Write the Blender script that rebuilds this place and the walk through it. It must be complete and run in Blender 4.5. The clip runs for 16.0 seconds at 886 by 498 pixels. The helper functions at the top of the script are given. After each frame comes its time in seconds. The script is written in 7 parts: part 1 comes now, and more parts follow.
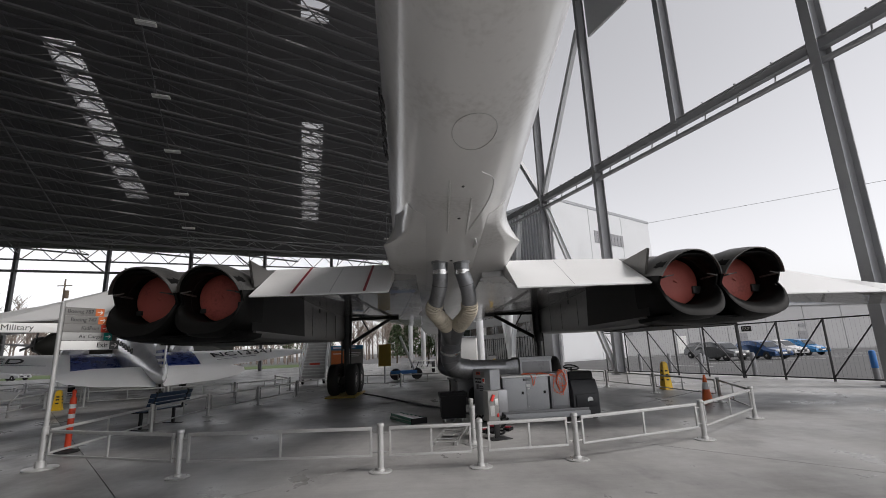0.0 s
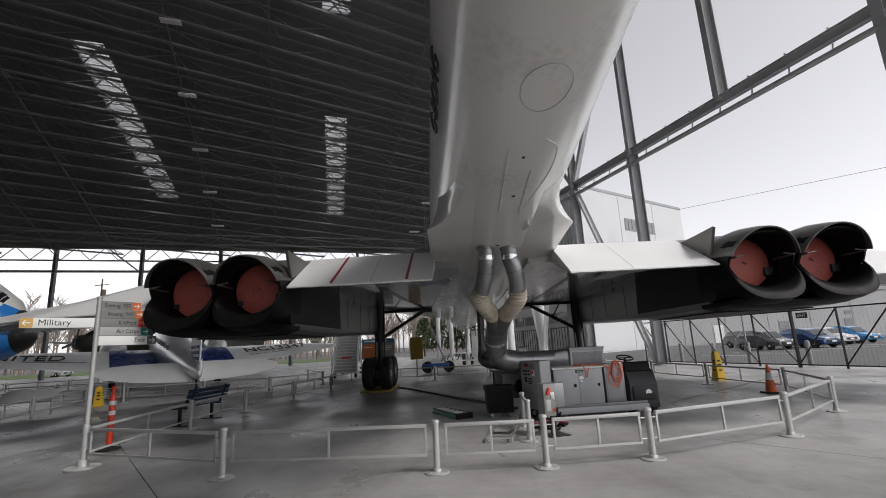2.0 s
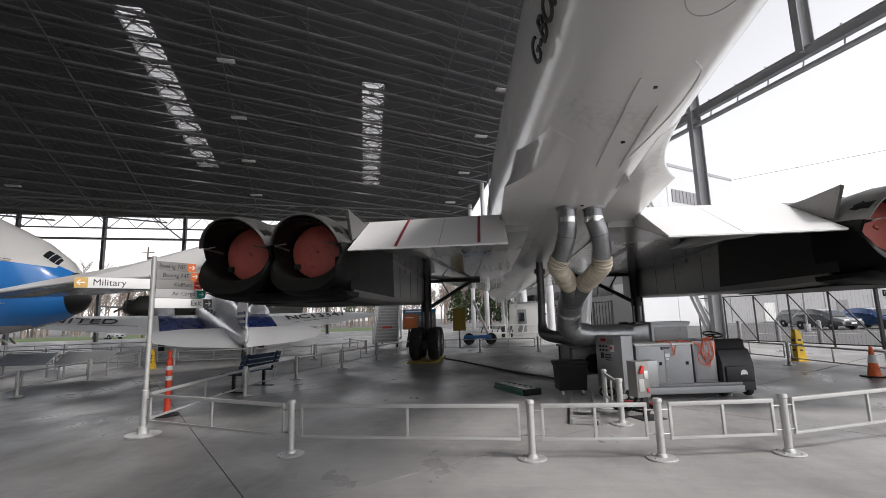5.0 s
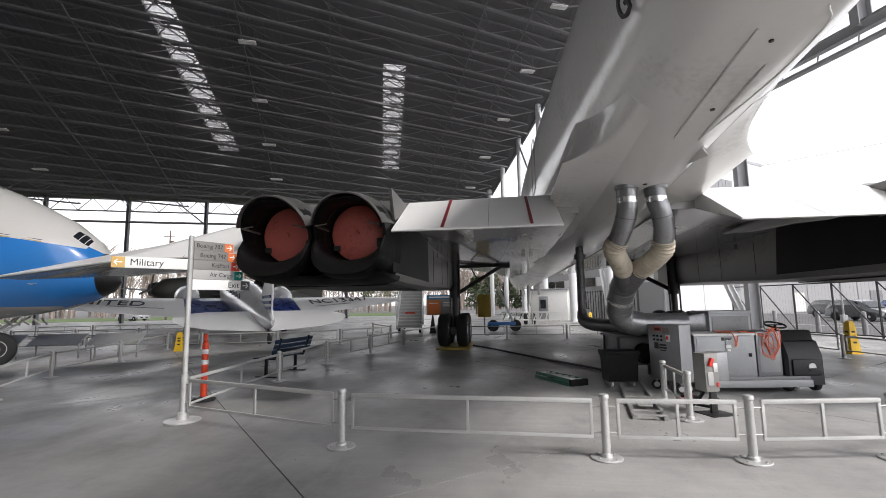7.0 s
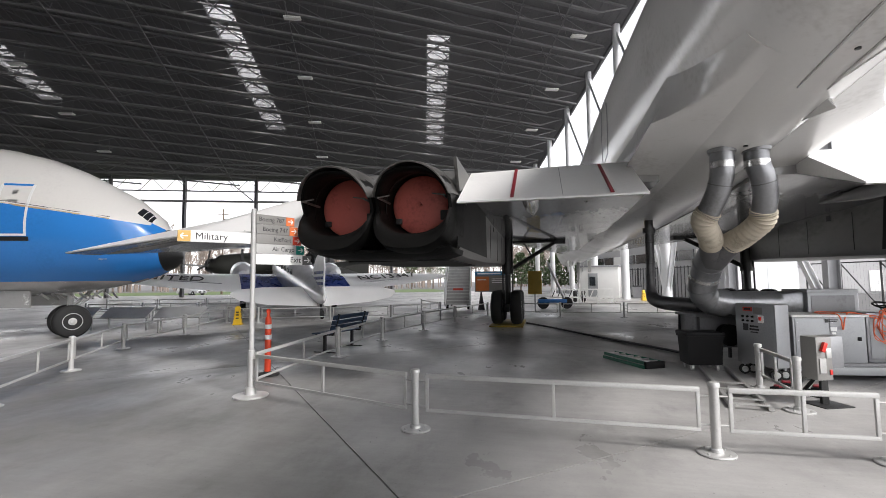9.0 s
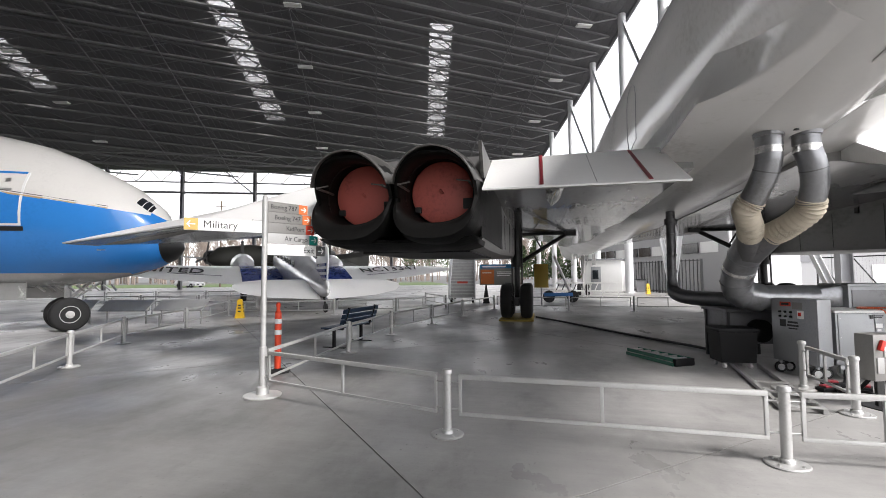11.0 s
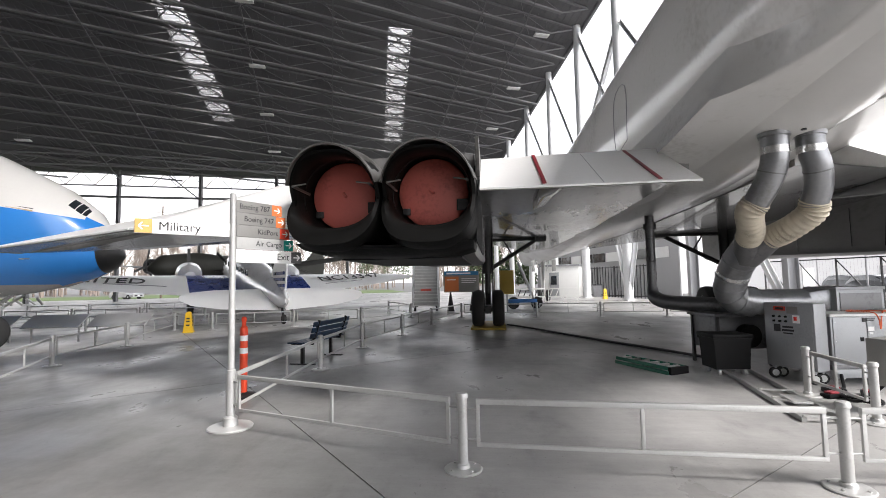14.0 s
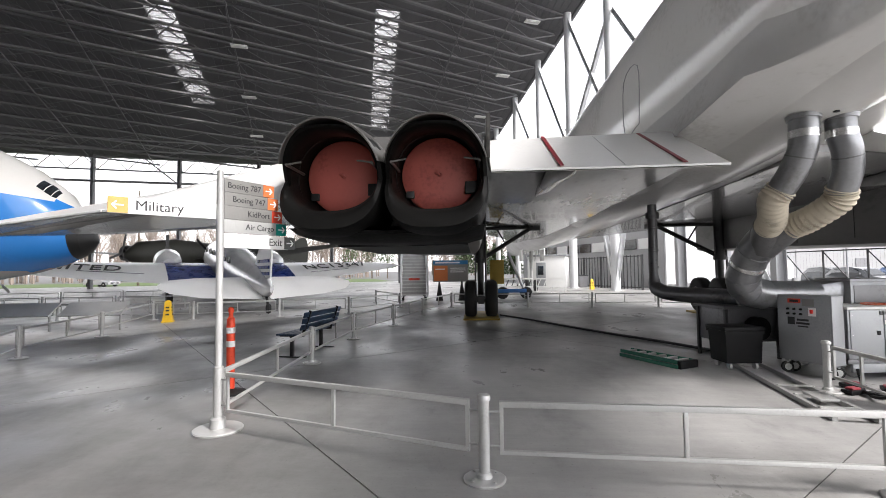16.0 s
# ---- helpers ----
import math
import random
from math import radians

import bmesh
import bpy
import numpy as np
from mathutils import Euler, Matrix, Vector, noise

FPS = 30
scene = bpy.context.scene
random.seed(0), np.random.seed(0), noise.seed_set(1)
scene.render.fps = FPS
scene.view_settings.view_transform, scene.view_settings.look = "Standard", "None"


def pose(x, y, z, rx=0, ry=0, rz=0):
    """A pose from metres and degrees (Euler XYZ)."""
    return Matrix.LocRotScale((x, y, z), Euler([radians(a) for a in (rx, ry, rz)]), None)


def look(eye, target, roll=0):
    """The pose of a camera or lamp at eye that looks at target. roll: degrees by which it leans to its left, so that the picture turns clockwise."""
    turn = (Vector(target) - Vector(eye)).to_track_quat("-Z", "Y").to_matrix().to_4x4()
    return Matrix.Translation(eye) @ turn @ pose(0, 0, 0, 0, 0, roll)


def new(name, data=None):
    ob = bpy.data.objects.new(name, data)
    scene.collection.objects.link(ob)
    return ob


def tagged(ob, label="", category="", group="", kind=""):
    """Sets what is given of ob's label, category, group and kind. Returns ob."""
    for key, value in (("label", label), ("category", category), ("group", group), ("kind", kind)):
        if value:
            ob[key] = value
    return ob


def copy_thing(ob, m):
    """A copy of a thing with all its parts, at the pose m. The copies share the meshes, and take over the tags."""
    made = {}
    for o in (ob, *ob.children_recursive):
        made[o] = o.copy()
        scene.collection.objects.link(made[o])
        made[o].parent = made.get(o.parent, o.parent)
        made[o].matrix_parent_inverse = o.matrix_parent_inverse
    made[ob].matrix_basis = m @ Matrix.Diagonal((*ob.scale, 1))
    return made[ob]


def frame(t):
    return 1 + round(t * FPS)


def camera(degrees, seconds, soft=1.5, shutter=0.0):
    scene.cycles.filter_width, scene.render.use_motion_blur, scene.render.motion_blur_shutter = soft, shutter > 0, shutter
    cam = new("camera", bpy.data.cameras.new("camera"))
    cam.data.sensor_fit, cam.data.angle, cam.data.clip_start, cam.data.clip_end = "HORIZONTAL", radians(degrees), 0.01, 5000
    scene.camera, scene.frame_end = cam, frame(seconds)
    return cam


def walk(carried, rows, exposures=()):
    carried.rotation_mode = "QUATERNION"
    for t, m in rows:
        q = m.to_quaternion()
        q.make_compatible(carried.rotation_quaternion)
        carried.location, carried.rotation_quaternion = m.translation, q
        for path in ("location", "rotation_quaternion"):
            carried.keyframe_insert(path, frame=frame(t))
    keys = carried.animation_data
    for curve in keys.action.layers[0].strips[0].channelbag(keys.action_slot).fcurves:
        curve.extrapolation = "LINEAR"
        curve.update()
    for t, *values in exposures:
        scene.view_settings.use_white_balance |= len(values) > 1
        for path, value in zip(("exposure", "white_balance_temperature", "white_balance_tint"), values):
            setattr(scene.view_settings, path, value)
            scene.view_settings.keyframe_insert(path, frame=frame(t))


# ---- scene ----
cam = camera(88.0, 16.0, soft=0.9)
PATH = [
    (0, (-0.26, 0.536, 1.621), (-0.204, 2.488, 2.054), -2.2),
    (0.5, (-0.379, 0.684, 1.613), (-0.341, 2.636, 2.046), -2.5),
    (1, (-0.496, 0.832, 1.62), (-0.478, 2.787, 2.044), -2.8),
    (1.5, (-0.598, 0.972, 1.612), (-0.6, 2.929, 2.024), -2.9),
    (2, (-0.692, 1.133, 1.604), (-0.735, 3.09, 2.013), -2.9),
    (2.5, (-0.796, 1.295, 1.614), (-0.882, 3.254, 2.01), -2.8),
    (3, (-0.909, 1.445, 1.599), (-1.036, 3.405, 1.975), -2.5),
    (3.5, (-1.054, 1.58, 1.596), (-1.202, 3.54, 1.965), -2.4),
    (4, (-1.209, 1.705, 1.607), (-1.36, 3.669, 1.954), -2.3),
    (6.5, (-1.924, 2.295, 1.584), (-2.157, 4.266, 1.834), -0.7),
    (7, (-2.079, 2.374, 1.601), (-2.325, 4.344, 1.841), -0.9),
    (7.5, (-2.201, 2.463, 1.594), (-2.472, 4.433, 1.807), -0.9),
    (8, (-2.327, 2.559, 1.582), (-2.637, 4.526, 1.767), -0.9),
    (8.5, (-2.443, 2.668, 1.597), (-2.807, 4.628, 1.759), -0.9),
    (9, (-2.553, 2.756, 1.596), (-2.978, 4.706, 1.738), -0.6),
    (11.5, (-3.12, 3.203, 1.591), (-3.534, 5.156, 1.702), -0.4),
    (12, (-3.222, 3.304, 1.604), (-3.627, 5.257, 1.738), -0.4),
    (12.5, (-3.309, 3.395, 1.603), (-3.682, 5.356, 1.726), -0.1),
    (13, (-3.425, 3.49, 1.594), (-3.733, 5.461, 1.74), -0.2),
    (13.5, (-3.547, 3.56, 1.613), (-3.801, 5.537, 1.771), -0.9),
    (14, (-3.65, 3.632, 1.612), (-3.866, 5.615, 1.752), -1.1),
    (14.5, (-3.734, 3.72, 1.602), (-3.918, 5.708, 1.723), -1.0),
    (15, (-3.821, 3.83, 1.6), (-4.002, 5.817, 1.731), -1.9),
    (15.5, (-3.899, 3.95, 1.613), (-4.058, 5.94, 1.736), -1.5),
    (16, (-3.986, 4.059, 1.61), (-4.132, 6.052, 1.703), -0.7),
]
walk(cam, [(t, look(eye, target, roll)) for t, eye, target, roll in PATH],
     [(t, stops, 6500, 13) for t, stops in ((0, 0.20), (2, 0.29), (4, 0.56), (6.5, 0.99), (9, 1.31), (12, 1.57), (14.5, 1.65), (16, 1.69))])

# ---- sky and sun: bright overcast day ----
world = bpy.data.worlds.new("overcast_sky")
scene.world = world
world.use_nodes = True
wn, wl = world.node_tree.nodes, world.node_tree.links
sky = wn.new("ShaderNodeTexSky")
sky.sky_type = "NISHITA"
sky.sun_disc = False
sky.sun_elevation, sky.sun_rotation = radians(46.5), radians(120)
sky.air_density, sky.dust_density, sky.ozone_density = 1.0, 1.0, 1.0
sat = wn.new("ShaderNodeHueSaturation")
sat.inputs["Saturation"].default_value = 0.10
sat.inputs["Value"].default_value = 1.02
wl.new(sky.outputs[0], sat.inputs["Color"])
wl.new(sat.outputs[0], wn["Background"].inputs[0])
wn["Background"].inputs[1].default_value = 0.15

sun_data = bpy.data.lights.new("sun", "SUN")
sun_data.energy, sun_data.angle, sun_data.color = 1.5, radians(12), (1.0, 0.97, 0.93)
sun = new("sun", sun_data)
sun.matrix_world = pose(0, 0, 60, 43.5, 0, 60)


# ---- materials ----
def mat(name, rgb, rough=0.5, metal=0.0, var=0.12, scale=3.0, fine=40.0, bump=0.02, coat=0.0, rvar=0.1, dirt=None, stretch=(1, 1, 1), spec=0.5):
    """Procedural paint, metal or stone: broad stains, fine grain and relief, in object metres."""
    m = bpy.data.materials.new(name)
    m.use_nodes = True
    n, l = m.node_tree.nodes, m.node_tree.links
    b = n["Principled BSDF"]
    tc = n.new("ShaderNodeTexCoord")
    mp = n.new("ShaderNodeMapping")
    mp.inputs["Scale"].default_value = stretch
    l.new(tc.outputs["Object"], mp.inputs[0])
    big, small = n.new("ShaderNodeTexNoise"), n.new("ShaderNodeTexNoise")
    big.inputs["Scale"].default_value, big.inputs["Detail"].default_value = scale, 6
    small.inputs["Scale"].default_value, small.inputs["Detail"].default_value = fine, 4
    l.new(mp.outputs[0], big.inputs["Vector"])
    l.new(mp.outputs[0], small.inputs["Vector"])
    mix = n.new("ShaderNodeMath")
    mix.operation = "MULTIPLY_ADD"
    mix.inputs[1].default_value, mix.inputs[2].default_value = 0.35, 0.0
    l.new(small.outputs[0], mix.inputs[0])
    add = n.new("ShaderNodeMath")
    add.operation = "MULTIPLY_ADD"
    add.inputs[1].default_value = 0.65
    l.new(big.outputs[0], add.inputs[0])
    l.new(mix.outputs[0], add.inputs[2])
    ramp = n.new("ShaderNodeValToRGB")
    lo = dirt or tuple(c * (1 - var * 2) for c in rgb)
    hi = tuple(min(1, c * (1 + var * 0.6)) for c in rgb)
    ramp.color_ramp.elements[0].position, ramp.color_ramp.elements[0].color = 0.3, (*lo, 1)
    ramp.color_ramp.elements[1].position, ramp.color_ramp.elements[1].color = 0.68, (*hi, 1)
    mid = ramp.color_ramp.elements.new(0.46)
    mid.color = (*rgb, 1)
    l.new(add.outputs[0], ramp.inputs[0])
    l.new(ramp.outputs[0], b.inputs["Base Color"])
    rr = n.new("ShaderNodeMapRange")
    rr.inputs["To Min"].default_value, rr.inputs["To Max"].default_value = max(0.03, rough - rvar), min(1, rough + rvar)
    l.new(add.outputs[0], rr.inputs["Value"])
    l.new(rr.outputs[0], b.inputs["Roughness"])
    b.inputs["Metallic"].default_value = metal
    b.inputs["Coat Weight"].default_value = coat
    b.inputs["Specular IOR Level"].default_value = spec
    if bump:
        bp = n.new("ShaderNodeBump")
        bp.inputs["Strength"].default_value, bp.inputs["Distance"].default_value = 0.35, bump
        l.new(add.outputs[0], bp.inputs["Height"])
        l.new(bp.outputs[0], b.inputs["Normal"])
    return m


def glass(name, rgb=(0.02, 0.025, 0.03), rough=0.05):
    m = mat(name, rgb, rough, 0, 0.05, bump=0, rvar=0.02)
    m.node_tree.nodes["Principled BSDF"].inputs["Specular IOR Level"].default_value = 0.9
    return m


def concrete(name):
    """Trowelled slab: broad cloudy tone, darker stains, scuffs, pits and one wide darker patch, over world metres."""
    m = bpy.data.materials.new(name)
    m.use_nodes = True
    n, l = m.node_tree.nodes, m.node_tree.links
    b = n["Principled BSDF"]
    geo = n.new("ShaderNodeNewGeometry")

    def noise_tex(scale, detail, rough=0.55, stretch=(1, 1, 1), turn=0.0):
        mp, t = n.new("ShaderNodeMapping"), n.new("ShaderNodeTexNoise")
        mp.inputs["Scale"].default_value = stretch
        mp.inputs["Rotation"].default_value = (0, 0, turn)
        t.inputs["Scale"].default_value, t.inputs["Detail"].default_value, t.inputs["Roughness"].default_value = scale, detail, rough
        l.new(geo.outputs["Position"], mp.inputs[0])
        l.new(mp.outputs[0], t.inputs["Vector"])
        return t.outputs[0]

    def ramp(src, stops):
        r = n.new("ShaderNodeValToRGB")
        r.color_ramp.elements[0].position, r.color_ramp.elements[0].color = stops[0][0], (*[stops[0][1]] * 3, 1)
        r.color_ramp.elements[1].position, r.color_ramp.elements[1].color = stops[-1][0], (*[stops[-1][1]] * 3, 1)
        for p, v in stops[1:-1]:
            r.color_ramp.elements.new(p).color = (v, v, v, 1)
        l.new(src, r.inputs[0])
        return r.outputs[0]

    def mul(a, c):
        x = n.new("ShaderNodeMix")
        x.data_type, x.blend_type = "RGBA", "MULTIPLY"
        x.inputs["Factor"].default_value = 1.0
        l.new(a, x.inputs["A"])
        l.new(c, x.inputs["B"])
        return x.outputs["Result"]

    cloud = ramp(noise_tex(0.28, 8, 0.62), ((0.32, 0.55), (0.5, 0.92), (0.66, 1.12)))
    stain = ramp(noise_tex(1.1, 9, 0.68, (1, 0.45, 1), 0.7), ((0.36, 0.80), (0.46, 0.97), (0.7, 1.06)))
    scuff = ramp(noise_tex(3.2, 10, 0.75, (0.35, 2.2, 1), 0.5), ((0.3, 0.92), (0.5, 1.0), (0.72, 1.1)))
    pits = ramp(noise_tex(38, 5, 0.6), ((0.28, 0.62), (0.36, 1.0), (0.8, 1.05)))
    # a wide darker patch with a ragged edge on the hall side of the walk
    far, ragged, patch_tone = n.new("ShaderNodeVectorMath"), n.new("ShaderNodeMath"), n.new("ShaderNodeMapRange")
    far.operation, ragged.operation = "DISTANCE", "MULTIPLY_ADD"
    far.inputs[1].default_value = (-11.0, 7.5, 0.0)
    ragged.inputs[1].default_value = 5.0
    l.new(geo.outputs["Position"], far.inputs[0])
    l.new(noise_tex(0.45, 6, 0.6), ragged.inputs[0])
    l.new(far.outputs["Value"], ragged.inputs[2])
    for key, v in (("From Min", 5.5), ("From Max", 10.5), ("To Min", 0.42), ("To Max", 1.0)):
        patch_tone.inputs[key].default_value = v
    l.new(ragged.outputs[0], patch_tone.inputs["Value"])
    base = n.new("ShaderNodeRGB")
    base.outputs[0].default_value = (0.365, 0.359, 0.349, 1)
    b.inputs["Specular IOR Level"].default_value = 0.2
    l.new(mul(mul(mul(mul(mul(base.outputs[0], cloud), stain), scuff), pits), patch_tone.outputs[0]), b.inputs["Base Color"])
    rr = n.new("ShaderNodeMapRange")
    rr.inputs["From Min"].default_value, rr.inputs["From Max"].default_value = 0.35, 0.68
    rr.inputs["To Min"].default_value, rr.inputs["To Max"].default_value = 0.24, 0.60
    l.new(noise_tex(0.55, 8, 0.66, (1, 0.6, 1), 0.7), rr.inputs["Value"])
    l.new(rr.outputs[0], b.inputs["Roughness"])
    bp = n.new("ShaderNodeBump")
    bp.inputs["Strength"].default_value, bp.inputs["Distance"].default_value = 0.25, 0.004
    l.new(noise_tex(14, 8, 0.7), bp.inputs["Height"])
    l.new(bp.outputs[0], b.inputs["Normal"])
    return m


CONCRETE = concrete("concrete_floor")
JOINT = mat("joint_filler", (0.05, 0.05, 0.05), 0.8)
ASPHALT = mat("asphalt", (0.11, 0.11, 0.11), 0.9, 0, 0.2, 0.3, 60, 0.01)
LINEPAINT = mat("line_paint", (0.6, 0.6, 0.58), 0.7)
WHITE = mat("aircraft_white_paint", (0.72, 0.715, 0.70), 0.22, 0, 0.05, 0.8, 14, 0.002, coat=0.3, rvar=0.08, dirt=(0.58, 0.57, 0.55))
WINGTOP = mat("wing_white_paint", (0.78, 0.78, 0.77), 0.3, 0, 0.04, 0.9, 20, 0.002, rvar=0.06)
# grey lowered so that it carries the shade under the wing; streaks are its own
UNDER = mat("wing_underside_shaded_grey", (0.30, 0.30, 0.295), 0.2, 0, 0.16, 0.7, 10, 0.003, coat=0.4, rvar=0.08, dirt=(0.13, 0.13, 0.125), stretch=(1, 0.3, 1))
NACELLE = mat("nacelle_metal", (0.20, 0.196, 0.192), 0.35, 0.3, 0.2, 1.2, 12, 0.004, stretch=(1, 0.4, 1))
NOZZLE = mat("sooty_nozzle_metal", (0.0055, 0.0054, 0.0052), 0.46, 0.0, 0.35, 2.5, 20, 0.012, dirt=(0.0025, 0.0025, 0.0025), rvar=0.2, spec=0.08)
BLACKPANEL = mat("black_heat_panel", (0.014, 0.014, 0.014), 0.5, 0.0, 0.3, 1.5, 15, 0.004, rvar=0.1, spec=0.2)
LIDMETAL = mat("scorched_titanium", (0.11, 0.107, 0.102), 0.38, 0.4, 0.3, 2.2, 18, 0.006, dirt=(0.035, 0.034, 0.032))
REDCOVER = mat("brick_red_cover", (0.50, 0.12, 0.095), 0.5, 0, 0.14, 2.2, 24, 0.008, dirt=(0.29, 0.065, 0.05))
STRIPE = mat("dark_red_stripe", (0.25, 0.02, 0.03), 0.4)
BLACK = mat("black_paint", (0.015, 0.015, 0.015), 0.4, 0, 0.3)
RUBBER = mat("tyre_rubber", (0.018, 0.018, 0.018), 0.75, 0, 0.3, 4, 50, 0.004)
GEARDARK = mat("oily_gear_metal", (0.05, 0.05, 0.05), 0.4, 0.5, 0.3)
GEARWHITE = mat("gear_white_enamel", (0.55, 0.55, 0.54), 0.4, 0, 0.15)
STEEL = mat("painted_grey_steel", (0.32, 0.325, 0.335), 0.45, 0.1, 0.1, 1.0, 25, 0.003)
STEELWHITE = mat("painted_white_steel", (0.66, 0.67, 0.68), 0.4, 0, 0.06, 1.0, 25, 0.003)
ROOFDECK = mat("dark_corrugated_deck", (0.15, 0.15, 0.155), 0.65, 0.1, 0.15, 0.4, 6, 0.01)
JOIST = mat("dark_grey_joist_paint", (0.19, 0.19, 0.195), 0.55, 0.1, 0.12)
RAIL = mat("silver_rail_paint", (0.50, 0.50, 0.49), 0.38, 0.35, 0.1, 3, 60, 0.002)
RAILDARK = mat("weathered_rail_paint", (0.40, 0.40, 0.39), 0.42, 0.35, 0.12, 3, 60, 0.002)
GALV = mat("galvanised_duct", (0.27, 0.275, 0.285), 0.32, 0.7, 0.25, 3.5, 22, 0.006, dirt=(0.2, 0.2, 0.2))
GALVDARK = mat("dull_duct_metal", (0.17, 0.17, 0.175), 0.42, 0.6, 0.25, 3, 20, 0.006)
CANVAS = mat("cream_flex_hose", (0.50, 0.45, 0.36), 0.85, 0, 0.2, 5, 60, 0.01)
TAPE = mat("silver_tape", (0.75, 0.75, 0.74), 0.22, 0.8, 0.15, 8, 50, 0.01)
UNITGREY = mat("grey_sheet_metal", (0.33, 0.34, 0.35), 0.4, 0.3, 0.08, 2, 40, 0.002)
UNITLID = mat("pale_lid_paint", (0.72, 0.72, 0.70), 0.45)
BLACKPLASTIC = mat("black_plastic", (0.008, 0.008, 0.0085), 0.5, 0, 0.25, 4, 60, 0.003, spec=0.15)
CHARCOAL = mat("charcoal_plastic", (0.022, 0.023, 0.026), 0.42, 0, 0.2, 4, 60, 0.003, spec=0.35)
ORANGECABLE = mat("orange_cable", (0.75, 0.14, 0.05), 0.5)
REDPLASTIC = mat("red_plastic", (0.62, 0.03, 0.02), 0.4)
ORANGERED = mat("orange_red_tube", (0.82, 0.075, 0.025), 0.42, 0, 0.08)
CONEORANGE = mat("cone_orange", (0.80, 0.16, 0.04), 0.5)
WHITETAPE = mat("white_reflective_tape", (0.82, 0.82, 0.82), 0.35)
YELLOW = mat("yellow_plastic", (0.80, 0.50, 0.02), 0.45, 0, 0.1)
YELLOWWOOD = mat("yellow_painted_chock", (0.36, 0.25, 0.04), 0.6)
GREENFIB = mat("green_fibreglass", (0.02, 0.16, 0.10), 0.4)
ALU = mat("bare_aluminium", (0.62, 0.62, 0.61), 0.32, 0.85, 0.12, 3, 40, 0.002)
BLUEBENCH = mat("navy_bench_coating", (0.02, 0.045, 0.09), 0.4, 0, 0.15, 4, 60, 0.003)
SIGNGREY = mat("sign_grey", (0.24, 0.235, 0.225), 0.35, 0.2, 0.03)
SIGNPALE = mat("sign_pale_grey", (0.42, 0.42, 0.41), 0.35, 0.2, 0.03)
SIGNWHITE = mat("sign_white", (0.78, 0.78, 0.76), 0.35, 0, 0.02)
SIGNTAN = mat("sign_tan", (0.58, 0.36, 0.10), 0.4, 0, 0.02)
SIGNORANGE = mat("sign_orange", (0.66, 0.17, 0.05), 0.4, 0, 0.02)
SIGNRED = mat("sign_red", (0.60, 0.06, 0.03), 0.4, 0, 0.02)
SIGNTEAL = mat("sign_teal", (0.0, 0.24, 0.20), 0.4, 0, 0.02)
SIGNDARK = mat("sign_charcoal", (0.10, 0.10, 0.10), 0.4, 0, 0.02)
INK = mat("black_lettering", (0.02, 0.02, 0.022), 0.5, 0, 0.02)
INKWHITE = mat("white_lettering", (0.85, 0.85, 0.84), 0.5, 0, 0.02)
JETBLUE = mat("jet_blue_paint", (0.03, 0.22, 0.62), 0.2, 0, 0.05, 0.8, 14, 0.002, coat=0.4, rvar=0.05)
JETCREAM = mat("jet_cream_white", (0.74, 0.72, 0.68), 0.25, 0, 0.04, 0.8, 14, 0.002, coat=0.3, rvar=0.06)
JETSILVER = mat("jet_silver_belly", (0.58, 0.58, 0.57), 0.25, 0.5, 0.08)
GOLD = mat("gold_line", (0.55, 0.40, 0.20), 0.35, 0.2)
DARKGLASS = glass("dark_window_glass")
ALUSKIN = mat("polished_aluminium_skin", (0.70, 0.70, 0.70), 0.22, 0.4, 0.12, 2, 12, 0.004)
NAVY = mat("navy_stripe_paint", (0.015, 0.035, 0.17), 0.28, 0, 0.08)
OLIVE = mat("olive_drab_paint", (0.032, 0.032, 0.025), 0.6)
ENGBLACK = mat("engine_black", (0.03, 0.03, 0.03), 0.35, 0.6, 0.3)
PANELGREY = mat("concrete_panel_wall", (0.40, 0.40, 0.405), 0.7, 0, 0.06, 0.3, 5, 0.004)
PANELWHITE = mat("white_metal_cladding", (0.62, 0.63, 0.64), 0.5, 0.1, 0.05, 0.3, 8, 0.003)
LOUVRE = mat("grey_louvre", (0.25, 0.25, 0.26), 0.5)
FENCEBLACK = mat("black_fence_paint", (0.012, 0.012, 0.013), 0.45)
BLUECAP = mat("blue_bollard_sleeve", (0.03, 0.16, 0.45), 0.5)
CARGREY = mat("grey_metallic_car_paint", (0.10, 0.105, 0.11), 0.22, 0.5, 0.08, coat=0.6, bump=0)
CARBLUE = mat("blue_metallic_car_paint", (0.03, 0.08, 0.20), 0.22, 0.5, 0.08, coat=0.6, bump=0)
CARLIGHT = mat("light_blue_car_paint", (0.04, 0.23, 0.50), 0.22, 0.4, 0.08, coat=0.6, bump=0)
CARWHITE = mat("white_car_paint", (0.6, 0.6, 0.6), 0.22, 0.1, 0.05, coat=0.6, bump=0)
CARYELLOW = mat("yellow_car_paint", (0.7, 0.55, 0.05), 0.3, 0, 0.05, coat=0.5, bump=0)
GRASS = mat("grass", (0.07, 0.11, 0.03), 0.9, 0, 0.3, 1, 40, 0.02)
LEAF = mat("evergreen_leaves", (0.045, 0.075, 0.025), 0.7, 0, 0.3, 1, 20)
# brown lifted towards pale grey: distance haze is put into the colour
TWIG = mat("bare_twigs", (0.23, 0.19, 0.16), 0.9, 0, 0.3, 1, 20)
BARK = mat("bark", (0.12, 0.09, 0.065), 0.9, 0, 0.3, 2, 30, 0.02)
SKYLIGHT = mat("translucent_skylight", (0.85, 0.86, 0.88), 0.5, 0, 0.03, 1, 10, 0.002)
bsdf = SKYLIGHT.node_tree.nodes["Principled BSDF"]
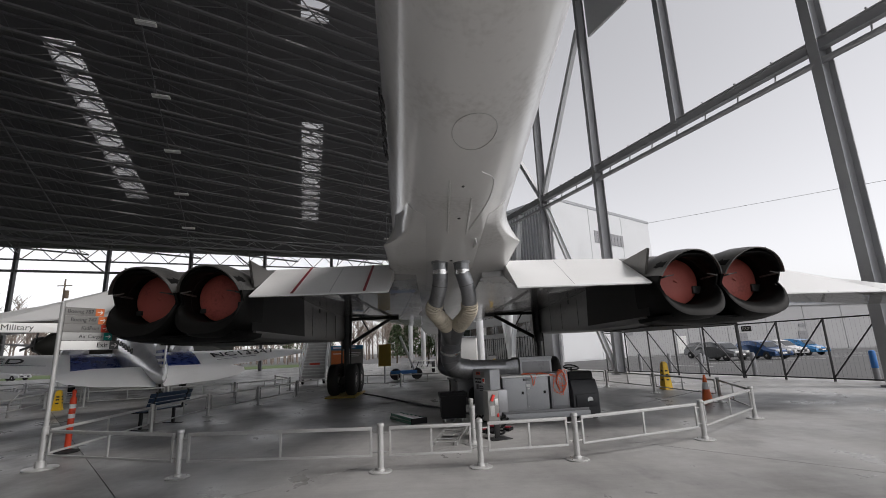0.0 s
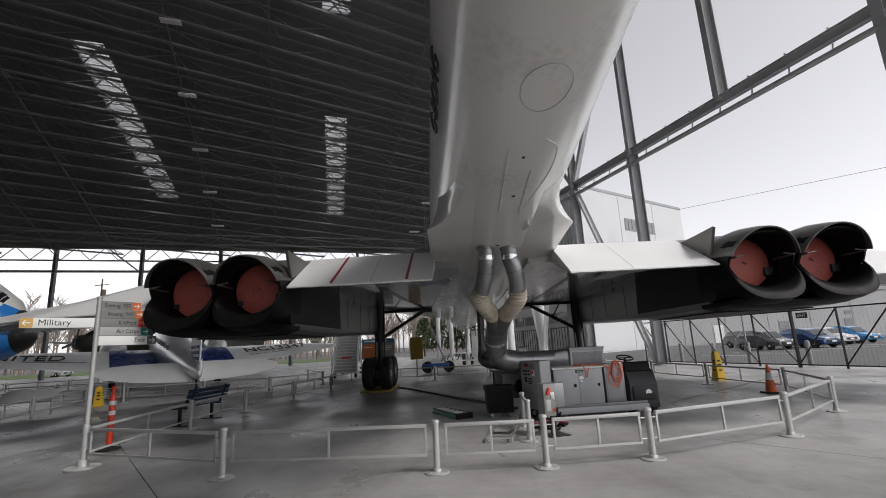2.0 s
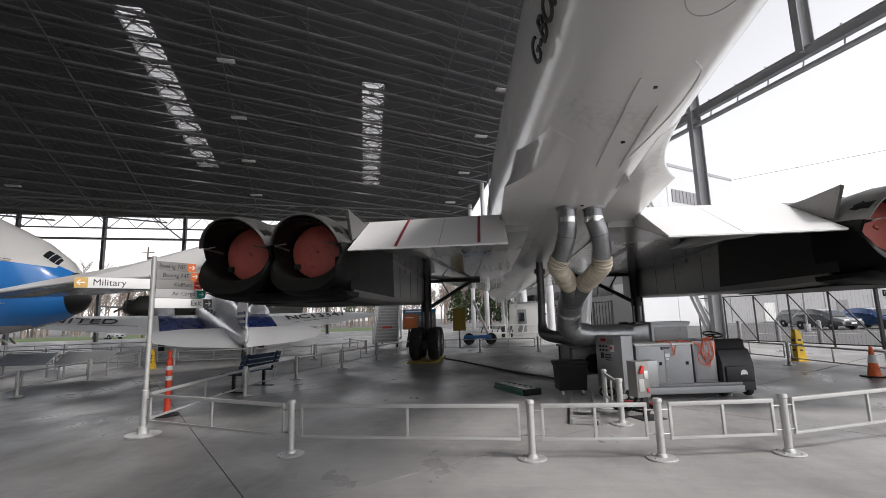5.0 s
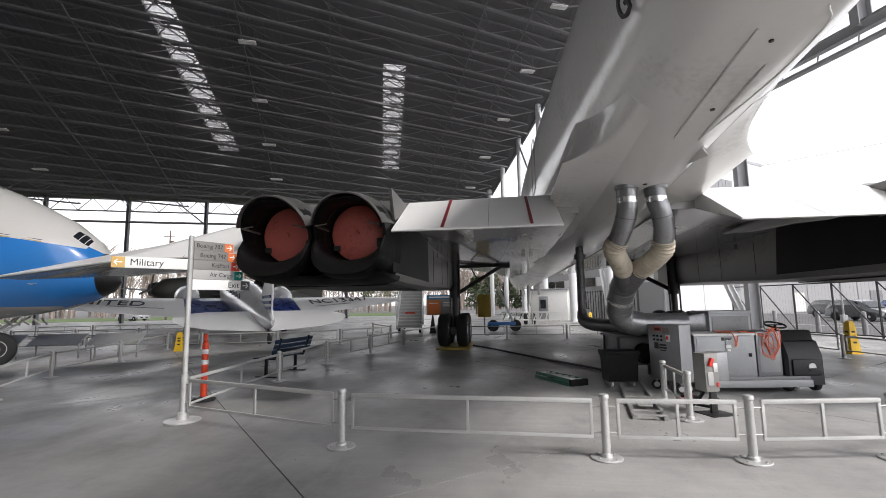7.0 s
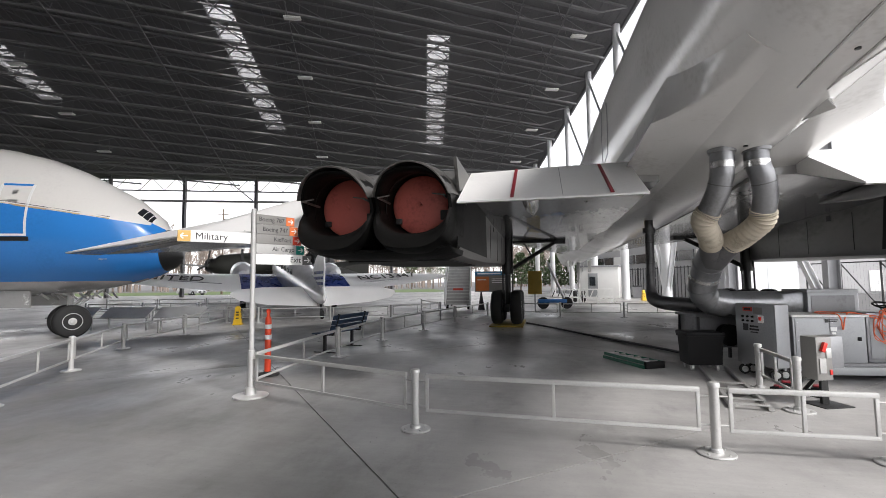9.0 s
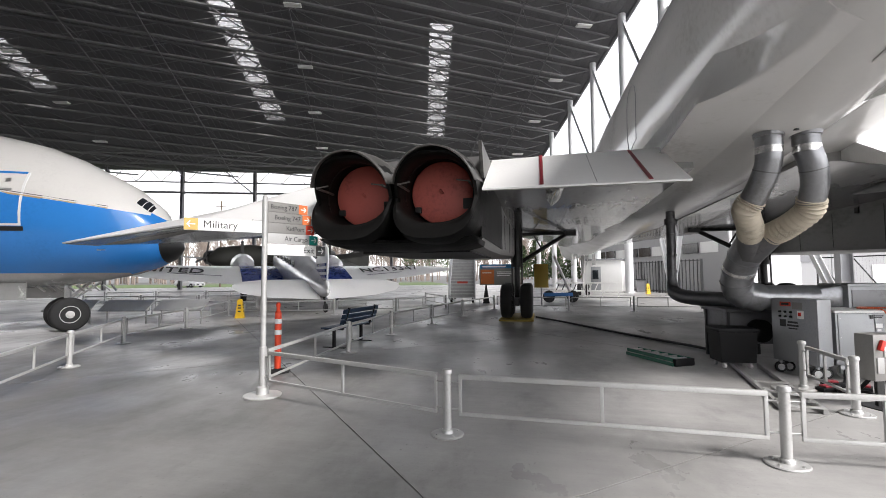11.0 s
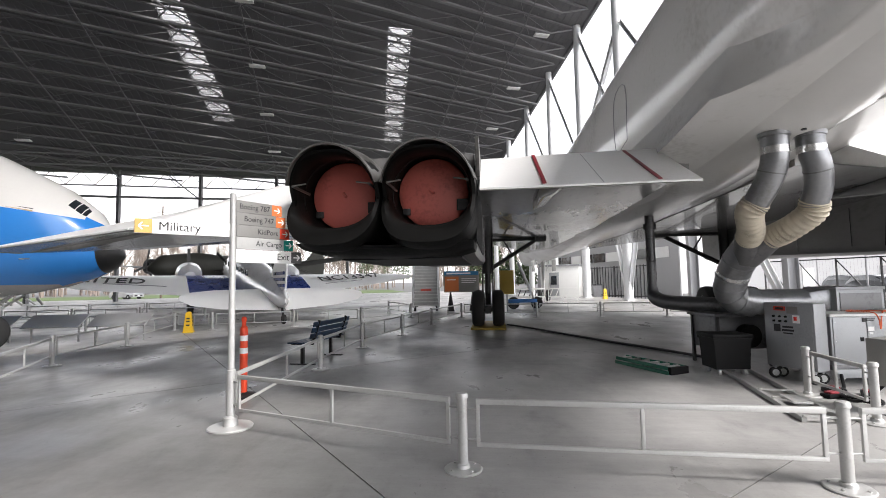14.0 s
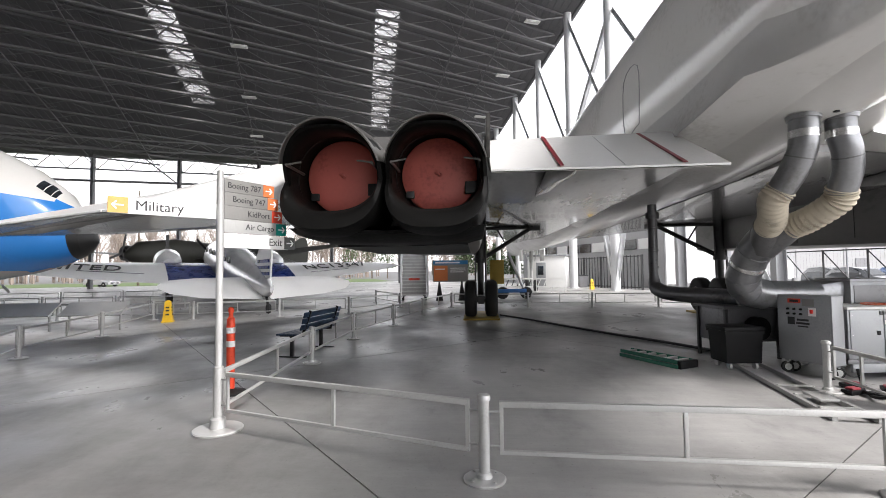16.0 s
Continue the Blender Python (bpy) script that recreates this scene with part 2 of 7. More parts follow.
bsdf.inputs["Transmission Weight"].default_value = 0.95
bsdf.inputs["Roughness"].default_value = 0.6
ORANGEBOARD = mat("orange_board", (0.62, 0.18, 0.05), 0.5)
BLUEBOARD = mat("blue_board", (0.03, 0.20, 0.42), 0.5)
LAMPWHITE = mat("lamp_diffuser", (0.75, 0.75, 0.73), 0.5)


# ---- mesh helpers ----
def box(bm, x0, y0, z0, x1, y1, z1, m=None, bev=0.0):
    sub = bmesh.new() if bev else bm
    vs = [sub.verts.new(Vector(p) if m is None else m @ Vector(p)) for p in
          ((x0, y0, z0), (x1, y0, z0), (x1, y1, z0), (x0, y1, z0), (x0, y0, z1), (x1, y0, z1), (x1, y1, z1), (x0, y1, z1))]
    for f in ((3, 2, 1, 0), (4, 5, 6, 7), (0, 1, 5, 4), (1, 2, 6, 5), (2, 3, 7, 6), (3, 0, 4, 7)):
        sub.faces.new([vs[i] for i in f])
    if bev:
        bmesh.ops.bevel(sub, geom=sub.edges[:], offset=bev, segments=2, affect="EDGES", profile=0.6)
        merge(bm, sub)
    return bm


def merge(bm, sub):
    me = bpy.data.meshes.new("tmp")
    sub.to_mesh(me)
    sub.free()
    bm.from_mesh(me)
    bpy.data.meshes.remove(me)


def ring_frame(d):
    d = Vector(d).normalized()
    a = Vector((0, 0, 1)) if abs(d.z) < 0.9 else Vector((1, 0, 0))
    s = d.cross(a).normalized()
    return d, s, s.cross(d).normalized()


def bar(bm, a, b, r, seg=8, r2=None):
    """A straight round bar from a to b."""
    a, b = Vector(a), Vector(b)
    d, s, u = ring_frame(b - a)
    r2 = r if r2 is None else r2
    rings = []
    for p, q in ((a, r), (b, r2)):
        rings.append([bm.verts.new(p + (s * math.cos(i * math.tau / seg) + u * math.sin(i * math.tau / seg)) * q) for i in range(seg)])
    for i in range(seg):
        bm.faces.new((rings[0][i], rings[0][(i + 1) % seg], rings[1][(i + 1) % seg], rings[1][i]))
    bm.faces.new(rings[0][::-1])
    bm.faces.new(rings[1])
    return bm


def beam(bm, a, b, w, h):
    """A straight square beam from a to b, w wide and h high."""
    a, b = Vector(a), Vector(b)
    d, s, u = ring_frame(b - a)
    q = [[bm.verts.new(p + s * i * w / 2 + u * j * h / 2) for i, j in ((-1, -1), (1, -1), (1, 1), (-1, 1))] for p in (a, b)]
    for i in range(4):
        bm.faces.new((q[0][i], q[0][(i + 1) % 4], q[1][(i + 1) % 4], q[1][i]))
    bm.faces.new(q[0][::-1])
    bm.faces.new(q[1])
    return bm


def ibeam(bm, a, b, w, h, t=0.02):
    """An I-section beam: two flanges and a web, its flanges h apart."""
    a, b = Vector(a), Vector(b)
    d, s, u = ring_frame(b - a)
    for k in (-1, 1):
        beam(bm, a + u * k * (h / 2 - t / 2), b + u * k * (h / 2 - t / 2), w, t)
    beam(bm, a, b, t, h - 2 * t - 0.002)
    return bm


def sweep(bm, pts, radii, seg=16, cap=True):
    """A tube along a line of points, with a radius for each."""
    pts = [Vector(p) for p in pts]
    if not isinstance(radii, (list, tuple)):
        radii = [radii] * len(pts)
    s = None
    rings = []
    for i, p in enumerate(pts):
        d = (pts[min(i + 1, len(pts) - 1)] - pts[max(i - 1, 0)]).normalized()
        if s is None:
            s = ring_frame(d)[1]
        s = (s - d * s.dot(d)).normalized()
        u = s.cross(d)
        rings.append([bm.verts.new(p + (s * math.cos(k * math.tau / seg) + u * math.sin(k * math.tau / seg)) * radii[i]) for k in range(seg)])
    skin(bm, rings, cap)
    return bm


def skin(bm, rings, cap=True, closed=True):
    n = len(rings[0])
    for a, b in zip(rings, rings[1:]):
        for k in range(n if closed else n - 1):
            bm.faces.new((a[k], a[(k + 1) % n], b[(k + 1) % n], b[k]))
    if cap and closed:
        bm.faces.new(rings[0][::-1])
        bm.faces.new(rings[-1])


def loft(bm, rings, cap=True, closed=True):
    skin(bm, [[bm.verts.new(p) for p in r] for r in rings], cap, closed)
    return bm


def lathe(bm, prof, m=None, seg=24):
    """Turns (radius, height) pairs about z."""
    rings = []
    for r, z in prof:
        ring = [Vector((r * math.cos(k * math.tau / seg), r * math.sin(k * math.tau / seg), z)) for k in range(seg)]
        rings.append([bm.verts.new(m @ p if m else p) for p in ring])
    skin(bm, rings)
    return bm


def disc_ring(cx, cz, rx, rz, y, n=32, power=2.0):
    out = []
    for k in range(n):
        a = k * math.tau / n
        c, s = math.cos(a), math.sin(a)
        out.append(Vector((cx + rx * math.copysign(abs(c) ** (2 / power), c), y, cz + rz * math.copysign(abs(s) ** (2 / power), s))))
    return out


def lip_ring(cx, cz, rx, up, down, y, n=44, power=2.4):
    """A ring with a different height above and below its middle."""
    return [Vector((p.x, p.y, cz + (p.z - cz) * (up if p.z > cz else down))) for p in disc_ring(cx, cz, rx, 1.0, y, n, power)]


def curve_pts(pts, n=6):
    """Catmull-Rom points through pts."""
    P = [Vector(p) for p in pts]
    P = [P[0] * 2 - P[1]] + P + [P[-1] * 2 - P[-2]]
    out = []
    for i in range(1, len(P) - 2):
        for k in range(n):
            t = k / n
            out.append(0.5 * (2 * P[i] + (P[i + 1] - P[i - 1]) * t + (2 * P[i - 1] - 5 * P[i] + 4 * P[i + 1] - P[i + 2]) * t * t
                              + (3 * P[i] - P[i - 1] - 3 * P[i + 1] + P[i + 2]) * t ** 3))
    out.append(P[-2])
    return out


def mesh_of(name, bm, material, smooth=30):
    bmesh.ops.recalc_face_normals(bm, faces=bm.faces[:])
    me = bpy.data.meshes.new(name)
    bm.to_mesh(me)
    bm.free()
    me.materials.append(material)
    if smooth and len(me.polygons):
        me.shade_smooth()
        me.set_sharp_from_angle(angle=radians(smooth))
    return me


def part(name, bm, material, parent, label="", smooth=30):
    ob = new(name, mesh_of(name, bm, material, smooth))
    ob.parent = parent
    if label:
        ob["label"] = label
    return ob


def thing(name, label, category, group="", m=None, kind=""):
    ob = new(name)
    ob.empty_display_size = 0.2
    if m is not None:
        ob.matrix_world = m
    return tagged(ob, label, category, group, kind)


def solid(name, bm, material, label, category, group="", m=None, smooth=30, kind=""):
    ob = new(name, mesh_of(name, bm, material, smooth))
    if m is not None:
        ob.matrix_world = m
    return tagged(ob, label, category, group, kind)


def setting(name, bm, material, label="", smooth=30):
    return tagged(new(name, mesh_of(name, bm, material, smooth)), label, "", "", "structure")


def text_part(name, body, size, m, material, parent, depth=0.002, align="LEFT"):
    """Lettering as a mesh, lying in the plane of m, reading along its x."""
    cu = bpy.data.curves.new(name, "FONT")
    cu.body, cu.size, cu.extrude, cu.align_x, cu.align_y = body, size, depth, align, "CENTER"
    tmp = bpy.data.objects.new(name, cu)
    me = bpy.data.meshes.new_from_object(tmp)
    bpy.data.objects.remove(tmp)
    me.transform(m)
    me.materials.clear()
    me.materials.append(material)
    ob = new(name, me)
    ob.parent = parent
    return ob


# building axes: u runs down the roof's slope along the open side, v across it
UX, UY, VX, VY = -0.342, 0.940, 0.940, 0.342


def hall(u, v, z=0.0):
    return Vector((u * UX + v * VX, u * UY + v * VY, z))


def roof_z(u):
    return 35.5 - 0.31 * u


EAVE, TOPEND, SIDE, FARSIDE = 65.0, -9.0, 19.0, -62.0

# ---- ground, floor, roof and open side ----
bm = bmesh.new()
box(bm, -900, -900, -0.6, 900, 900, -0.05)
setting("ground", bm, ASPHALT, "wide dark asphalt ground around the pavilion")

bm = bmesh.new()
vs = [bm.verts.new(hall(u, v, z)) for z in (-0.4, -0.012) for u, v in ((-22, -66), (-22, 21), (76, 21), (76, -66))]
for f in ((0, 1, 2, 3), (4, 7, 6, 5), (0, 4, 5, 1), (1, 5, 6, 2), (2, 6, 7, 3), (3, 7, 4, 0)):
    bm.faces.new([vs[i] for i in f])
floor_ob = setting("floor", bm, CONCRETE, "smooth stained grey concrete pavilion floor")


# deck with long openings for the skylights
STRIPS = ((3.0, 5.0, ((27.6, 31.3), (41.2, 57.2))), (-14.5, -12.5, ((24.0, 30.0), (36.6, 54.9))), (-34.4, -32.4, ((24.0, 30.0), (36.6, 51.4))), (-49.5, -47.5, ((36.6, 54.9),)))


def skew(v, u):
    """Skylight lines lie at a slight angle to the open side."""
    return v if v in (FARSIDE, SIDE) else v + 0.09 * (u - 47)


def deck_piece(bm, u0, u1, v0, v1):
    q = [bm.verts.new(hall(u, skew(v, u), roof_z(u) + dz)) for dz in (0, 0.3) for u, v in ((u0, v0), (u1, v0), (u1, v1), (u0, v1))]
    for f in ((0, 1, 2, 3), (7, 6, 5, 4), (0, 4, 5, 1), (1, 5, 6, 2), (2, 6, 7, 3), (3, 7, 4, 0)):
        bm.faces.new([q[i] for i in f])


bm = bmesh.new()
edges = [FARSIDE]
for v0, v1, spans in sorted(STRIPS):
    deck_piece(bm, TOPEND, EAVE + 1, edges[-1], v0)
    cuts = [TOPEND] + [x for s in spans for x in s] + [EAVE + 1]
    for a, b in zip(cuts[::2], cuts[1::2]):
        deck_piece(bm, a, b, v0, v1)
    edges.append(v1)
deck_piece(bm, TOPEND, EAVE + 1, edges[-1], SIDE)
# small ribs of the corrugated deck, across the slope
for k in range(130):
    v = FARSIDE + 0.3 + k * 0.62
    if any(a - 2.0 < v < b + 1.6 for a, b, s in STRIPS):
        continue
    beam(bm, hall(TOPEND, v, roof_z(TOPEND) - 0.02), hall(EAVE, v, roof_z(EAVE) - 0.02), 0.12, 0.05)
setting("ceiling", bm, ROOFDECK, "dark grey corrugated steel roof deck", 0)

for v0, v1, spans in STRIPS:
    for a, b in spans:
        bm = bmesh.new()
        q = [bm.verts.new(hall(u, skew(v, u), roof_z(u) + 0.22)) for u, v in ((a, v0), (b, v0), (b, v1), (a, v1))]
        bm.faces.new(q)
        sk = setting("skylight", bm, SKYLIGHT, "long white translucent roof skylight", 0)
        sk.visible_shadow = False
        bm = bmesh.new()
        u = a + 0.33
        while u < b:
            beam(bm, hall(u, skew(v0, u), roof_z(u) + 0.17), hall(u, skew(v1, u), roof_z(u) + 0.17), 0.06, 0.06)
            u += 0.62
        part("glazing_bar", bm, JOIST, sk)
        bm = bmesh.new()
        u = a + 0.9
        while u < b - 0.3:
            beam(bm, hall(u, skew(v0, u), roof_z(u) + 0.1), hall(u, skew(v1, u), roof_z(u) + 0.1), 0.4, 0.06)
            u += 2.0
        part("cross_rib", bm, ROOFDECK, sk)

# open-web joists across the hall, at a slight angle to it, with lacing
TILTJ = 0.17


def joist(u, v, dz):
    w = u + TILTJ * v
    return hall(w, v, roof_z(w) + dz)


bm = bmesh.new()
k = 0
u = -10.0
while u < EAVE + 12:
    full = k % 3 == 0
    lo, hi = FARSIDE, SIDE - 0.6
    hi = min(hi, (EAVE - 0.3 - u) / TILTJ)
    lo = max(lo, (TOPEND + 0.5 - u) / TILTJ)
    if hi - lo > 4:
        cut = hi > SIDE - 1
        vend = hi if full or not cut else SIDE - 3.2
        beam(bm, joist(u, lo, -0.13), joist(u, hi, -0.13), 0.16, 0.14)
        beam(bm, joist(u, lo, -1.25), joist(u, vend, -1.25), 0.26, 0.15)
        v, step, up = (SIDE - 3.2 if cut else hi), 2.7, True
        while v - step > lo:
            beam(bm, joist(u, v, -1.2 if up else -0.15), joist(u, v - step, -0.15 if up else -1.2), 0.05, 0.05)
            v, up = v - step, not up
        if cut:
            beam(bm, joist(u, SIDE - 3.2, -1.22), joist(u, SIDE - 0.5, -0.16), 0.1, 0.1)
    k += 1
    u += 2.0
for v in (13.2, 9.4, -2.0, -8.6, -20.0, -26.0, -38.0, -44.0):
    beam(bm, hall(TOPEND + 3, v, roof_z(TOPEND + 3) - 1.36), hall(EAVE, v, roof_z(EAVE) - 1.36), 0.09, 0.09)
    for j in range(36):
        u0 = 3.0 + j * 2.0
        if u0 > EAVE - 3:
            break
        if (j + int(v)) % 2 == 0:
            bar(bm, hall(u0, v + 0.8, roof_z(u0) - 1.25), hall(u0 + 2, v - 0.8, roof_z(u0 + 2) - 0.2), 0.035, 5)
            bar(bm, hall(u0, v - 0.8, roof_z(u0) - 0.2), hall(u0 + 2, v + 0.8, roof_z(u0 + 2) - 1.25), 0.035, 5)
for v0, v1, spans in STRIPS:
    for a, b in spans:
        u = a
        while u + 2.0 < b + 0.5:
            bar(bm, hall(u, skew(v0, u), roof_z(u) - 0.2), hall(u + 2, skew(v1, u), roof_z(u + 2) - 0.2), 0.06, 5)
            bar(bm, hall(u, skew(v1, u), roof_z(u) - 0.2), hall(u + 2, skew(v0, u), roof_z(u + 2) - 0.2), 0.06, 5)
            u += 2.0
setting("ceiling_joists", bm, JOIST, "dark grey open-web steel roof joists", 0)

# low eave: laced girder on slender columns
bm = bmesh.new()
for z, w in ((roof_z(EAVE) - 0.3, 0.25), (roof_z(EAVE) - 1.9, 0.16), (roof_z(EAVE) - 3.2, 0.25)):
    beam(bm, hall(EAVE, FARSIDE, z), hall(EAVE, SIDE - 0.5, z), w, w)
v, up = FARSIDE, True
while v < SIDE - 1:
    z0, z1 = roof_z(EAVE) - 0.35, roof_z(EAVE) - 1.85
    beam(bm, hall(EAVE, v, z0 if up else z1), hall(EAVE, v + 1.45, z1 if up else z0), 0.08, 0.08)
    v, up = v + 1.45, not up
setting("eave_girder", bm, JOIST, "dark laced steel girder along the low eave", 0)
bm = bmesh.new()
for dz in (2.3, 3.4, 4.4, 5.4):
    beam(bm, hall(EAVE - 7, FARSIDE, roof_z(EAVE - 7) - dz), hall(EAVE - 7, SIDE - 4, roof_z(EAVE - 7) - dz), 0.14, 0.14) if dz in (2.3, 3.4) else None
v, up = FARSIDE, True
while v < SIDE - 6:
    z0, z1 = roof_z(EAVE - 7) - 2.35, roof_z(EAVE - 7) - 3.35
    beam(bm, hall(EAVE - 7, v, z0 if up else z1), hall(EAVE - 7, v + 1.6, z1 if up else z0), 0.07, 0.07)
    v, up = v + 1.6, not up
setting("cross_girder", bm, JOIST, "dark laced steel girder under the roof", 0)
for i in range(9):
    v = -17.5 + 8.7 * (i - 5)
    bm = bmesh.new()
    ibeam(bm, hall(EAVE, v, -0.01), hall(EAVE, v, roof_z(EAVE)), 0.36, 0.36)
    if i % 2:
        beam(bm, hall(EAVE, v, roof_z(EAVE) - 3.4), hall(EAVE, v - 3.5, roof_z(EAVE) - 0.5), 0.16, 0.16)
    setting("eave_column", bm, JOIST, "slender dark steel column", 0)

# open side: tall steel columns, rail beams and bracing
SIDEV = 18.5
for u in (3.3, 9.3, 15.5, 21.5, 27.4, 33.5, 39.0, 44.4, 49.7, 55.1, 60.3):
    bm = bmesh.new()
    z0 = 12.05 if u == 15.5 else -0.01
    near = u < 30
    a, b = hall(u, SIDEV, z0), hall(u, SIDEV, roof_z(u) - 0.02)
    if near:
        ibeam(bm, a, b, 0.45, 0.5, 0.03)
    else:
        bar(bm, a, b, 0.33 if u < 40 else 0.28, 16)
    if not z0 > 1:
        box(bm, -0.35, -0.35, 0.0, 0.35, 0.35, 0.05, pose(a.x, a.y, 0.0, 0, 0, 20))
    # nearer columns get the darker grey, which stands in for backlight
    setting("side_column", bm, STEEL if near else STEELWHITE, "tall painted steel column, its grey darkened for backlight" if near else "tall white round steel column", 40)
bm = bmesh.new()
ibeam(bm, hall(2.5, SIDEV, 12.05), hall(34, SIDEV, 12.05), 0.3, 0.45, 0.025)
setting("side_rail_beam", bm, STEEL, "grey steel beam along the open side", 0)
bm = bmesh.new()
bar(bm, hall(2.5, SIDEV - 0.1, 11.35), hall(34, SIDEV - 0.1, 11.35), 0.12, 12)
for i in range(20):
    u = 3 + 1.58 * i
    beam(bm, hall(u, SIDEV - 0.1, 11.35), hall(u, SIDEV + 0.02, 11.8), 0.03, 0.05)
setting("side_pipe", bm, STEEL, "grey pipe hung below the side beam")
bm = bmesh.new()
for i in range(20):
    u = 3 + 1.58 * i
    beam(bm, hall(u, SIDEV - 0.1, 12.36), hall(u, SIDEV + 0.75, 12.36), 0.05, 0.05)
    beam(bm, hall(u, SIDEV - 0.05, 12.26), hall(u, SIDEV - 0.05, 12.34), 0.04, 0.04)
setting("side_brackets", bm, STEEL, "short steel brackets on the side beam", 0)
bm = bmesh.new()
for a, b in (((21.8, 22.0), (27.2, 12.3)), ((27.2, 11.6), (21.8, 0.15)), ((27.6, 12.3), (33.0, 20.5)),
             ((33.5, 0.1), (30.6, 11.8)), ((33.5, 0.1), (36.6, 11.8)), ((33.4, 20.3), (38.8, 12.0)), ((39, 23.0), (33.8, 13)), ((44.4, 21.2), (39.3, 12)),
             ((49.7, 19.7), (44.7, 12))):
    ibeam(bm, hall(a[0], SIDEV, a[1]), hall(b[0], SIDEV, b[1]), 0.3, 0.3, 0.03)
setting("side_bracing", bm, STEELWHITE, "diagonal steel braces of the open side", 0)
bm = bmesh.new()
for u0, u1 in ((3.0, 21.3),):
    q = [bm.verts.new(hall(u, v, z)) for v in (SIDEV + 0.35, SIDEV + 0.5) for u, z in ((u0, 21.2), (u1, 21.2), (u1, roof_z(u1) + 0.2), (u0, roof_z(u0) + 0.2))]
    for f in ((0, 1, 2, 3), (7, 6, 5, 4), (0, 4, 5, 1), (1, 5, 6, 2), (2, 6, 7, 3), (3, 7, 4, 0)):
        bm.faces.new([q[i] for i in f])
setting("wall_side_cladding", bm, PANELWHITE, "pale cladding high on the open side", 0)
bm = bmesh.new()
beam(bm, hall(TOPEND, SIDE + 0.12, roof_z(TOPEND) + 0.1), hall(EAVE + 1, SIDE + 0.12, roof_z(EAVE + 1) + 0.1), 0.22, 0.7)
setting("roof_fascia", bm, JOIST, "dark roof edge fascia", 0)
# far side of the hall is closed by an unseen wall, added to cut light
bm = bmesh.new()
q = [bm.verts.new(hall(u, v, z)) for v in (FARSIDE, FARSIDE - 0.3) for u, z in ((TOPEND, -0.02), (EAVE - 12, -0.02), (EAVE - 12, roof_z(EAVE - 12)), (TOPEND, roof_z(TOPEND)))]
for f in ((0, 1, 2, 3), (7, 6, 5, 4), (0, 4, 5, 1), (1, 5, 6, 2), (2, 6, 7, 3), (3, 7, 4, 0)):
    bm.faces.new([q[i] for i in f])
setting("light_blocker_far_side", bm, PANELGREY, "plain grey side wall out of view, added to block light", 0)

# unseen wall added behind the walk: leaves only light from the right
bm = bmesh.new()
q = [bm.verts.new(hall(u, v, z)) for u in (TOPEND, TOPEND - 0.3) for v, z in ((FARSIDE, -0.02), (-4.0, -0.02), (-4.0, roof_z(TOPEND)), (FARSIDE, roof_z(TOPEND)))]
for f in ((0, 1, 2, 3), (7, 6, 5, 4), (0, 4, 5, 1), (1, 5, 6, 2), (2, 6, 7, 3), (3, 7, 4, 0)):
    bm.faces.new([q[i] for i in f])
setting("light_blocker_high_end", bm, PANELGREY, "plain grey end wall out of view, added to block light", 0)

# hanging roof lamps
lamp = thing("ceiling_lamp", "long white high-bay lamp hung under dark roof joists", "lamp", "high-bay lamps under the roof")
bm = bmesh.new()
box(bm, -0.62, -0.24, 0.0, 0.62, 0.24, 0.1, None, 0.02)
part("housing", bm, LAMPWHITE, lamp)
for s in (-0.16, 0.16):
    bm = bmesh.new()
    box(bm, -0.58, s * 0.7 - 0.07, -0.04, 0.58, s * 0.7 + 0.07, 0.0)
    part("diffuser", bm, SIGNWHITE, lamp)
for s in (-0.5, 0.5):
    bm = bmesh.new()
    bar(bm, (s, 0, 0.12), (s, 0, 1.32), 0.012, 5)
    part("rod", bm, JOIST, lamp)
first = True
for v in (14.4, -8.0, -30.5):
    for u in (25.5, 31.5, 37.5, 43.5, 49.5, 55.5):
        p = hall(u, v, roof_z(u) - 2.62)
        m = pose(p.x, p.y, p.z, 0, 0, 20)
        if first:
            lamp.matrix_world = m
            first = False
        else:
            copy_thing(lamp, m)

# ---- supersonic airliner ----
jet = thing("supersonic_airliner", "white delta-wing supersonic airliner parked on its landing gear", "airplane")
HULL = ((-5.0, 0.10, 5.25, 5.5), (-3.5, 0.34, 4.98, 5.75), (-1.0, 0.62, 4.62, 6.1), (2.0, 0.82, 4.22, 6.35), (5.0, 0.98, 3.86, 6.45), (8.0, 1.13, 3.54, 6.5), (10.0, 1.24, 3.33, 6.5),
        (12.5, 1.36, 3.13, 6.45), (16.0, 1.43, 2.98, 6.4), (24.0, 1.44, 2.92, 6.3), (40.0, 1.44, 2.92, 6.25), (47.0, 1.34, 2.95, 6.0), (52.0, 0.95, 3.0, 5.3), (55.5, 0.5, 3.15, 4.4), (57.2, 0.12, 3.4, 3.7))


def tail_x(y):
    """The tail lies a hand's breadth off the nose's line."""
    return 0.15 + 0.012 * (10 - y) if y < 10 else 0.15 * max(0.0, 1 - (y - 10) / 12)


def hull_at(y):
    for a, b in zip(HULL, HULL[1:]):
        if a[0] <= y <= b[0]:
            k = (y - a[0]) / (b[0] - a[0])
            return [a[i] + (b[i] - a[i]) * k for i in range(4)]


bm = bmesh.new()
ys = sorted(set([h[0] for h in HULL] + [-5 + 62.2 * i / 60 for i in range(61)]))
loft(bm, [disc_ring(tail_x(y), (z0 + z1) / 2, w, (z1 - z0) / 2, y, 48, 2.25) for y, w, z0, z1 in (hull_at(min(max(y, -5), 57.2)) for y in ys)])
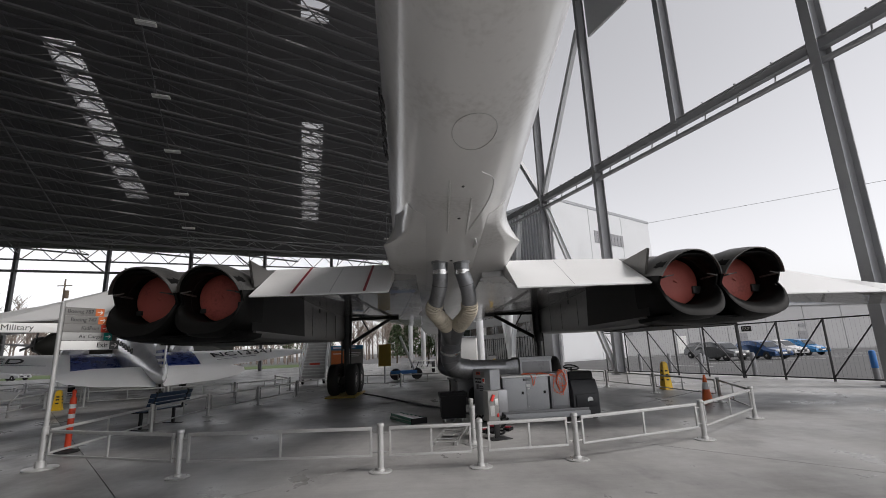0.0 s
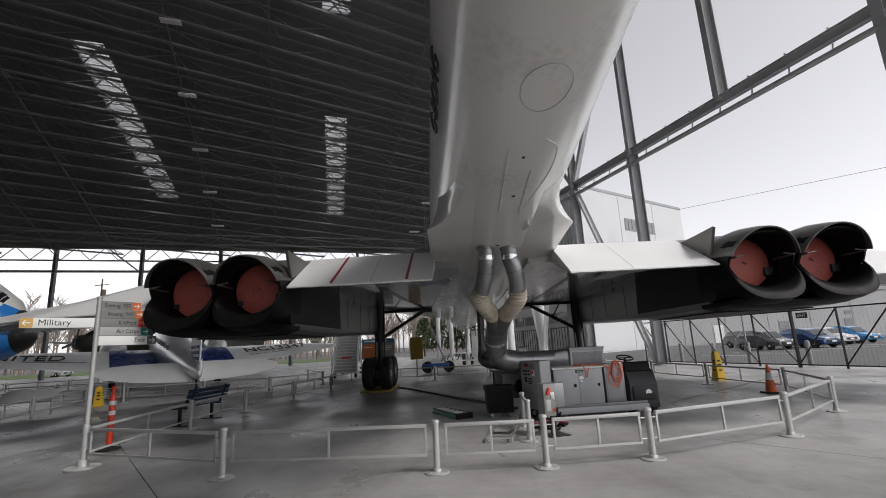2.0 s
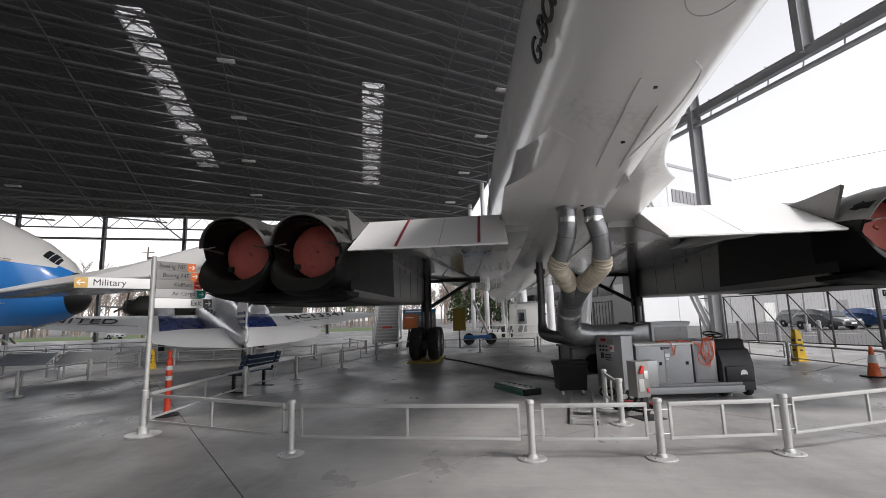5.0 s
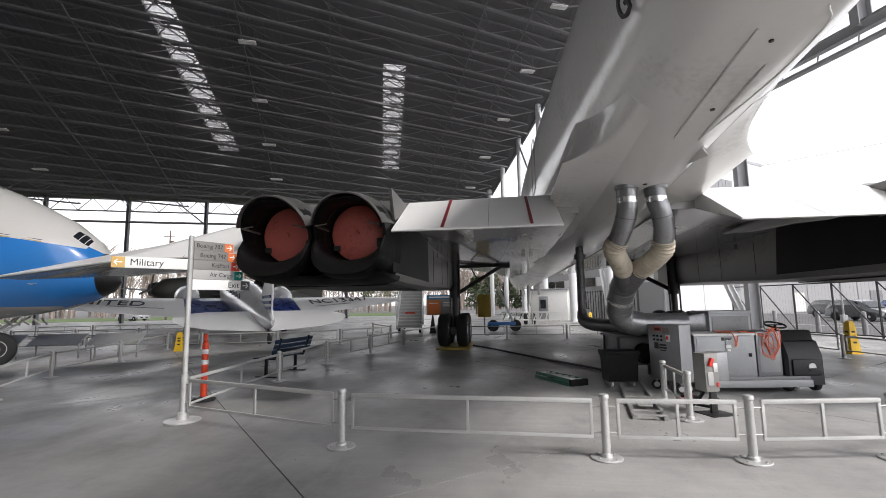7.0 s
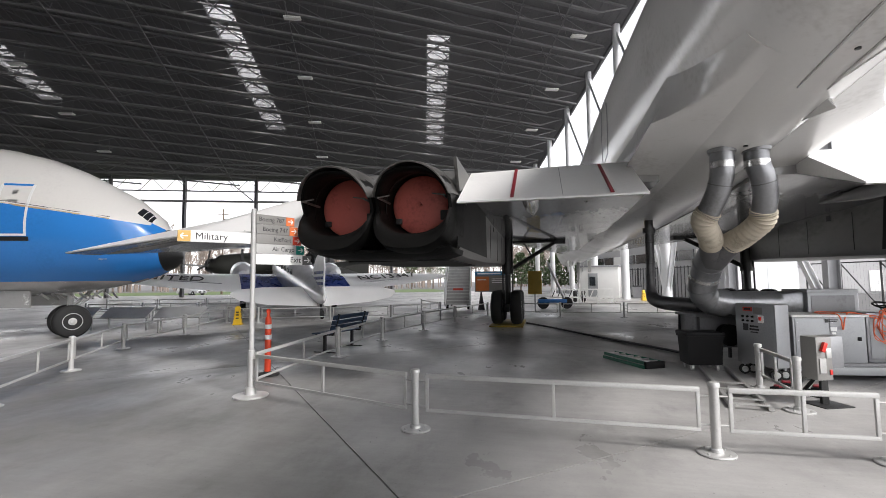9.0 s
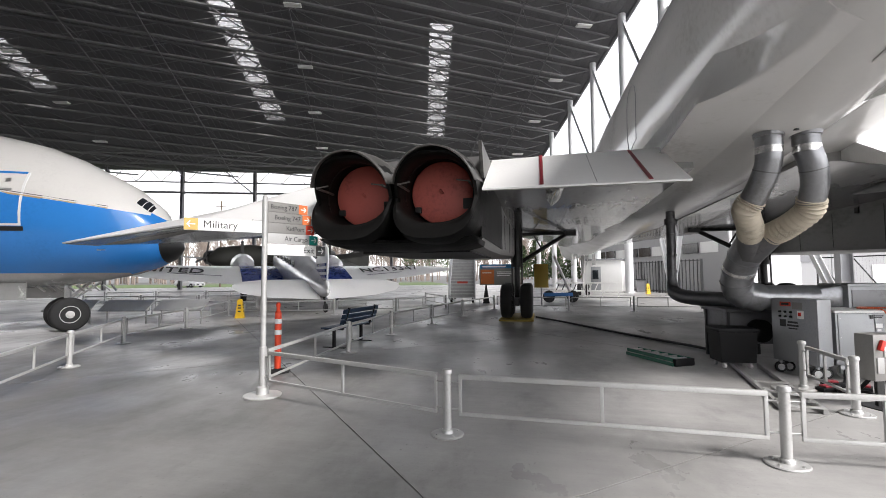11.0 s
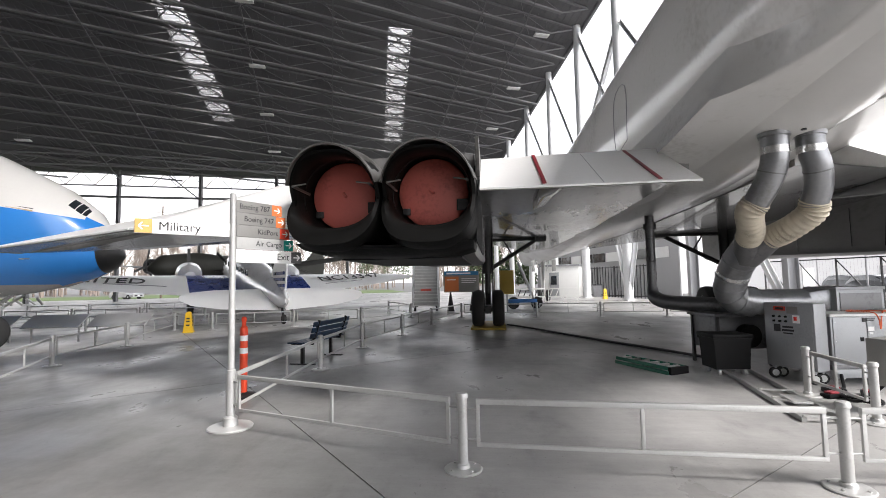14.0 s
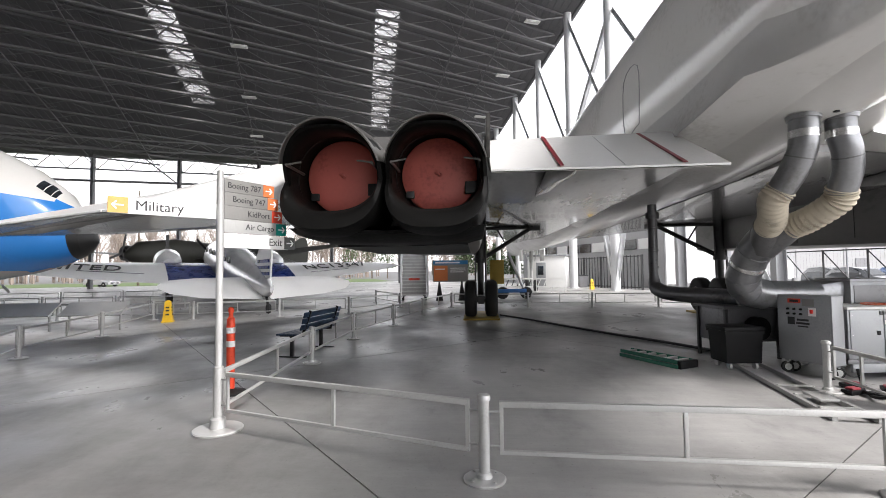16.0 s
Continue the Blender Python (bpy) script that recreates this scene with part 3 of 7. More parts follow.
part("fuselage", bm, WHITE, jet, "glossy white painted fuselage", 60)


def hull_bottom(y, x=0.0):
    _, w, z0, z1 = hull_at(y)
    c, h = (z0 + z1) / 2, (z1 - z0) / 2
    return c - h * (max(0.0, 1 - abs((x - tail_x(y)) / w) ** 2.25)) ** (1 / 2.25)


# panel seams and strips on the fuselage underside
bm = bmesh.new()
ring = [Vector((0.25 + 0.24 * math.cos(a), 5.0 + 0.34 * math.sin(a), 0)) for a in [k * math.tau / 40 for k in range(41)]]
sweep(bm, [Vector((p.x, p.y, hull_bottom(p.y, p.x) - 0.002)) for p in ring], 0.004, 5, False)
part("access_panel", bm, SIGNPALE, jet, "round bolted access panel outline")
for x0, y0, y1 in ((0.02, 6.1, 8.0), (0.34, 6.6, 8.1)):
    bm = bmesh.new()
    pts = [Vector((x0 + 0.02 * k / 8, y0 + (y1 - y0) * k / 8, 0)) for k in range(9)]
    sweep(bm, [Vector((p.x, p.y, hull_bottom(p.y, p.x) - 0.008)) for p in pts], [0.008] + [0.018] * 7 + [0.008], 6)
    part("fairing_strip", bm, WHITE, jet)
bm = bmesh.new()
pts = curve_pts([(0.42, 5.9, 0), (0.60, 6.2, 0), (0.62, 6.8, 0), (0.50, 7.4, 0), (0.36, 8.0, 0)], 5)
sweep(bm, [Vector((p.x, p.y, hull_bottom(p.y, p.x) - 0.003)) for p in pts], 0.007, 5)
part("sealant_line", bm, WINGTOP, jet)
for x0, y0, r in ((0.2, 6.25, 0.02), (0.2, 7.35, 0.025), (0.15, 9.55, 0.03), (-0.45, 8.6, 0.015)):
    bm = bmesh.new()
    lathe(bm, ((r, 0), (r, 0.02), (0.001, 0.021)), pose(x0, y0, hull_bottom(y0, x0) - 0.012), 12)
    part("drain_port", bm, BLACK, jet)
for x0, y0 in ((0.55, 8.75),):
    bm = bmesh.new()
    z = hull_bottom(y0, x0)
    loft(bm, [[Vector((x0 - 0.02, y0 + 0.35, z + 0.02)), Vector((x0 + 0.02, y0 + 0.35, z + 0.02)), Vector((x0, y0 + 0.3, z - 0.02))],
              [Vector((x0 - 0.02, y0 - 0.3, z + 0.05)), Vector((x0 + 0.02, y0 - 0.3, z + 0.05)), Vector((x0 + 0.02, y0 - 0.38, z - 0.10))]])
    part("drain_mast", bm, WINGTOP, jet)

# wing: stations of span, leading edge, hinge line, heights
WING = ((0.6, 37.5, 11.0, 3.60, 3.12, 3.25), (1.4, 36.2, 11.0, 3.60, 3.12, 3.25), (2.6, 31.0, 11.0, 3.59, 3.12, 3.25), (3.9, 27.0, 11.0, 3.57, 3.14, 3.24), (5.2, 23.8, 11.0, 3.57, 3.14, 3.22), (6.3, 21.3, 11.1, 3.52, 3.12, 3.16),
        (8.0, 18.4, 11.4, 3.24, 2.95, 2.93), (10.0, 15.6, 11.7, 2.88, 2.68, 2.62), (11.9, 13.7, 11.9, 2.58, 2.46, 2.38), (13.2, 12.35, 11.95, 2.40, 2.36, 2.34))
for side in (-1, 1):
    done = set(jet.children)
    bm = bmesh.new()
    rings = []
    for x, le, hg, zt, zm, zb in WING:
        c = le - hg
        zle = (zt + zb) / 2 + 0.05
        rings.append([Vector((side * x, le, zle)), Vector((side * x, le - 0.12 * c, zle + 0.10)), Vector((side * x, hg + 0.45 * c, zt + 0.12)), Vector((side * x, hg, zt)),
                      Vector((side * x, hg, zb)), Vector((side * x, hg + 0.25 * c, zm)), Vector((side * x, hg + 0.6 * c, zm)), Vector((side * x, le - 0.1 * c, zle - 0.05))])
    loft(bm, rings)
    part("wing", bm, UNDER, jet, "grey-white delta wing, glossy underside darkened as if shaded", 35)
    # thin white skin on top of the wing
    bm = bmesh.new()
    loft(bm, [[Vector((side * x, le - 0.16 * (le - hg), (zt + zb) / 2 + 0.165)), Vector((side * x, hg + 0.45 * (le - hg), zt + 0.13)), Vector((side * x, hg + 0.01, zt + 0.008)), Vector((side * x, hg + 0.01, zt + 0.002))] for x, le, hg, zt, zm, zb in WING], False, False)
    part("wing_skin", bm, WINGTOP, jet, "white upper wing skin", 35)

    def elevon(pts, name="elevon"):
        """Drooped control surface: (span, hinge y, hinge top z, hinge bottom z, trailing y, trailing z)."""
        top = bmesh.new()
        rings = []
        for x, hy, zt, zb, ty, tz in pts:
            rings.append([Vector((side * x, hy - 0.02, zt)), Vector((side * x, ty, tz + 0.025)), Vector((side * x, ty, tz)), Vector((side * x, hy - 0.02, zb))])
        loft(top, rings)
        body = part(name, top, WINGTOP, jet, "drooped white elevon", 20)
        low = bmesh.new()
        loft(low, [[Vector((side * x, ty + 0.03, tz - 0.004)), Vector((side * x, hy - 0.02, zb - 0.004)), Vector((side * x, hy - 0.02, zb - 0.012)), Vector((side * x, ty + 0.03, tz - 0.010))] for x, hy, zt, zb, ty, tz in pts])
        part("underskin", low, UNDER, body, "elevon underside in a shade-darkened grey", 20)
        return body

    inner = elevon(((1.10, 11.0, 3.61, 3.26, 9.42, 2.765), (2.45, 11.0, 3.60, 3.26, 9.44, 2.765), (3.80, 11.0, 3.57, 3.24, 9.48, 2.775)))
    outer = elevon(((6.25, 11.1, 3.52, 3.16, 9.75, 2.50), (9.4, 11.6, 3.02, 2.72, 10.3, 2.52)))
    outer2 = elevon(((9.42, 11.6, 3.015, 2.72, 10.3, 2.52), (13.17, 11.95, 2.40, 2.34, 11.1, 2.33)))
    if side < 0:
        for x0 in (1.55, 2.95):
            bm = bmesh.new()
            z = lambda y: 2.797 + (y - 9.45) * (3.60 - 2.797) / 1.55
            q = [bm.verts.new((-x0 - dx, y, z(y) + dz)) for dz in (0.012, 0.024) for dx, y in ((0.0, 9.47), (0.05, 9.47), (0.05, 10.96), (0.0, 10.96))]
            for f in ((0, 1, 2, 3), (7, 6, 5, 4), (0, 4, 5, 1), (1, 5, 6, 2), (2, 6, 7, 3), (3, 7, 4, 0)):
                bm.faces.new([q[i] for i in f])
            part("warning_stripe", bm, STRIPE, inner, "dark red painted stripe")
    bm = bmesh.new()
    beam(bm, (side * 2.25, 9.48, 2.812), (side * 2.25, 10.9, 3.555), 0.008, 0.008)
    part("panel_seam", bm, LOUVRE, inner)
    for x0 in (7.8, 9.2, 11.0):
        bm = bmesh.new()
        k = (x0 - 6.25) / 3.15 if x0 < 9.4 else (x0 - 9.42) / 3.3
        a = (6.25, 11.1, 3.52, 9.75, 2.525) if x0 < 9.4 else (9.42, 11.6, 3.015, 10.3, 2.545)
        b = (9.4, 11.6, 3.02, 10.3, 2.545) if x0 < 9.4 else (13.17, 11.95, 2.4, 11.1, 2.355)
        p = [a[i] + (b[i] - a[i]) * k for i in range(5)]
        beam(bm, (side * x0, p[1], p[2] + 0.004), (side * x0, p[3], p[4] + 0.004), 0.014, 0.006)
        part("panel_seam", bm, LOUVRE, outer)

    # thin root fairing: its free edge runs from the belly out to a point and on to the wing
    bm = bmesh.new()
    rings = []
    for y, xo, zo in [(7.5 + 0.15 * q, 0, 0) for q in range(10)] + [(9.05, 1.30, 3.62), (9.5, 1.30, 3.58), (10.2, 1.30, 3.50), (11.0, 1.33, 3.42), (13.0, 1.45, 3.34), (20.0, 1.6, 3.34)]:
        _, w, z0, z1 = hull_at(y)
        cz, hh = (z0 + z1) / 2, (z1 - z0) / 2
        hx = lambda z: w * (max(0.0, 1 - abs((z - cz) / hh) ** 2.25)) ** (1 / 2.25)
        k = min(1.0, (y - 7.5) / 1.55)
        if not xo:
            zf = hull_bottom(y, tail_x(y) + 0.70)
            xo, zo = 0.705 + 0.595 * k * k, zf - 0.004 + (3.62 - zf) * k
        up = 0.10 + 0.50 * k
        xi = hx(zo + up) - 0.01
        wall = [(max(hx(zo + up * (1 - f)) + 0.002, xi + (xo - xi) * f ** 2.0), zo + up * (1 - f)) for f in (0.0, 0.2, 0.4, 0.6, 0.8, 0.95)]
        zb = hull_bottom(y, tail_x(y) + 0.5) - 0.003
        floor_pts = []
        for f in (0.05, 0.3, 0.55, 0.8, 1.0):
            x = xo + (0.5 - xo) * f
            floor_pts.append((x, min(zo - 0.02 + (zb - zo + 0.02) * f, hull_bottom(y, tail_x(y) + min(x, w * 0.98)) - 0.003)))
        rings.append([Vector((tail_x(y) + side * x, y, z)) for x, z in wall + [(xo, zo)] + floor_pts + [(0.4, zb + 0.25)]])
    loft(bm, rings)
    part("wing_fillet", bm, WHITE, jet, "white wing root fillet", 50)

    # twin engine nacelle
    bm = bmesh.new()
    rings = []
    for y, xi, xo, zb, zt in ((10.2, 3.88, 6.20, 2.0, 3.45), (11.5, 3.88, 6.22, 1.98, 3.5), (14.0, 3.88, 6.22, 2.0, 3.5), (18.0, 3.9, 6.2, 2.12, 3.45), (22.0, 3.95, 6.25, 2.2, 3.4)):
        r = 0.18
        ring = [(xi, zt), (xi, zb + r), (xi + r * 0.3, zb + r * 0.3), (xi + r, zb), (xo - r, zb), (xo - r * 0.3, zb + r * 0.3), (xo, zb + r), (xo, zt)]
        rings.append([Vector((side * x, y, z)) for x, z in ring])
    loft(bm, rings)
    nac = part("nacelle", bm, NACELLE, jet, "boxy twin engine nacelle of stained metal", 40)
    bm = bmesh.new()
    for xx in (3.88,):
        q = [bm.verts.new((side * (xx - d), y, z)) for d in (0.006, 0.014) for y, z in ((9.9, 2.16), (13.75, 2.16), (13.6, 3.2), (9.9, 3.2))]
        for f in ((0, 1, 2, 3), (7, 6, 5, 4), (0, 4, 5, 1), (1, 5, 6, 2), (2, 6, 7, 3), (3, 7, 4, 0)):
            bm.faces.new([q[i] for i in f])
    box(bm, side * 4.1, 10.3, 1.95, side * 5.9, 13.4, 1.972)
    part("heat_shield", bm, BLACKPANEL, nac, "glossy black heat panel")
    for y0, y1, za, zb in ((14.6, 14.615, 2.2, 3.05), (16.4, 16.415, 2.2, 3.05), (17.9, 17.915, 2.2, 3.05), (15.4, 15.55, 2.95, 3.08)):
        bm = bmesh.new()
        box(bm, side * 3.868, y0, za, side * 3.876, y1, zb)
        part("panel_seam", bm, BLACK, nac)

    # two secondary nozzles: black shells with a thick lower lip, grey eyelid hoods and red blanking covers
    for cx in (4.445, 5.68):
        X, cz = side * cx, 2.70
        bm = bmesh.new()
        outer_r = [lip_ring(X, cz, 0.605, 0.62, 0.70, 10.4, 44, 3.2), lip_ring(X, cz, 0.61, 0.62, 0.69, 9.7, 44, 3.1), lip_ring(X, cz, 0.605, 0.61, 0.67, 9.25, 44, 2.9), lip_ring(X, cz, 0.595, 0.58, 0.62, 9.0, 44, 2.7)]
        inner_r = [lip_ring(X, cz, 0.555, 0.55, 0.52, 8.985, 44, 2.5), lip_ring(X, cz, 0.535, 0.52, 0.40, 9.04, 44, 2.4), lip_ring(X, cz + 0.03, 0.53, 0.52, 0.42, 9.4, 44, 2.3), lip_ring(X, cz + 0.12, 0.505, 0.51, 0.51, 9.8, 44, 2.0), lip_ring(X, cz + 0.12, 0.49, 0.49, 0.49, 10.2, 44, 2.0)]
        # the lower lip reaches further aft and sags in the middle, the sides are cut back
        for r in outer_r[2:] + inner_r[:2]:
            for p in r:
                k = (p.z - cz) / 0.6
                p.y += 0.34 * (1 - abs(k)) + (0.05 if k > 0 else 0.0)
        loft(bm, outer_r + inner_r, False)
        part("nozzle", bm, NOZZLE, nac, "soot-black twin exhaust nozzle", 50)
        # flange rings inside the nozzle
        for yy, rx, rz in ((9.62, 0.53, 0.53),):
            bm = bmesh.new()
            loft(bm, [disc_ring(X, cz + 0.08, rx - d, rz - d, yy + e, 44, 2.1) for d, e in ((0.0, -0.02), (0.022, -0.012), (0.022, 0.012), (0.0, 0.02))], False)
            part("flange", bm, NOZZLE, nac, "", 40)
        bm = bmesh.new()
        loft(bm, [disc_ring(X, cz + 0.13, 0.485 * k, 0.485 * k, 9.90 - d, 40) for k, d in ((1.0, 0.0), (1.0, 0.03), (0.96, 0.045), (0.6, 0.075), (0.12, 0.09), (0.02, 0.09))])
        part("blanking_cover", bm, REDCOVER, nac, "round faded brick-red engine blanking cover", 60)
        bm = bmesh.new()
        bar(bm, (X - 0.03, 9.805, cz + 0.16), (X + 0.02, 9.78, cz + 0.11), 0.03, 8, 0.018)
        part("cover_knob", bm, REDCOVER, nac)
        for a, w in ((-0.42, 0.085), (math.pi + 0.62, 0.05)):
            bm = bmesh.new()
            box(bm, -w, -0.03, -w * 0.9, w, 0.03, w * 0.9, pose(X + 0.45 * math.cos(a), 9.80, cz + 0.13 + 0.45 * math.sin(a)), 0.008)
            part("cover_notch", bm, BLACK, nac)
        # eyelid: a curved metal hood over the nozzle, its thick rear edge turned to the walk
        bm = bmesh.new()
        rings = []
        for y, rr, lift, th in ((10.5, 0.625, 0.07, 0.02), (10.0, 0.635, 0.10, 0.02), (9.6, 0.635, 0.10, 0.02), (9.2, 0.62, 0.06, 0.025), (8.98, 0.612, 0.02, 0.03), (8.96, 0.604, 0.02, 0.02)):
            aa = [radians(14 + 152 * k / 24) for k in range(25)]
            arc = [Vector((X + rr * math.cos(a), y + 0.26 * (1 - math.sin(a)), cz + lift + rr * math.sin(a) * 1.02)) for a in aa]
            inn = [Vector((X + (rr - th * (0.35 + 0.65 * math.sin(a))) * math.cos(a), y + 0.26 * (1 - math.sin(a)), cz + lift + (rr - th * (0.35 + 0.65 * math.sin(a))) * math.sin(a) * 1.02)) for a in aa[::-1]]
            rings.append(arc + inn)
        loft(bm, rings)
        part("eyelid", bm, LIDMETAL, nac, "scorched titanium eyelid hood", 50)
        for sx in (-1, 1):
            bm = bmesh.new()
            q = Vector((X + sx * 0.50, 9.2, cz + 0.16))
            bar(bm, q, q + Vector((0, 0.55, 0)), 0.018, 6)
            bar(bm, q, q - Vector((sx * 0.17, -0.02, -0.03)), 0.011, 6)
            part("actuator_rod", bm, LIDMETAL, nac)
    # lower rear lip under both nozzles
    bm = bmesh.new()
    loft(bm, [[Vector((side * x, y, z)) for x, z in ((3.88, zt), (3.9, zb + 0.08), (4.12, zb + 0.02), (5.0, zb - 0.01), (5.95, zb + 0.02), (6.18, zb + 0.08), (6.2, zt), (5.04, zt - 0.05))]
              for y, zb, zt in ((10.5, 1.96, 2.12), (9.9, 1.965, 2.12), (9.55, 1.985, 2.12), (9.32, 2.05, 2.13))])
    part("nozzle_fairing", bm, NOZZLE, nac, "sooty lower nozzle fairing", 40)
    # small triangular fairings beside the hoods
    for xa, xb, tip in ((3.80, 3.85, 3.56), (6.25, 6.20, 3.50)):
        bm = bmesh.new()
        vs = [bm.verts.new((side * x, y, z)) for x, y, z in ((xa, 11.1, 3.45), (xb, 11.1, 3.5), (xa, 9.75, 3.0), (xb, 9.75, 3.0), (xa, 9.5, tip - 0.06), (xb, 9.5, tip - 0.08))]
        for f in ((0, 2, 4), (1, 5, 3), (0, 1, 3, 2), (2, 3, 5, 4), (0, 4, 5, 1)):
            bm.faces.new([vs[i] for i in f])
        part("side_fairing", bm, LIDMETAL, nac, "small triangular metal fairing", 20)

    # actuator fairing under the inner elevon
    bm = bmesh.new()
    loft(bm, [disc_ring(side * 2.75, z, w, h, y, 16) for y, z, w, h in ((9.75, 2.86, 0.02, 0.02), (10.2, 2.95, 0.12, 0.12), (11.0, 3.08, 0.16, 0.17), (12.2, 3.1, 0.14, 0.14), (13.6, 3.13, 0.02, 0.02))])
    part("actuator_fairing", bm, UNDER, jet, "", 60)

    # main landing gear
    gx, gy = side * 3.86, 20.15
    gear = new("main_gear")
    gear.parent = jet
    gear["label"] = "dark oily main landing gear leg with a four-wheel bogie"
    bm = bmesh.new()
    bar(bm, (gx, gy, 0.75), (gx, gy, 2.0), 0.11, 16)
    bar(bm, (gx, gy, 1.9), (gx, gy, 3.4), 0.17, 16)
    bar(bm, (gx, gy, 1.85), (gx, gy, 1.98), 0.2, 16)
    bar(bm, (gx + 0.18, gy - 0.1, 0.9), (gx + 0.18, gy - 0.05, 3.2), 0.03, 8)
    bar(bm, (gx - 0.18, gy - 0.1, 0.9), (gx - 0.18, gy - 0.05, 3.2), 0.03, 8)
    part("leg", bm, GEARDARK, gear)
    bm = bmesh.new()
    bar(bm, (gx, gy, 1.95), (gx - side * 2.0, gy + 0.6, 3.2), 0.075, 10)
    bar(bm, (gx, gy, 3.05), (gx - side * 2.0, gy + 0.6, 3.12), 0.065, 10)
    bar(bm, (gx - side * 0.9, gy + 0.3, 2.52), (gx - side * 0.6, gy + 0.2, 3.05), 0.03, 8)
    box(bm, gx - side * 2.15, gy + 0.35, 3.0, gx - side * 1.75, gy + 0.85, 3.25, None, 0.03)
    part("brace", bm, GEARDARK, gear)
    bm = bmesh.new()
    beam(bm, (gx, gy - 0.85, 0.62), (gx, gy + 0.85, 0.62), 0.2, 0.26)
    for dy in (-0.68, 0.68):
        bar(bm, (gx - 0.45, gy + dy, 0.6), (gx + 0.45, gy + dy, 0.6), 0.06, 10)
    part("bogie", bm, GEARDARK, gear)
    for dy in (-0.68, 0.68):
        for dx in (-0.34, 0.34):
            bm = bmesh.new()
            m = pose(gx + dx, gy + dy, 0.66, 0, 90, 0)
            lathe(bm, ((0.26, -0.17), (0.5, -0.2), (0.585, -0.15), (0.60, -0.06), (0.60, 0.06), (0.585, 0.15), (0.5, 0.2), (0.26, 0.17)), m, 32)
            tyre = part("tyre", bm, RUBBER, gear, "", 50)
            bm = bmesh.new()
            lathe(bm, ((0.05, -0.18), (0.24, -0.16), (0.27, -0.175), (0.27, 0.175), (0.24, 0.16), (0.05, 0.18)), m, 24)
            part("rim", bm, GEARWHITE, tyre)
    bm = bmesh.new()
    box(bm, gx + side * 0.5, gy - 0.8, 2.2, gx + side * 0.53, gy + 0.9, 3.2, None, 0.01)
    part("gear_door", bm, GEARDARK, gear)
    # timber pads under the wheels
    bm = bmesh.new()
    box(bm, gx - 0.58, gy - 1.35, 0.0, gx + 0.58, gy + 1.35, 0.06, None, 0.01)
    pad = solid("wheel_pad", bm, YELLOWWOOD, "yellow painted timber pad under airliner wheels", "wheel pad", "pads under the main wheels")

    # the middle line lies a little off the origin
    if side > 0:
        pad.location.x = 0.32
        for ob in jet.children:
            if ob not in done and not ob.name.startswith("wing_fillet"):
                ob.location.x = 0.32

# nose gear
ng = new("nose_gear")
ng.parent = jet
ng["label"] = "slim pale nose landing gear with twin wheels"
bm = bmesh.new()
bar(bm, (0, 38.2, 0.5), (0, 38.2, 1.7), 0.08, 12)
bar(bm, (0, 38.2, 1.6), (0, 38.4, 3.2), 0.13, 12)
bar(bm, (0, 38.2, 1.5), (0, 36.9, 3.0), 0.06, 10)
bar(bm, (0.25, 38.2, 2.2), (0.45, 38.3, 3.0), 0.035, 8)
bar(bm, (-0.25, 38.2, 2.2), (-0.45, 38.3, 3.0), 0.035, 8)
bar(bm, (-0.4, 38.2, 0.45), (0.4, 38.2, 0.45), 0.05, 10)
part("leg", bm, GEARWHITE, ng)
for dx in (-0.3, 0.3):
    bm = bmesh.new()
    lathe(bm, ((0.2, -0.12), (0.38, -0.13), (0.42, -0.05), (0.42, 0.05), (0.38, 0.13), (0.2, 0.12)), pose(dx, 38.2, 0.42, 0, 90, 0), 24)
    part("tyre", bm, RUBBER, ng)
for dx in (-0.75, 0.75):
    bm = bmesh.new()
    box(bm, dx - 0.02, 36.8, 2.2, dx + 0.02, 39.0, 3.02, None, 0.01)
    part("gear_door", bm, WHITE, ng)

# registration on the flank
for y0, y1 in ((6.75, 4.8),):
    p0, p1 = Vector((tail_x(y0) - hull_at(y0)[1] * 0.97, y0, 4.38)), Vector((tail_x(y1) - hull_at(y1)[1] * 0.97, y1, 4.56))
    ax = (p1 - p0).normalized()
    up = Vector((-0.25, 0, 1)).normalized()
    up = (up - ax * up.dot(ax)).normalized()
    nrm = ax.cross(up)
    m = Matrix(((ax.x, up.x, nrm.x, p0.x), (ax.y, up.y, nrm.y, p0.y), (ax.z, up.z, nrm.z, p0.z), (0, 0, 0, 1)))
    reg = text_part("registration", "G-BOAG", 0.38, m @ pose(0, 0, 0.006), INK, jet, 0.012)
    reg["label"] = "black registration letters"
# small outward-opening flap on the flank and door outline
bm = bmesh.new()
for y0, y1, z0, z1 in ((11.6, 12.3, 3.95, 4.9),):
    pts = [(-hull_at(y0)[1] - 0.01, y, z) for y, z in ((y0, z0), (y1, z0), (y1, z1), (y0, z1), (y0, z0))]
    sweep(bm, curve_pts(pts, 4), 0.008, 5)
part("hatch_outline", bm, LOUVRE, jet)

# ---- crowd barrier: posts and hinged rail panels ----
post = thing("barrier_post", "silver painted steel barrier post on a round floor plate", "barrier post", "barrier posts round the airliner")
bm = bmesh.new()
lathe(bm, ((0.042, 0.02), (0.042, 0.60), (0.052, 0.605), (0.052, 0.63), (0.046, 0.645), (0.02, 0.652), (0.001, 0.653)), None, 20)
part("pole", bm, RAIL, post)
bm = bmesh.new()
lathe(bm, ((0.16, 0.0), (0.165, 0.012), (0.155, 0.02), (0.06, 0.024), (0.055, 0.05), (0.044, 0.06)), None, 28)
part("base_plate", bm, RAIL, post)
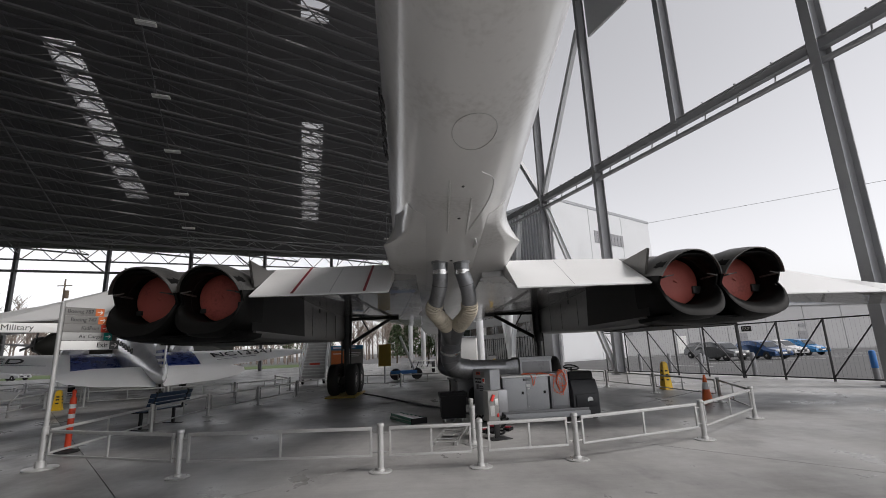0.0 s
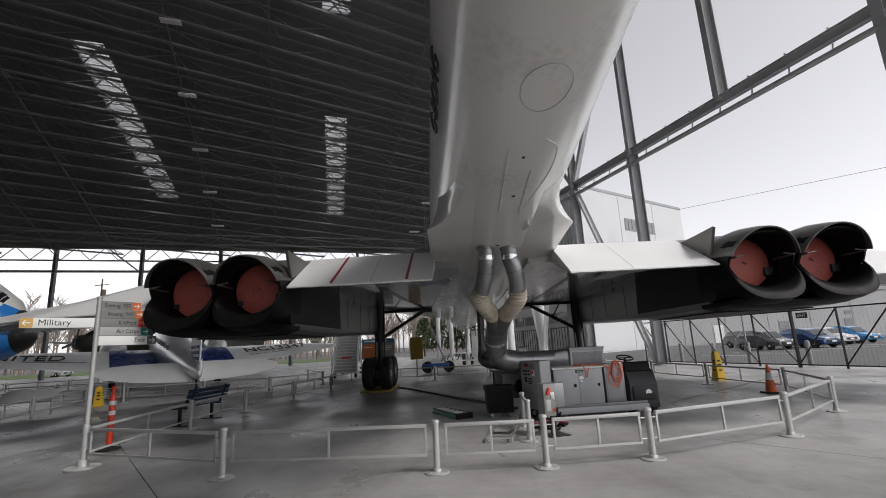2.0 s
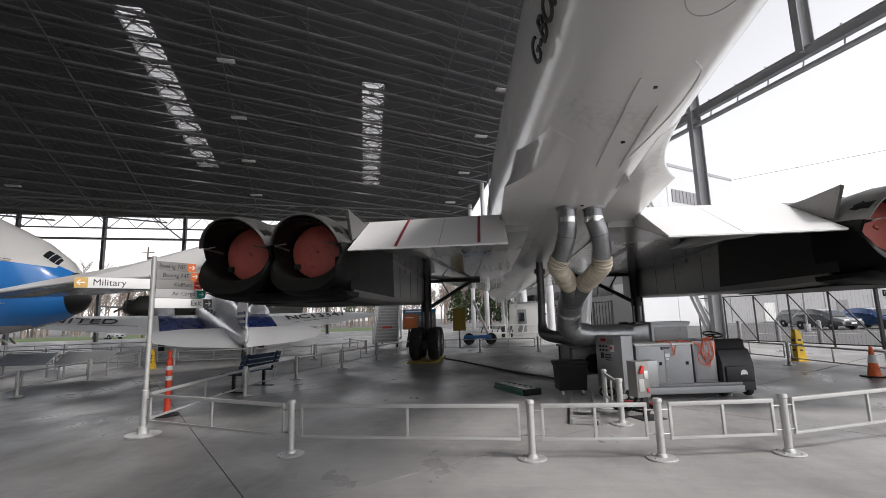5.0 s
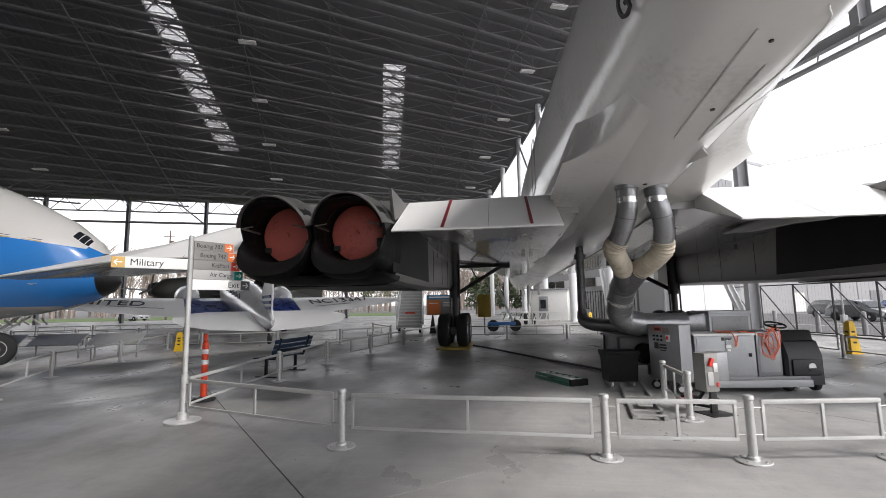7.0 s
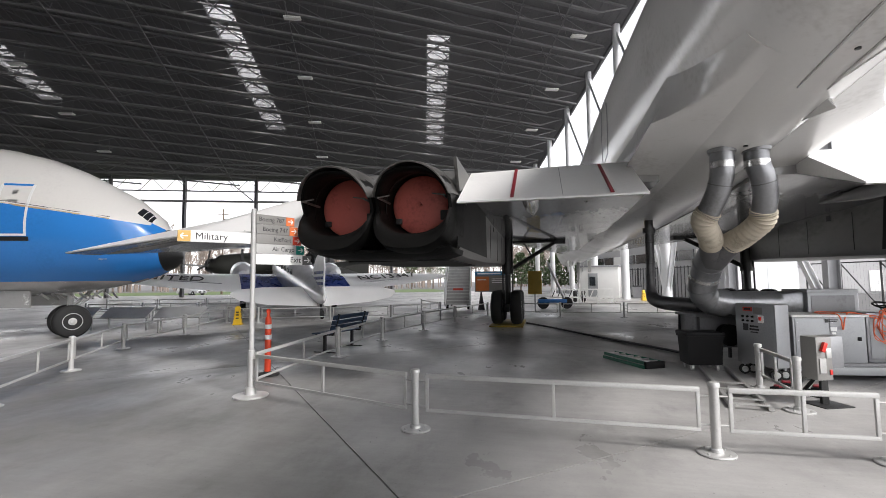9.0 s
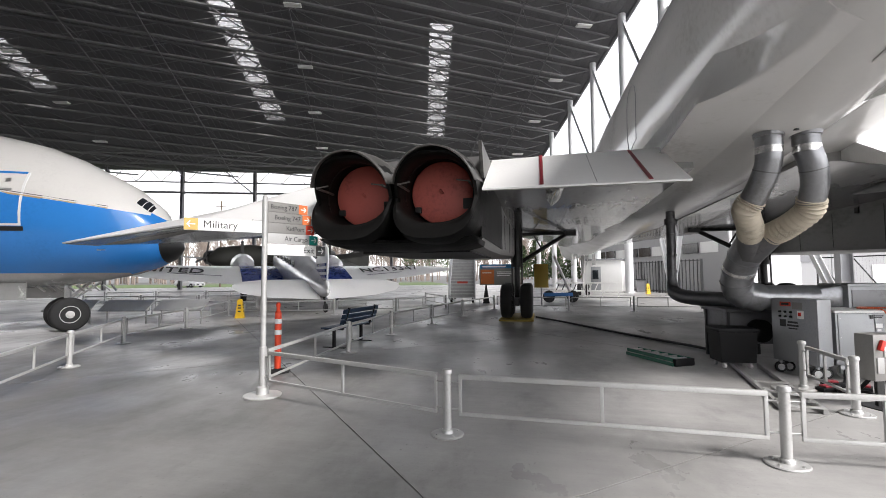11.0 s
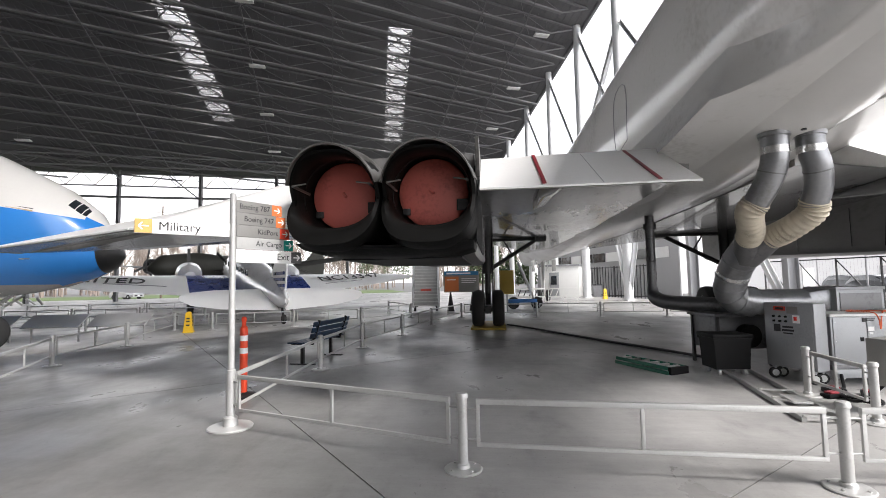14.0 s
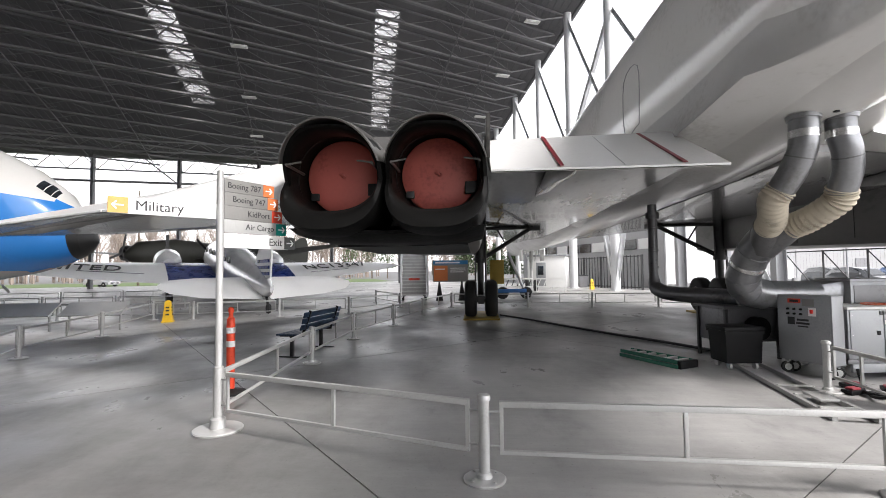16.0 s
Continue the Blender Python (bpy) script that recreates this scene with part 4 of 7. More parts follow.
for a in range(4):
    bm = bmesh.new()
    lathe(bm, ((0.012, 0), (0.012, 0.012), (0.001, 0.014)), pose(0.12 * math.cos(a * 1.571 + 0.7), 0.12 * math.sin(a * 1.571 + 0.7), 0.02), 8)
    part("bolt", bm, ALU, post)
first_post = True


def put_post(x, y):
    global first_post
    m = pose(x, y, 0)
    if first_post:
        post.matrix_world = m
        first_post = False
        return post
    return copy_thing(post, m)


def panel_between(a, b, group, gap=0.12):
    """One rail panel: top and bottom bars, end bars and a middle bar, with clips on the posts."""
    a, b = Vector((*a, 0)), Vector((*b, 0))
    L = (b - a).length
    d = (b - a).normalized()
    ang = math.degrees(math.atan2(d.y, d.x))
    pn = thing("crowd_barrier", "silver painted low steel crowd barrier clipped between posts", "barrier", group, pose(a.x, a.y, 0, 0, 0, ang))
    bm = bmesh.new()
    box(bm, gap, -0.02, 0.555, L - gap, 0.02, 0.60, None, 0.004)
    part("top_rail", bm, RAIL, pn)
    bm = bmesh.new()
    box(bm, gap, -0.015, 0.20, L - gap, 0.015, 0.23, None, 0.003)
    part("bottom_rail", bm, RAIL, pn)
    for x in (gap, L / 2, L - gap - 0.03):
        bm = bmesh.new()
        box(bm, x, -0.014, 0.23, x + 0.03, 0.014, 0.555, None, 0.003)
        part("upright", bm, RAIL, pn)
    for x0, x1 in ((0.04, gap), (L - gap, L - 0.04)):
        for z in (0.26, 0.52):
            bm = bmesh.new()
            bar(bm, (x0, 0, z), (x1, 0, z), 0.009, 6)
            part("clip", bm, RAILDARK, pn)
    return pn


def barrier_run(pts, group, skip_first=False, skip_last=False):
    for i, p in enumerate(pts):
        if not (i == 0 and skip_first) and not (i == len(pts) - 1 and skip_last):
            put_post(*p)
    for a, b in zip(pts, pts[1:]):
        panel_between(a, b, group)


SIGNPOS = (-6.66, 8.66)
barrier_run([SIGNPOS, (-3.95, 7.67), (-1.05, 7.49), (0.36, 7.5), (1.79, 7.68), (4.25, 8.65), (6.40, 10.5), (7.35, 13.2), (7.0, 16.2), (6.5, 19.1), (5.6, 21.7), (3.4, 23.5), (0.75, 23.5), (-1.87, 23.5), (-5.1, 24.0)], "barrier round the airliner", True)
barrier_run([SIGNPOS, (-6.92, 12.05), (-6.94, 14.88), (-6.45, 17.5), (-5.95, 20.4), (-5.1, 24.0)], "barrier round the airliner", True, True)
barrier_run([(-7.9, 6.0), (-9.75, 7.5), (-11.24, 9.79), (-12.86, 12.39), (-13.7, 15.34)], "barrier beside the blue jet", True)
barrier_run([(-13.7, 15.34), (-15.3, 19.4), (-13.9, 19.5), (-11.2, 20.4), (-8.9, 21.4), (-7.4, 24.3), (-9.2, 27.5)], "barrier round the small airliner", True)
barrier_run([(-15.3, 19.4), (-18.5, 19.0), (-21.5, 18.6)], "barrier beside the blue jet", True)
barrier_run([(-17.5, 24.5), (-20.5, 24.0), (-23.5, 23.4), (-26.5, 22.8)], "barrier round the small airliner")
barrier_run([(-22.0, 31.0), (-25.0, 30.0), (-28.0, 29.0), (-31.0, 28.0)], "barrier in the hall beyond")
barrier_run([(0.40, 9.15), (0.47, 10.35)], "spare barrier by the air units")

# ---- wayfinding sign ----
sign = thing("wayfinding_sign", "silver pole with stacked directional sign blades", "sign", "", pose(*SIGNPOS, 0))
bm = bmesh.new()
lathe(bm, ((0.048, 0.02), (0.048, 0.645), (0.036, 0.655), (0.036, 2.68), (0.025, 2.69), (0.001, 2.692)), None, 20)
part("pole", bm, RAIL, sign)
bm = bmesh.new()
lathe(bm, ((0.24, 0.0), (0.245, 0.015), (0.235, 0.025), (0.08, 0.03), (0.075, 0.12), (0.052, 0.14)), None, 32)
part("base_plate", bm, RAIL, sign)


def blade(body, z, length, h, ang, board, ink, chip, arrow_left, text_h, chip_at_end=True):
    """A sign blade that leaves the pole along ang, with its lettering facing the walk."""
    m = pose(0, 0, z, 0, 0, ang)
    bm = bmesh.new()
    x0, x1 = (-0.04 - length, -0.04) if arrow_left else (0.04, 0.04 + length)
    box(bm, x0, -0.012, -h / 2, x1, 0.012, h / 2, m, 0.003)
    b = part("blade", bm, board, sign)
    cx = x0 + h / 2 if arrow_left else x1 - h / 2 + 0.1
    bm = bmesh.new()
    box(bm, cx - h / 2, -0.016, -h / 2 + 0.004, cx + h / 2, 0.016, h / 2 - 0.004, m)
    c = part("arrow_tile", bm, chip, b)
    bm = bmesh.new()
    s = -1 if arrow_left else 1
    r = h * 0.3
    beam(bm, m @ Vector((cx - s * r, -0.018, 0)), m @ Vector((cx + s * r, -0.018, 0)), 0.004, h * 0.09)
    for k in (-1, 1):
        beam(bm, m @ Vector((cx + s * r, -0.018, 0)), m @ Vector((cx + s * r * 0.2, -0.018, k * r * 0.8)), 0.004, h * 0.09)
    part("arrow", bm, INKWHITE, b)
    tm = m @ pose(x0 + h * 1.35 if arrow_left else cx - h / 2 - 0.03, -0.0135, 0, 90, 0, 0)
    t = text_part("lettering", body, text_h, tm, ink, b, 0.001, "LEFT" if arrow_left else "RIGHT")
    return b


blade("Military", 2.25, 0.92, 0.155, 46, SIGNWHITE, INK, SIGNTAN, True, 0.135)
blade("Boeing 787", 2.545, 0.52, 0.142, 63, SIGNGREY, INK, SIGNORANGE, False, 0.092)
blade("Boeing 747", 2.400, 0.58, 0.142, 63, SIGNGREY, INK, SIGNORANGE, False, 0.092)
blade("KidPort", 2.255, 0.64, 0.142, 63, SIGNGREY, INK, SIGNRED, False, 0.092)
blade("Air Cargo", 2.110, 0.70, 0.142, 63, SIGNPALE, INK, SIGNTEAL, False, 0.092)
blade("Exit", 1.955, 0.82, 0.155, 62, SIGNWHITE, INK, SIGNDARK, False, 0.12)

# ---- delineator, cones ----
d = thing("delineator_post", "orange-red plastic delineator tube with white bands on a black base", "delineator", "", pose(-7.3, 10.05, 0))
bm = bmesh.new()
lathe(bm, ((0.052, 0.05), (0.055, 0.9), (0.05, 0.99), (0.03, 1.02), (0.028, 1.07), (0.036, 1.09), (0.036, 1.13), (0.02, 1.15), (0.001, 1.152)), None, 20)
part("tube", bm, ORANGERED, d)
for z in (0.62, 0.80):
    bm = bmesh.new()
    lathe(bm, ((0.0535, z), (0.0565, z + 0.003), (0.0575, z + 0.077), (0.0555, z + 0.08)), None, 20)
    part("band", bm, WHITETAPE, d)
bm = bmesh.new()
lathe(bm, ((0.20, 0.0), (0.205, 0.02), (0.19, 0.035), (0.09, 0.05), (0.06, 0.07)), None, 8)
part("base", bm, RUBBER, d)


def floor_cone(x, y, h, ang, g):
    c = thing("caution_cone", "tall yellow plastic four-sided caution cone on concrete", "caution cone", g, pose(x, y, 0, 0, 0, ang))
    bm = bmesh.new()
    sq = lambda r, z: [Vector((r * i, r * j, z)) for i, j in ((-1, -1), (1, -1), (1, 1), (-1, 1))]
    loft(bm, [sq(0.17, 0.0), sq(0.17, 0.03), sq(0.145, 0.05), sq(0.085, h * 0.92), sq(0.07, h * 0.96), sq(0.035, h)])
    body = part("body", bm, YELLOW, c, "", 20)
    for k in range(4):
        bm = bmesh.new()
        for z0 in (0.32, 0.5, 0.64):
            r0 = 0.145 - 0.06 * (z0 * h - 0.05) / (h * 0.87) + 0.001
            box(bm, -0.05, -r0 - 0.003, z0 * h, 0.05, -r0 + 0.012, z0 * h + 0.05, pose(0, 0, 0, 0, 0, 90 * k))
        part("lettering_bar", bm, INK, body)
    return c


floor_cone(-14.3, 18.75, 0.72, 25, "yellow caution cones")
floor_cone(7.95, 17.3, 0.95, 10, "yellow caution cones")
floor_cone(4.9, 40.5, 0.8, 10, "yellow caution cones")
tc = thing("traffic_cone", "orange traffic cone with white collar beside barrier", "traffic cone", "", pose(7.2, 13.55, 0))
bm = bmesh.new()
lathe(bm, ((0.15, 0.03), (0.13, 0.05), (0.03, 0.68), (0.028, 0.70), (0.001, 0.701)), None, 24)
part("cone", bm, CONEORANGE, tc)
bm = bmesh.new()
lathe(bm, ((0.092, 0.32), (0.094, 0.325), (0.062, 0.50), (0.058, 0.505)), None, 24)
part("collar", bm, WHITETAPE, tc)
bm = bmesh.new()
box(bm, -0.19, -0.19, 0, 0.19, 0.19, 0.035, None, 0.01)
part("base", bm, BLACKPLASTIC, tc)

# ---- bench ----
bn = thing("bench", "navy coated slatted metal bench with black legs on concrete", "bench", "", pose(-7.45, 13.2, 0, 0, 0, -97))
for i in range(4):
    bm = bmesh.new()
    box(bm, -0.8, -0.20 + i * 0.115, 0.43, 0.8, -0.10 + i * 0.115, 0.46, None, 0.008)
    part("seat_slat", bm, BLUEBENCH, bn)
for i in range(3):
    bm = bmesh.new()
    box(bm, -0.8, -0.012, 0.0, 0.8, 0.012, 0.1, pose(0, 0.29 + 0.035 * i, 0.53 + 0.115 * i, -15, 0, 0), 0.006)
    part("back_slat", bm, BLUEBENCH, bn)
for x in (-0.6, 0.6):
    bm = bmesh.new()
    beam(bm, (x, 0.02, 0.015), (x, 0.02, 0.43), 0.06, 0.06)
    beam(bm, (x, -0.22, 0.41), (x, 0.26, 0.41), 0.05, 0.04)
    beam(bm, (x, 0.24, 0.42), (x, 0.40, 0.88), 0.05, 0.03)
    box(bm, x - 0.04, -0.25, 0.0, x + 0.04, 0.3, 0.02, None, 0.006)
    part("leg", bm, BLACK, bn)

# ---- air-conditioning ducts up to the airliner ----
duct = thing("air_duct", "galvanised twin ducts with cream flexible hoses and a large elbow", "air duct")
WYE = Vector((0.17, 10.93, 1.98))
for pts, mouth in (([(-0.07, 9.76, 3.48), (-0.07, 9.77, 3.2), (-0.08, 9.80, 2.98), (-0.13, 9.92, 2.74), (-0.20, 10.08, 2.52)], Vector((0.06, 10.74, 2.15))),
                   ([(0.37, 9.80, 3.48), (0.38, 9.80, 3.2), (0.44, 9.81, 2.98), (0.50, 9.90, 2.74), (0.51, 10.04, 2.50)], Vector((0.30, 10.68, 2.14)))):
    bm = bmesh.new()
    P = curve_pts(pts, 4)
    sweep(bm, P, [0.155] * len(P), 28)
    pipe = part("pipe", bm, GALV, duct, "galvanised round duct", 40)
    bm = bmesh.new()
    z = hull_bottom(P[0].y, P[0].x)
    bar(bm, (P[0].x, P[0].y, z + 0.03), (P[0].x, P[0].y, z - 0.02), 0.185, 28, 0.175)
    part("collar", bm, GALV, pipe)
    bm = bmesh.new()
    bar(bm, P[4] + Vector((0, 0, 0.02)), P[4] - Vector((0, 0, 0.07)), 0.159, 28)
    part("tape", bm, TAPE, pipe, "bright crinkled silver tape")
    bm = bmesh.new()
    dd = (P[9] - P[8]).normalized()
    bar(bm, P[9] - dd * 0.008, P[9] + dd * 0.008, 0.16, 28)
    part("seam", bm, GALVDARK, pipe)
    end, dirn = P[-1], (P[-1] - P[-2]).normalized()
    F = curve_pts([end - dirn * 0.07, end + dirn * 0.10, end.lerp(mouth, 0.55) + Vector((0, 0, -0.07)), mouth], 20)
    bm = bmesh.new()
    sweep(bm, F, [0.160 + (0.012 if i % 4 < 2 else -0.006) + 0.004 * math.sin(i * 1.7) for i in range(len(F))], 24)
    part("flex_hose", bm, CANVAS, duct, "wrinkled cream flexible hose", 60)
    bm = bmesh.new()
    bar(bm, mouth + (mouth - WYE) * 0.12, WYE + Vector((0, 0.1, -0.08)), 0.175, 24, 0.2)
    part("wye_branch", bm, GALVDARK, duct)
bm = bmesh.new()
E1 = curve_pts([(0.17, 10.95, 2.02), (0.15, 11.22, 1.84), (0.14, 11.44, 1.6), (0.16, 11.58, 1.38), (0.29, 11.66, 1.23), (0.55, 11.72, 1.17)], 3)
sweep(bm, E1, 0.235, 28)
elbow = part("elbow", bm, GALV, duct, "segmented galvanised elbow", 25)
for i in (3, 6, 8, 10, 12):
    bm = bmesh.new()
    dd = (E1[i + 1] - E1[i]).normalized()
    bar(bm, E1[i] - dd * 0.012, E1[i] + dd * 0.012, 0.243, 28)
    part("seam", bm, GALV, elbow)
bm = bmesh.new()
dd = (E1[6] - E1[5]).normalized()
bar(bm, E1[5], E1[5] + dd * 0.06, 0.24, 28)
part("tape", bm, TAPE, elbow)
bm = bmesh.new()
H = [Vector((0.50, 11.71, 1.175)).lerp(Vector((1.42, 11.9, 1.17)), k / 20) for k in range(21)]
sweep(bm, H, [0.206 if k % 4 == 0 else 0.2 for k in range(21)], 28)
part("horizontal_duct", bm, GALV, duct, "ribbed horizontal duct", 25)
bm = bmesh.new()
m = pose(1.42, 11.9, 1.17, 0, 0, 11)
rings = [[m @ Vector((0.0, 0.2 * math.cos(a), 0.2 * math.sin(a))) for a in [k * math.tau / 16 for k in range(16)]],
         [m @ Vector((0.32, max(-0.26, min(0.26, 0.4 * math.cos(a))), max(-0.2, min(0.2, 0.4 * math.sin(a))))) for a in [k * math.tau / 16 for k in range(16)]]]
loft(bm, rings)
part("transition", bm, GALV, duct, "", 20)
thin = thing("drop_duct", "dull slim metal drop duct under the airliner", "air duct")
bm = bmesh.new()
T1 = curve_pts([(0.0, 14.76, 3.04), (0.0, 14.76, 2.2), (-0.02, 14.72, 1.45), (0.0, 14.62, 1.16), (0.14, 14.2, 1.06), (0.45, 13.4, 1.05), (0.75, 12.7, 1.05)], 4)
sweep(bm, T1, [0.10] * 9 + [0.12, 0.13, 0.14] + [0.155] * (len(T1) - 12), 20)
part("pipe", bm, GALVDARK, thin)
for z0, z1, r in ((2.72, 2.86, 0.145), (2.50, 2.54, 0.115), (2.0, 2.03, 0.112), (1.62, 1.65, 0.112)):
    bm = bmesh.new()
    bar(bm, (0.0, 14.76, z0), (0.0, 14.75, z1), r, 18)
    part("clamp", bm, GALVDARK, thin)

# ---- air-conditioning units on a low trailer ----
TRM = pose(1.24, 10.97, 0, 0, 0, 6)
tr = thing("equipment_trailer", "low grey steel equipment trailer with caster wheels", "trailer", "", TRM)
bm = bmesh.new()
box(bm, 0.0, 0.05, 0.20, 1.95, 1.25, 0.275, None, 0.01)
part("deck", bm, GALVDARK, tr)
bm = bmesh.new()
box(bm, 0.02, 0.0, 0.10, 1.95, 0.045, 0.22, None, 0.006)
part("side_rail", bm, UNITGREY, tr)
for x, y in ((0.2, 0.2), (1.75, 0.2), (0.2, 1.05), (1.75, 1.05)):
    bm = bmesh.new()
    lathe(bm, ((0.03, -0.03), (0.085, -0.03), (0.09, -0.015), (0.09, 0.015), (0.085, 0.03), (0.03, 0.03)), pose(x, y, 0.09, 0, 90, 25), 18)
    bar(bm, (x, y, 0.1), (x, y, 0.2), 0.02, 8)
    part("caster", bm, GEARWHITE, tr)
ac = thing("air_conditioning_unit", "grey sheet-metal air unit with pale lid on a trailer", "air conditioner", "", TRM)
bm = bmesh.new()
box(bm, 0.0, 0.03, 0.28, 1.04, 0.85, 0.985, None, 0.01)
part("cabinet", bm, UNITGREY, ac)
bm = bmesh.new()
box(bm, -0.03, -0.01, 0.985, 1.07, 0.88, 1.02, None, 0.006)
part("lid", bm, UNITLID, ac)
for x0, x1 in ((0.03, 0.51), (0.53, 1.01)):
    bm = bmesh.new()
    box(bm, x0, 0.018, 0.31, x1, 0.029, 0.96, None, 0.004)
    dr = part("panel", bm, UNITGREY, ac)
    for z in (0.36, 0.62, 0.9):
        bm = bmesh.new()
        lathe(bm, ((0.008, 0), (0.006, 0.005), (0.001, 0.006)), pose(x0 + 0.03, 0.018, z, 90, 0, 0), 8)
        part("screw", bm, ALU, dr)
    bm = bmesh.new()
    box(bm, x1 - 0.10, 0.006, 0.62, x1 - 0.05, 0.017, 0.68, None, 0.004)
    part("latch", bm, BLACKPLASTIC, dr)
bm = bmesh.new()
box(bm, 0.46, 0.008, 0.90, 0.50, 0.016, 0.955)
box(bm, 0.51, 0.008, 0.935, 0.64, 0.016, 0.95)
box(bm, 0.51, 0.008, 0.91, 0.62, 0.016, 0.925)
part("maker_plate", bm, BLACK, ac)
for x0, z0, x1, z1 in ((0.53, 0.77, 0.62, 0.83), (0.55, 0.72, 0.60, 0.75)):
    bm = bmesh.new()
    box(bm, x0, 0.008, z0, x1, 0.016, z1)
    part("label_plate", bm, INKWHITE, ac)
bm = bmesh.new()
lathe(bm, ((0.15, 0.0), (0.15, 0.05), (0.135, 0.05), (0.135, 0.01), (0.001, 0.01)), pose(0.0, 0.42, 0.58, 0, -90, 0), 24)
part("duct_port", bm, BLACKPLASTIC, ac, "black round side port")
fu = thing("fan_plenum", "grey sheet-metal fan plenum standing behind air unit", "plenum", "", pose(1.72, 11.88, 0, 0, 0, 8))
bm = bmesh.new()
box(bm, 0.0, -0.28, 0.28, 0.78, 0.34, 1.38, None, 0.012)
part("cabinet", bm, UNITGREY, fu)
bm = bmesh.new()
box(bm, -0.015, -0.295, 1.35, 0.795, 0.355, 1.40, None, 0.006)
part("rim", bm, UNITGREY, fu)
bm = bmesh.new()
box(bm, 0.05, -0.292, 0.95, 0.73, -0.281, 1.3, None, 0.003)
part("panel", bm, GALVDARK, fu)

cb = thing("control_cabinet", "grey metal control cabinet on casters with switches and a readout", "control cabinet", "", pose(0.95, 10.88, 0, 0, 0, 24.8))
bm = bmesh.new()
box(bm, 0.0, 0.0, 0.20, 0.26, 0.74, 1.18, None, 0.012)
part("cabinet", bm, UNITGREY, cb)
bm = bmesh.new()
box(bm, -0.006, 0.03, 0.24, -0.001, 0.71, 1.14, None, 0.002)
part("door", bm, UNITGREY, cb)
bm = bmesh.new()
box(bm, -0.011, 0.40, 1.06, -0.007, 0.58, 1.125)
ro = part("readout", bm, SIGNRED, cb)
bm = bmesh.new()
box(bm, -0.014, 0.43, 1.075, -0.0115, 0.55, 1.11)
part("digits", bm, BLACK, ro)
bm = bmesh.new()
box(bm, -0.011, 0.22, 1.02, -0.007, 0.38, 1.125)
part("meter", bm, SIGNGREY, cb)
for i in range(3):
    for z in (0.97, 0.90):
        bm = bmesh.new()
        lathe(bm, ((0.018, 0), (0.015, 0.025), (0.001, 0.026)), pose(-0.007, 0.40 + i * 0.09, z, 0, -90, 0), 12)
        part("knob", bm, BLACKPLASTIC, cb)
bm = bmesh.new()
box(bm, -0.012, 0.20, 0.88, -0.007, 0.30, 1.0)
sp = part("switch_plate", bm, INKWHITE, cb)
bm = bmesh.new()
box(bm, -0.04, 0.235, 0.92, -0.0125, 0.265, 0.975, None, 0.004)
part("switch", bm, REDPLASTIC, sp)
for y, z, w, h in ((0.54, 0.74, 0.10, 0.11), (0.38, 0.80, 0.16, 0.03), (0.38, 0.75, 0.18, 0.03), (0.38, 0.71, 0.14, 0.02)):
    bm = bmesh.new()
    box(bm, -0.01, y - w / 2, z, -0.007, y + w / 2, z + h)
    part("lettering_bar", bm, INK, cb)
for x, y in ((0.05, 0.08), (0.21, 0.08), (0.05, 0.66), (0.21, 0.66)):
    bm = bmesh.new()
    lathe(bm, ((0.03, -0.025), (0.08, -0.025), (0.085, -0.012), (0.085, 0.012), (0.08, 0.025), (0.03, 0.025)), pose(x, y, 0.085, 0, 90, 60), 18)
    ca = part("caster", bm, RUBBER, cb)
    bm = bmesh.new()
    lathe(bm, ((0.001, -0.028), (0.05, -0.027), (0.05, 0.027), (0.001, 0.028)), pose(x, y, 0.085, 0, 90, 60), 14)
    part("hub", bm, GEARWHITE, ca)
    bm = bmesh.new()
    bar(bm, (x, y, 0.15), (x, y, 0.2), 0.03, 8)
    part("swivel", bm, UNITGREY, ca)

bl = thing("blower", "dull dark metal blower on a legged frame behind the cabinets", "blower", "", pose(0.28, 12.35, 0, 0, 0, 10))
bm = bmesh.new()
box(bm, 0.0, 0.0, 0.30, 1.0, 0.75, 0.88, None, 0.03)
part("housing", bm, GALVDARK, bl)
bm = bmesh.new()
box(bm, -0.06, -0.05, 0.88, 1.05, 0.8, 0.93, None, 0.008)
part("top_plate", bm, GALVDARK, bl)
for x, y in ((0.0, 0.0), (0.97, 0.0), (0.0, 0.72), (0.97, 0.72)):
    bm = bmesh.new()
    beam(bm, (x, y, 0), (x, y, 0.88), 0.05, 0.05)
    part("leg", bm, GEARDARK, bl)
bm = bmesh.new()
bar(bm, (0.5, -0.02, 0.55), (0.5, -0.16, 0.55), 0.2, 20)
part("motor", bm, BLACKPLASTIC, bl)

bin_ = thing("storage_bin", "black plastic wheeled storage bin with lid on concrete", "bin", "", pose(0.15, 11.85, 0, 0, 0, 4))
bm = bmesh.new()
sq = lambda a, b, z: [Vector((i * a, j * b, z)) for i, j in ((-1, -1), (1, -1), (1, 1), (-1, 1))]
loft(bm, [sq(0.27, 0.22, 0.1), sq(0.29, 0.24, 0.56), sq(0.31, 0.26, 0.56), sq(0.31, 0.26, 0.60)])
part("tub", bm, BLACKPLASTIC, bin_, "", 20)
bm = bmesh.new()
box(bm, -0.32, -0.27, 0.60, 0.32, 0.27, 0.665, None, 0.015)
part("lid", bm, BLACKPLASTIC, bin_)
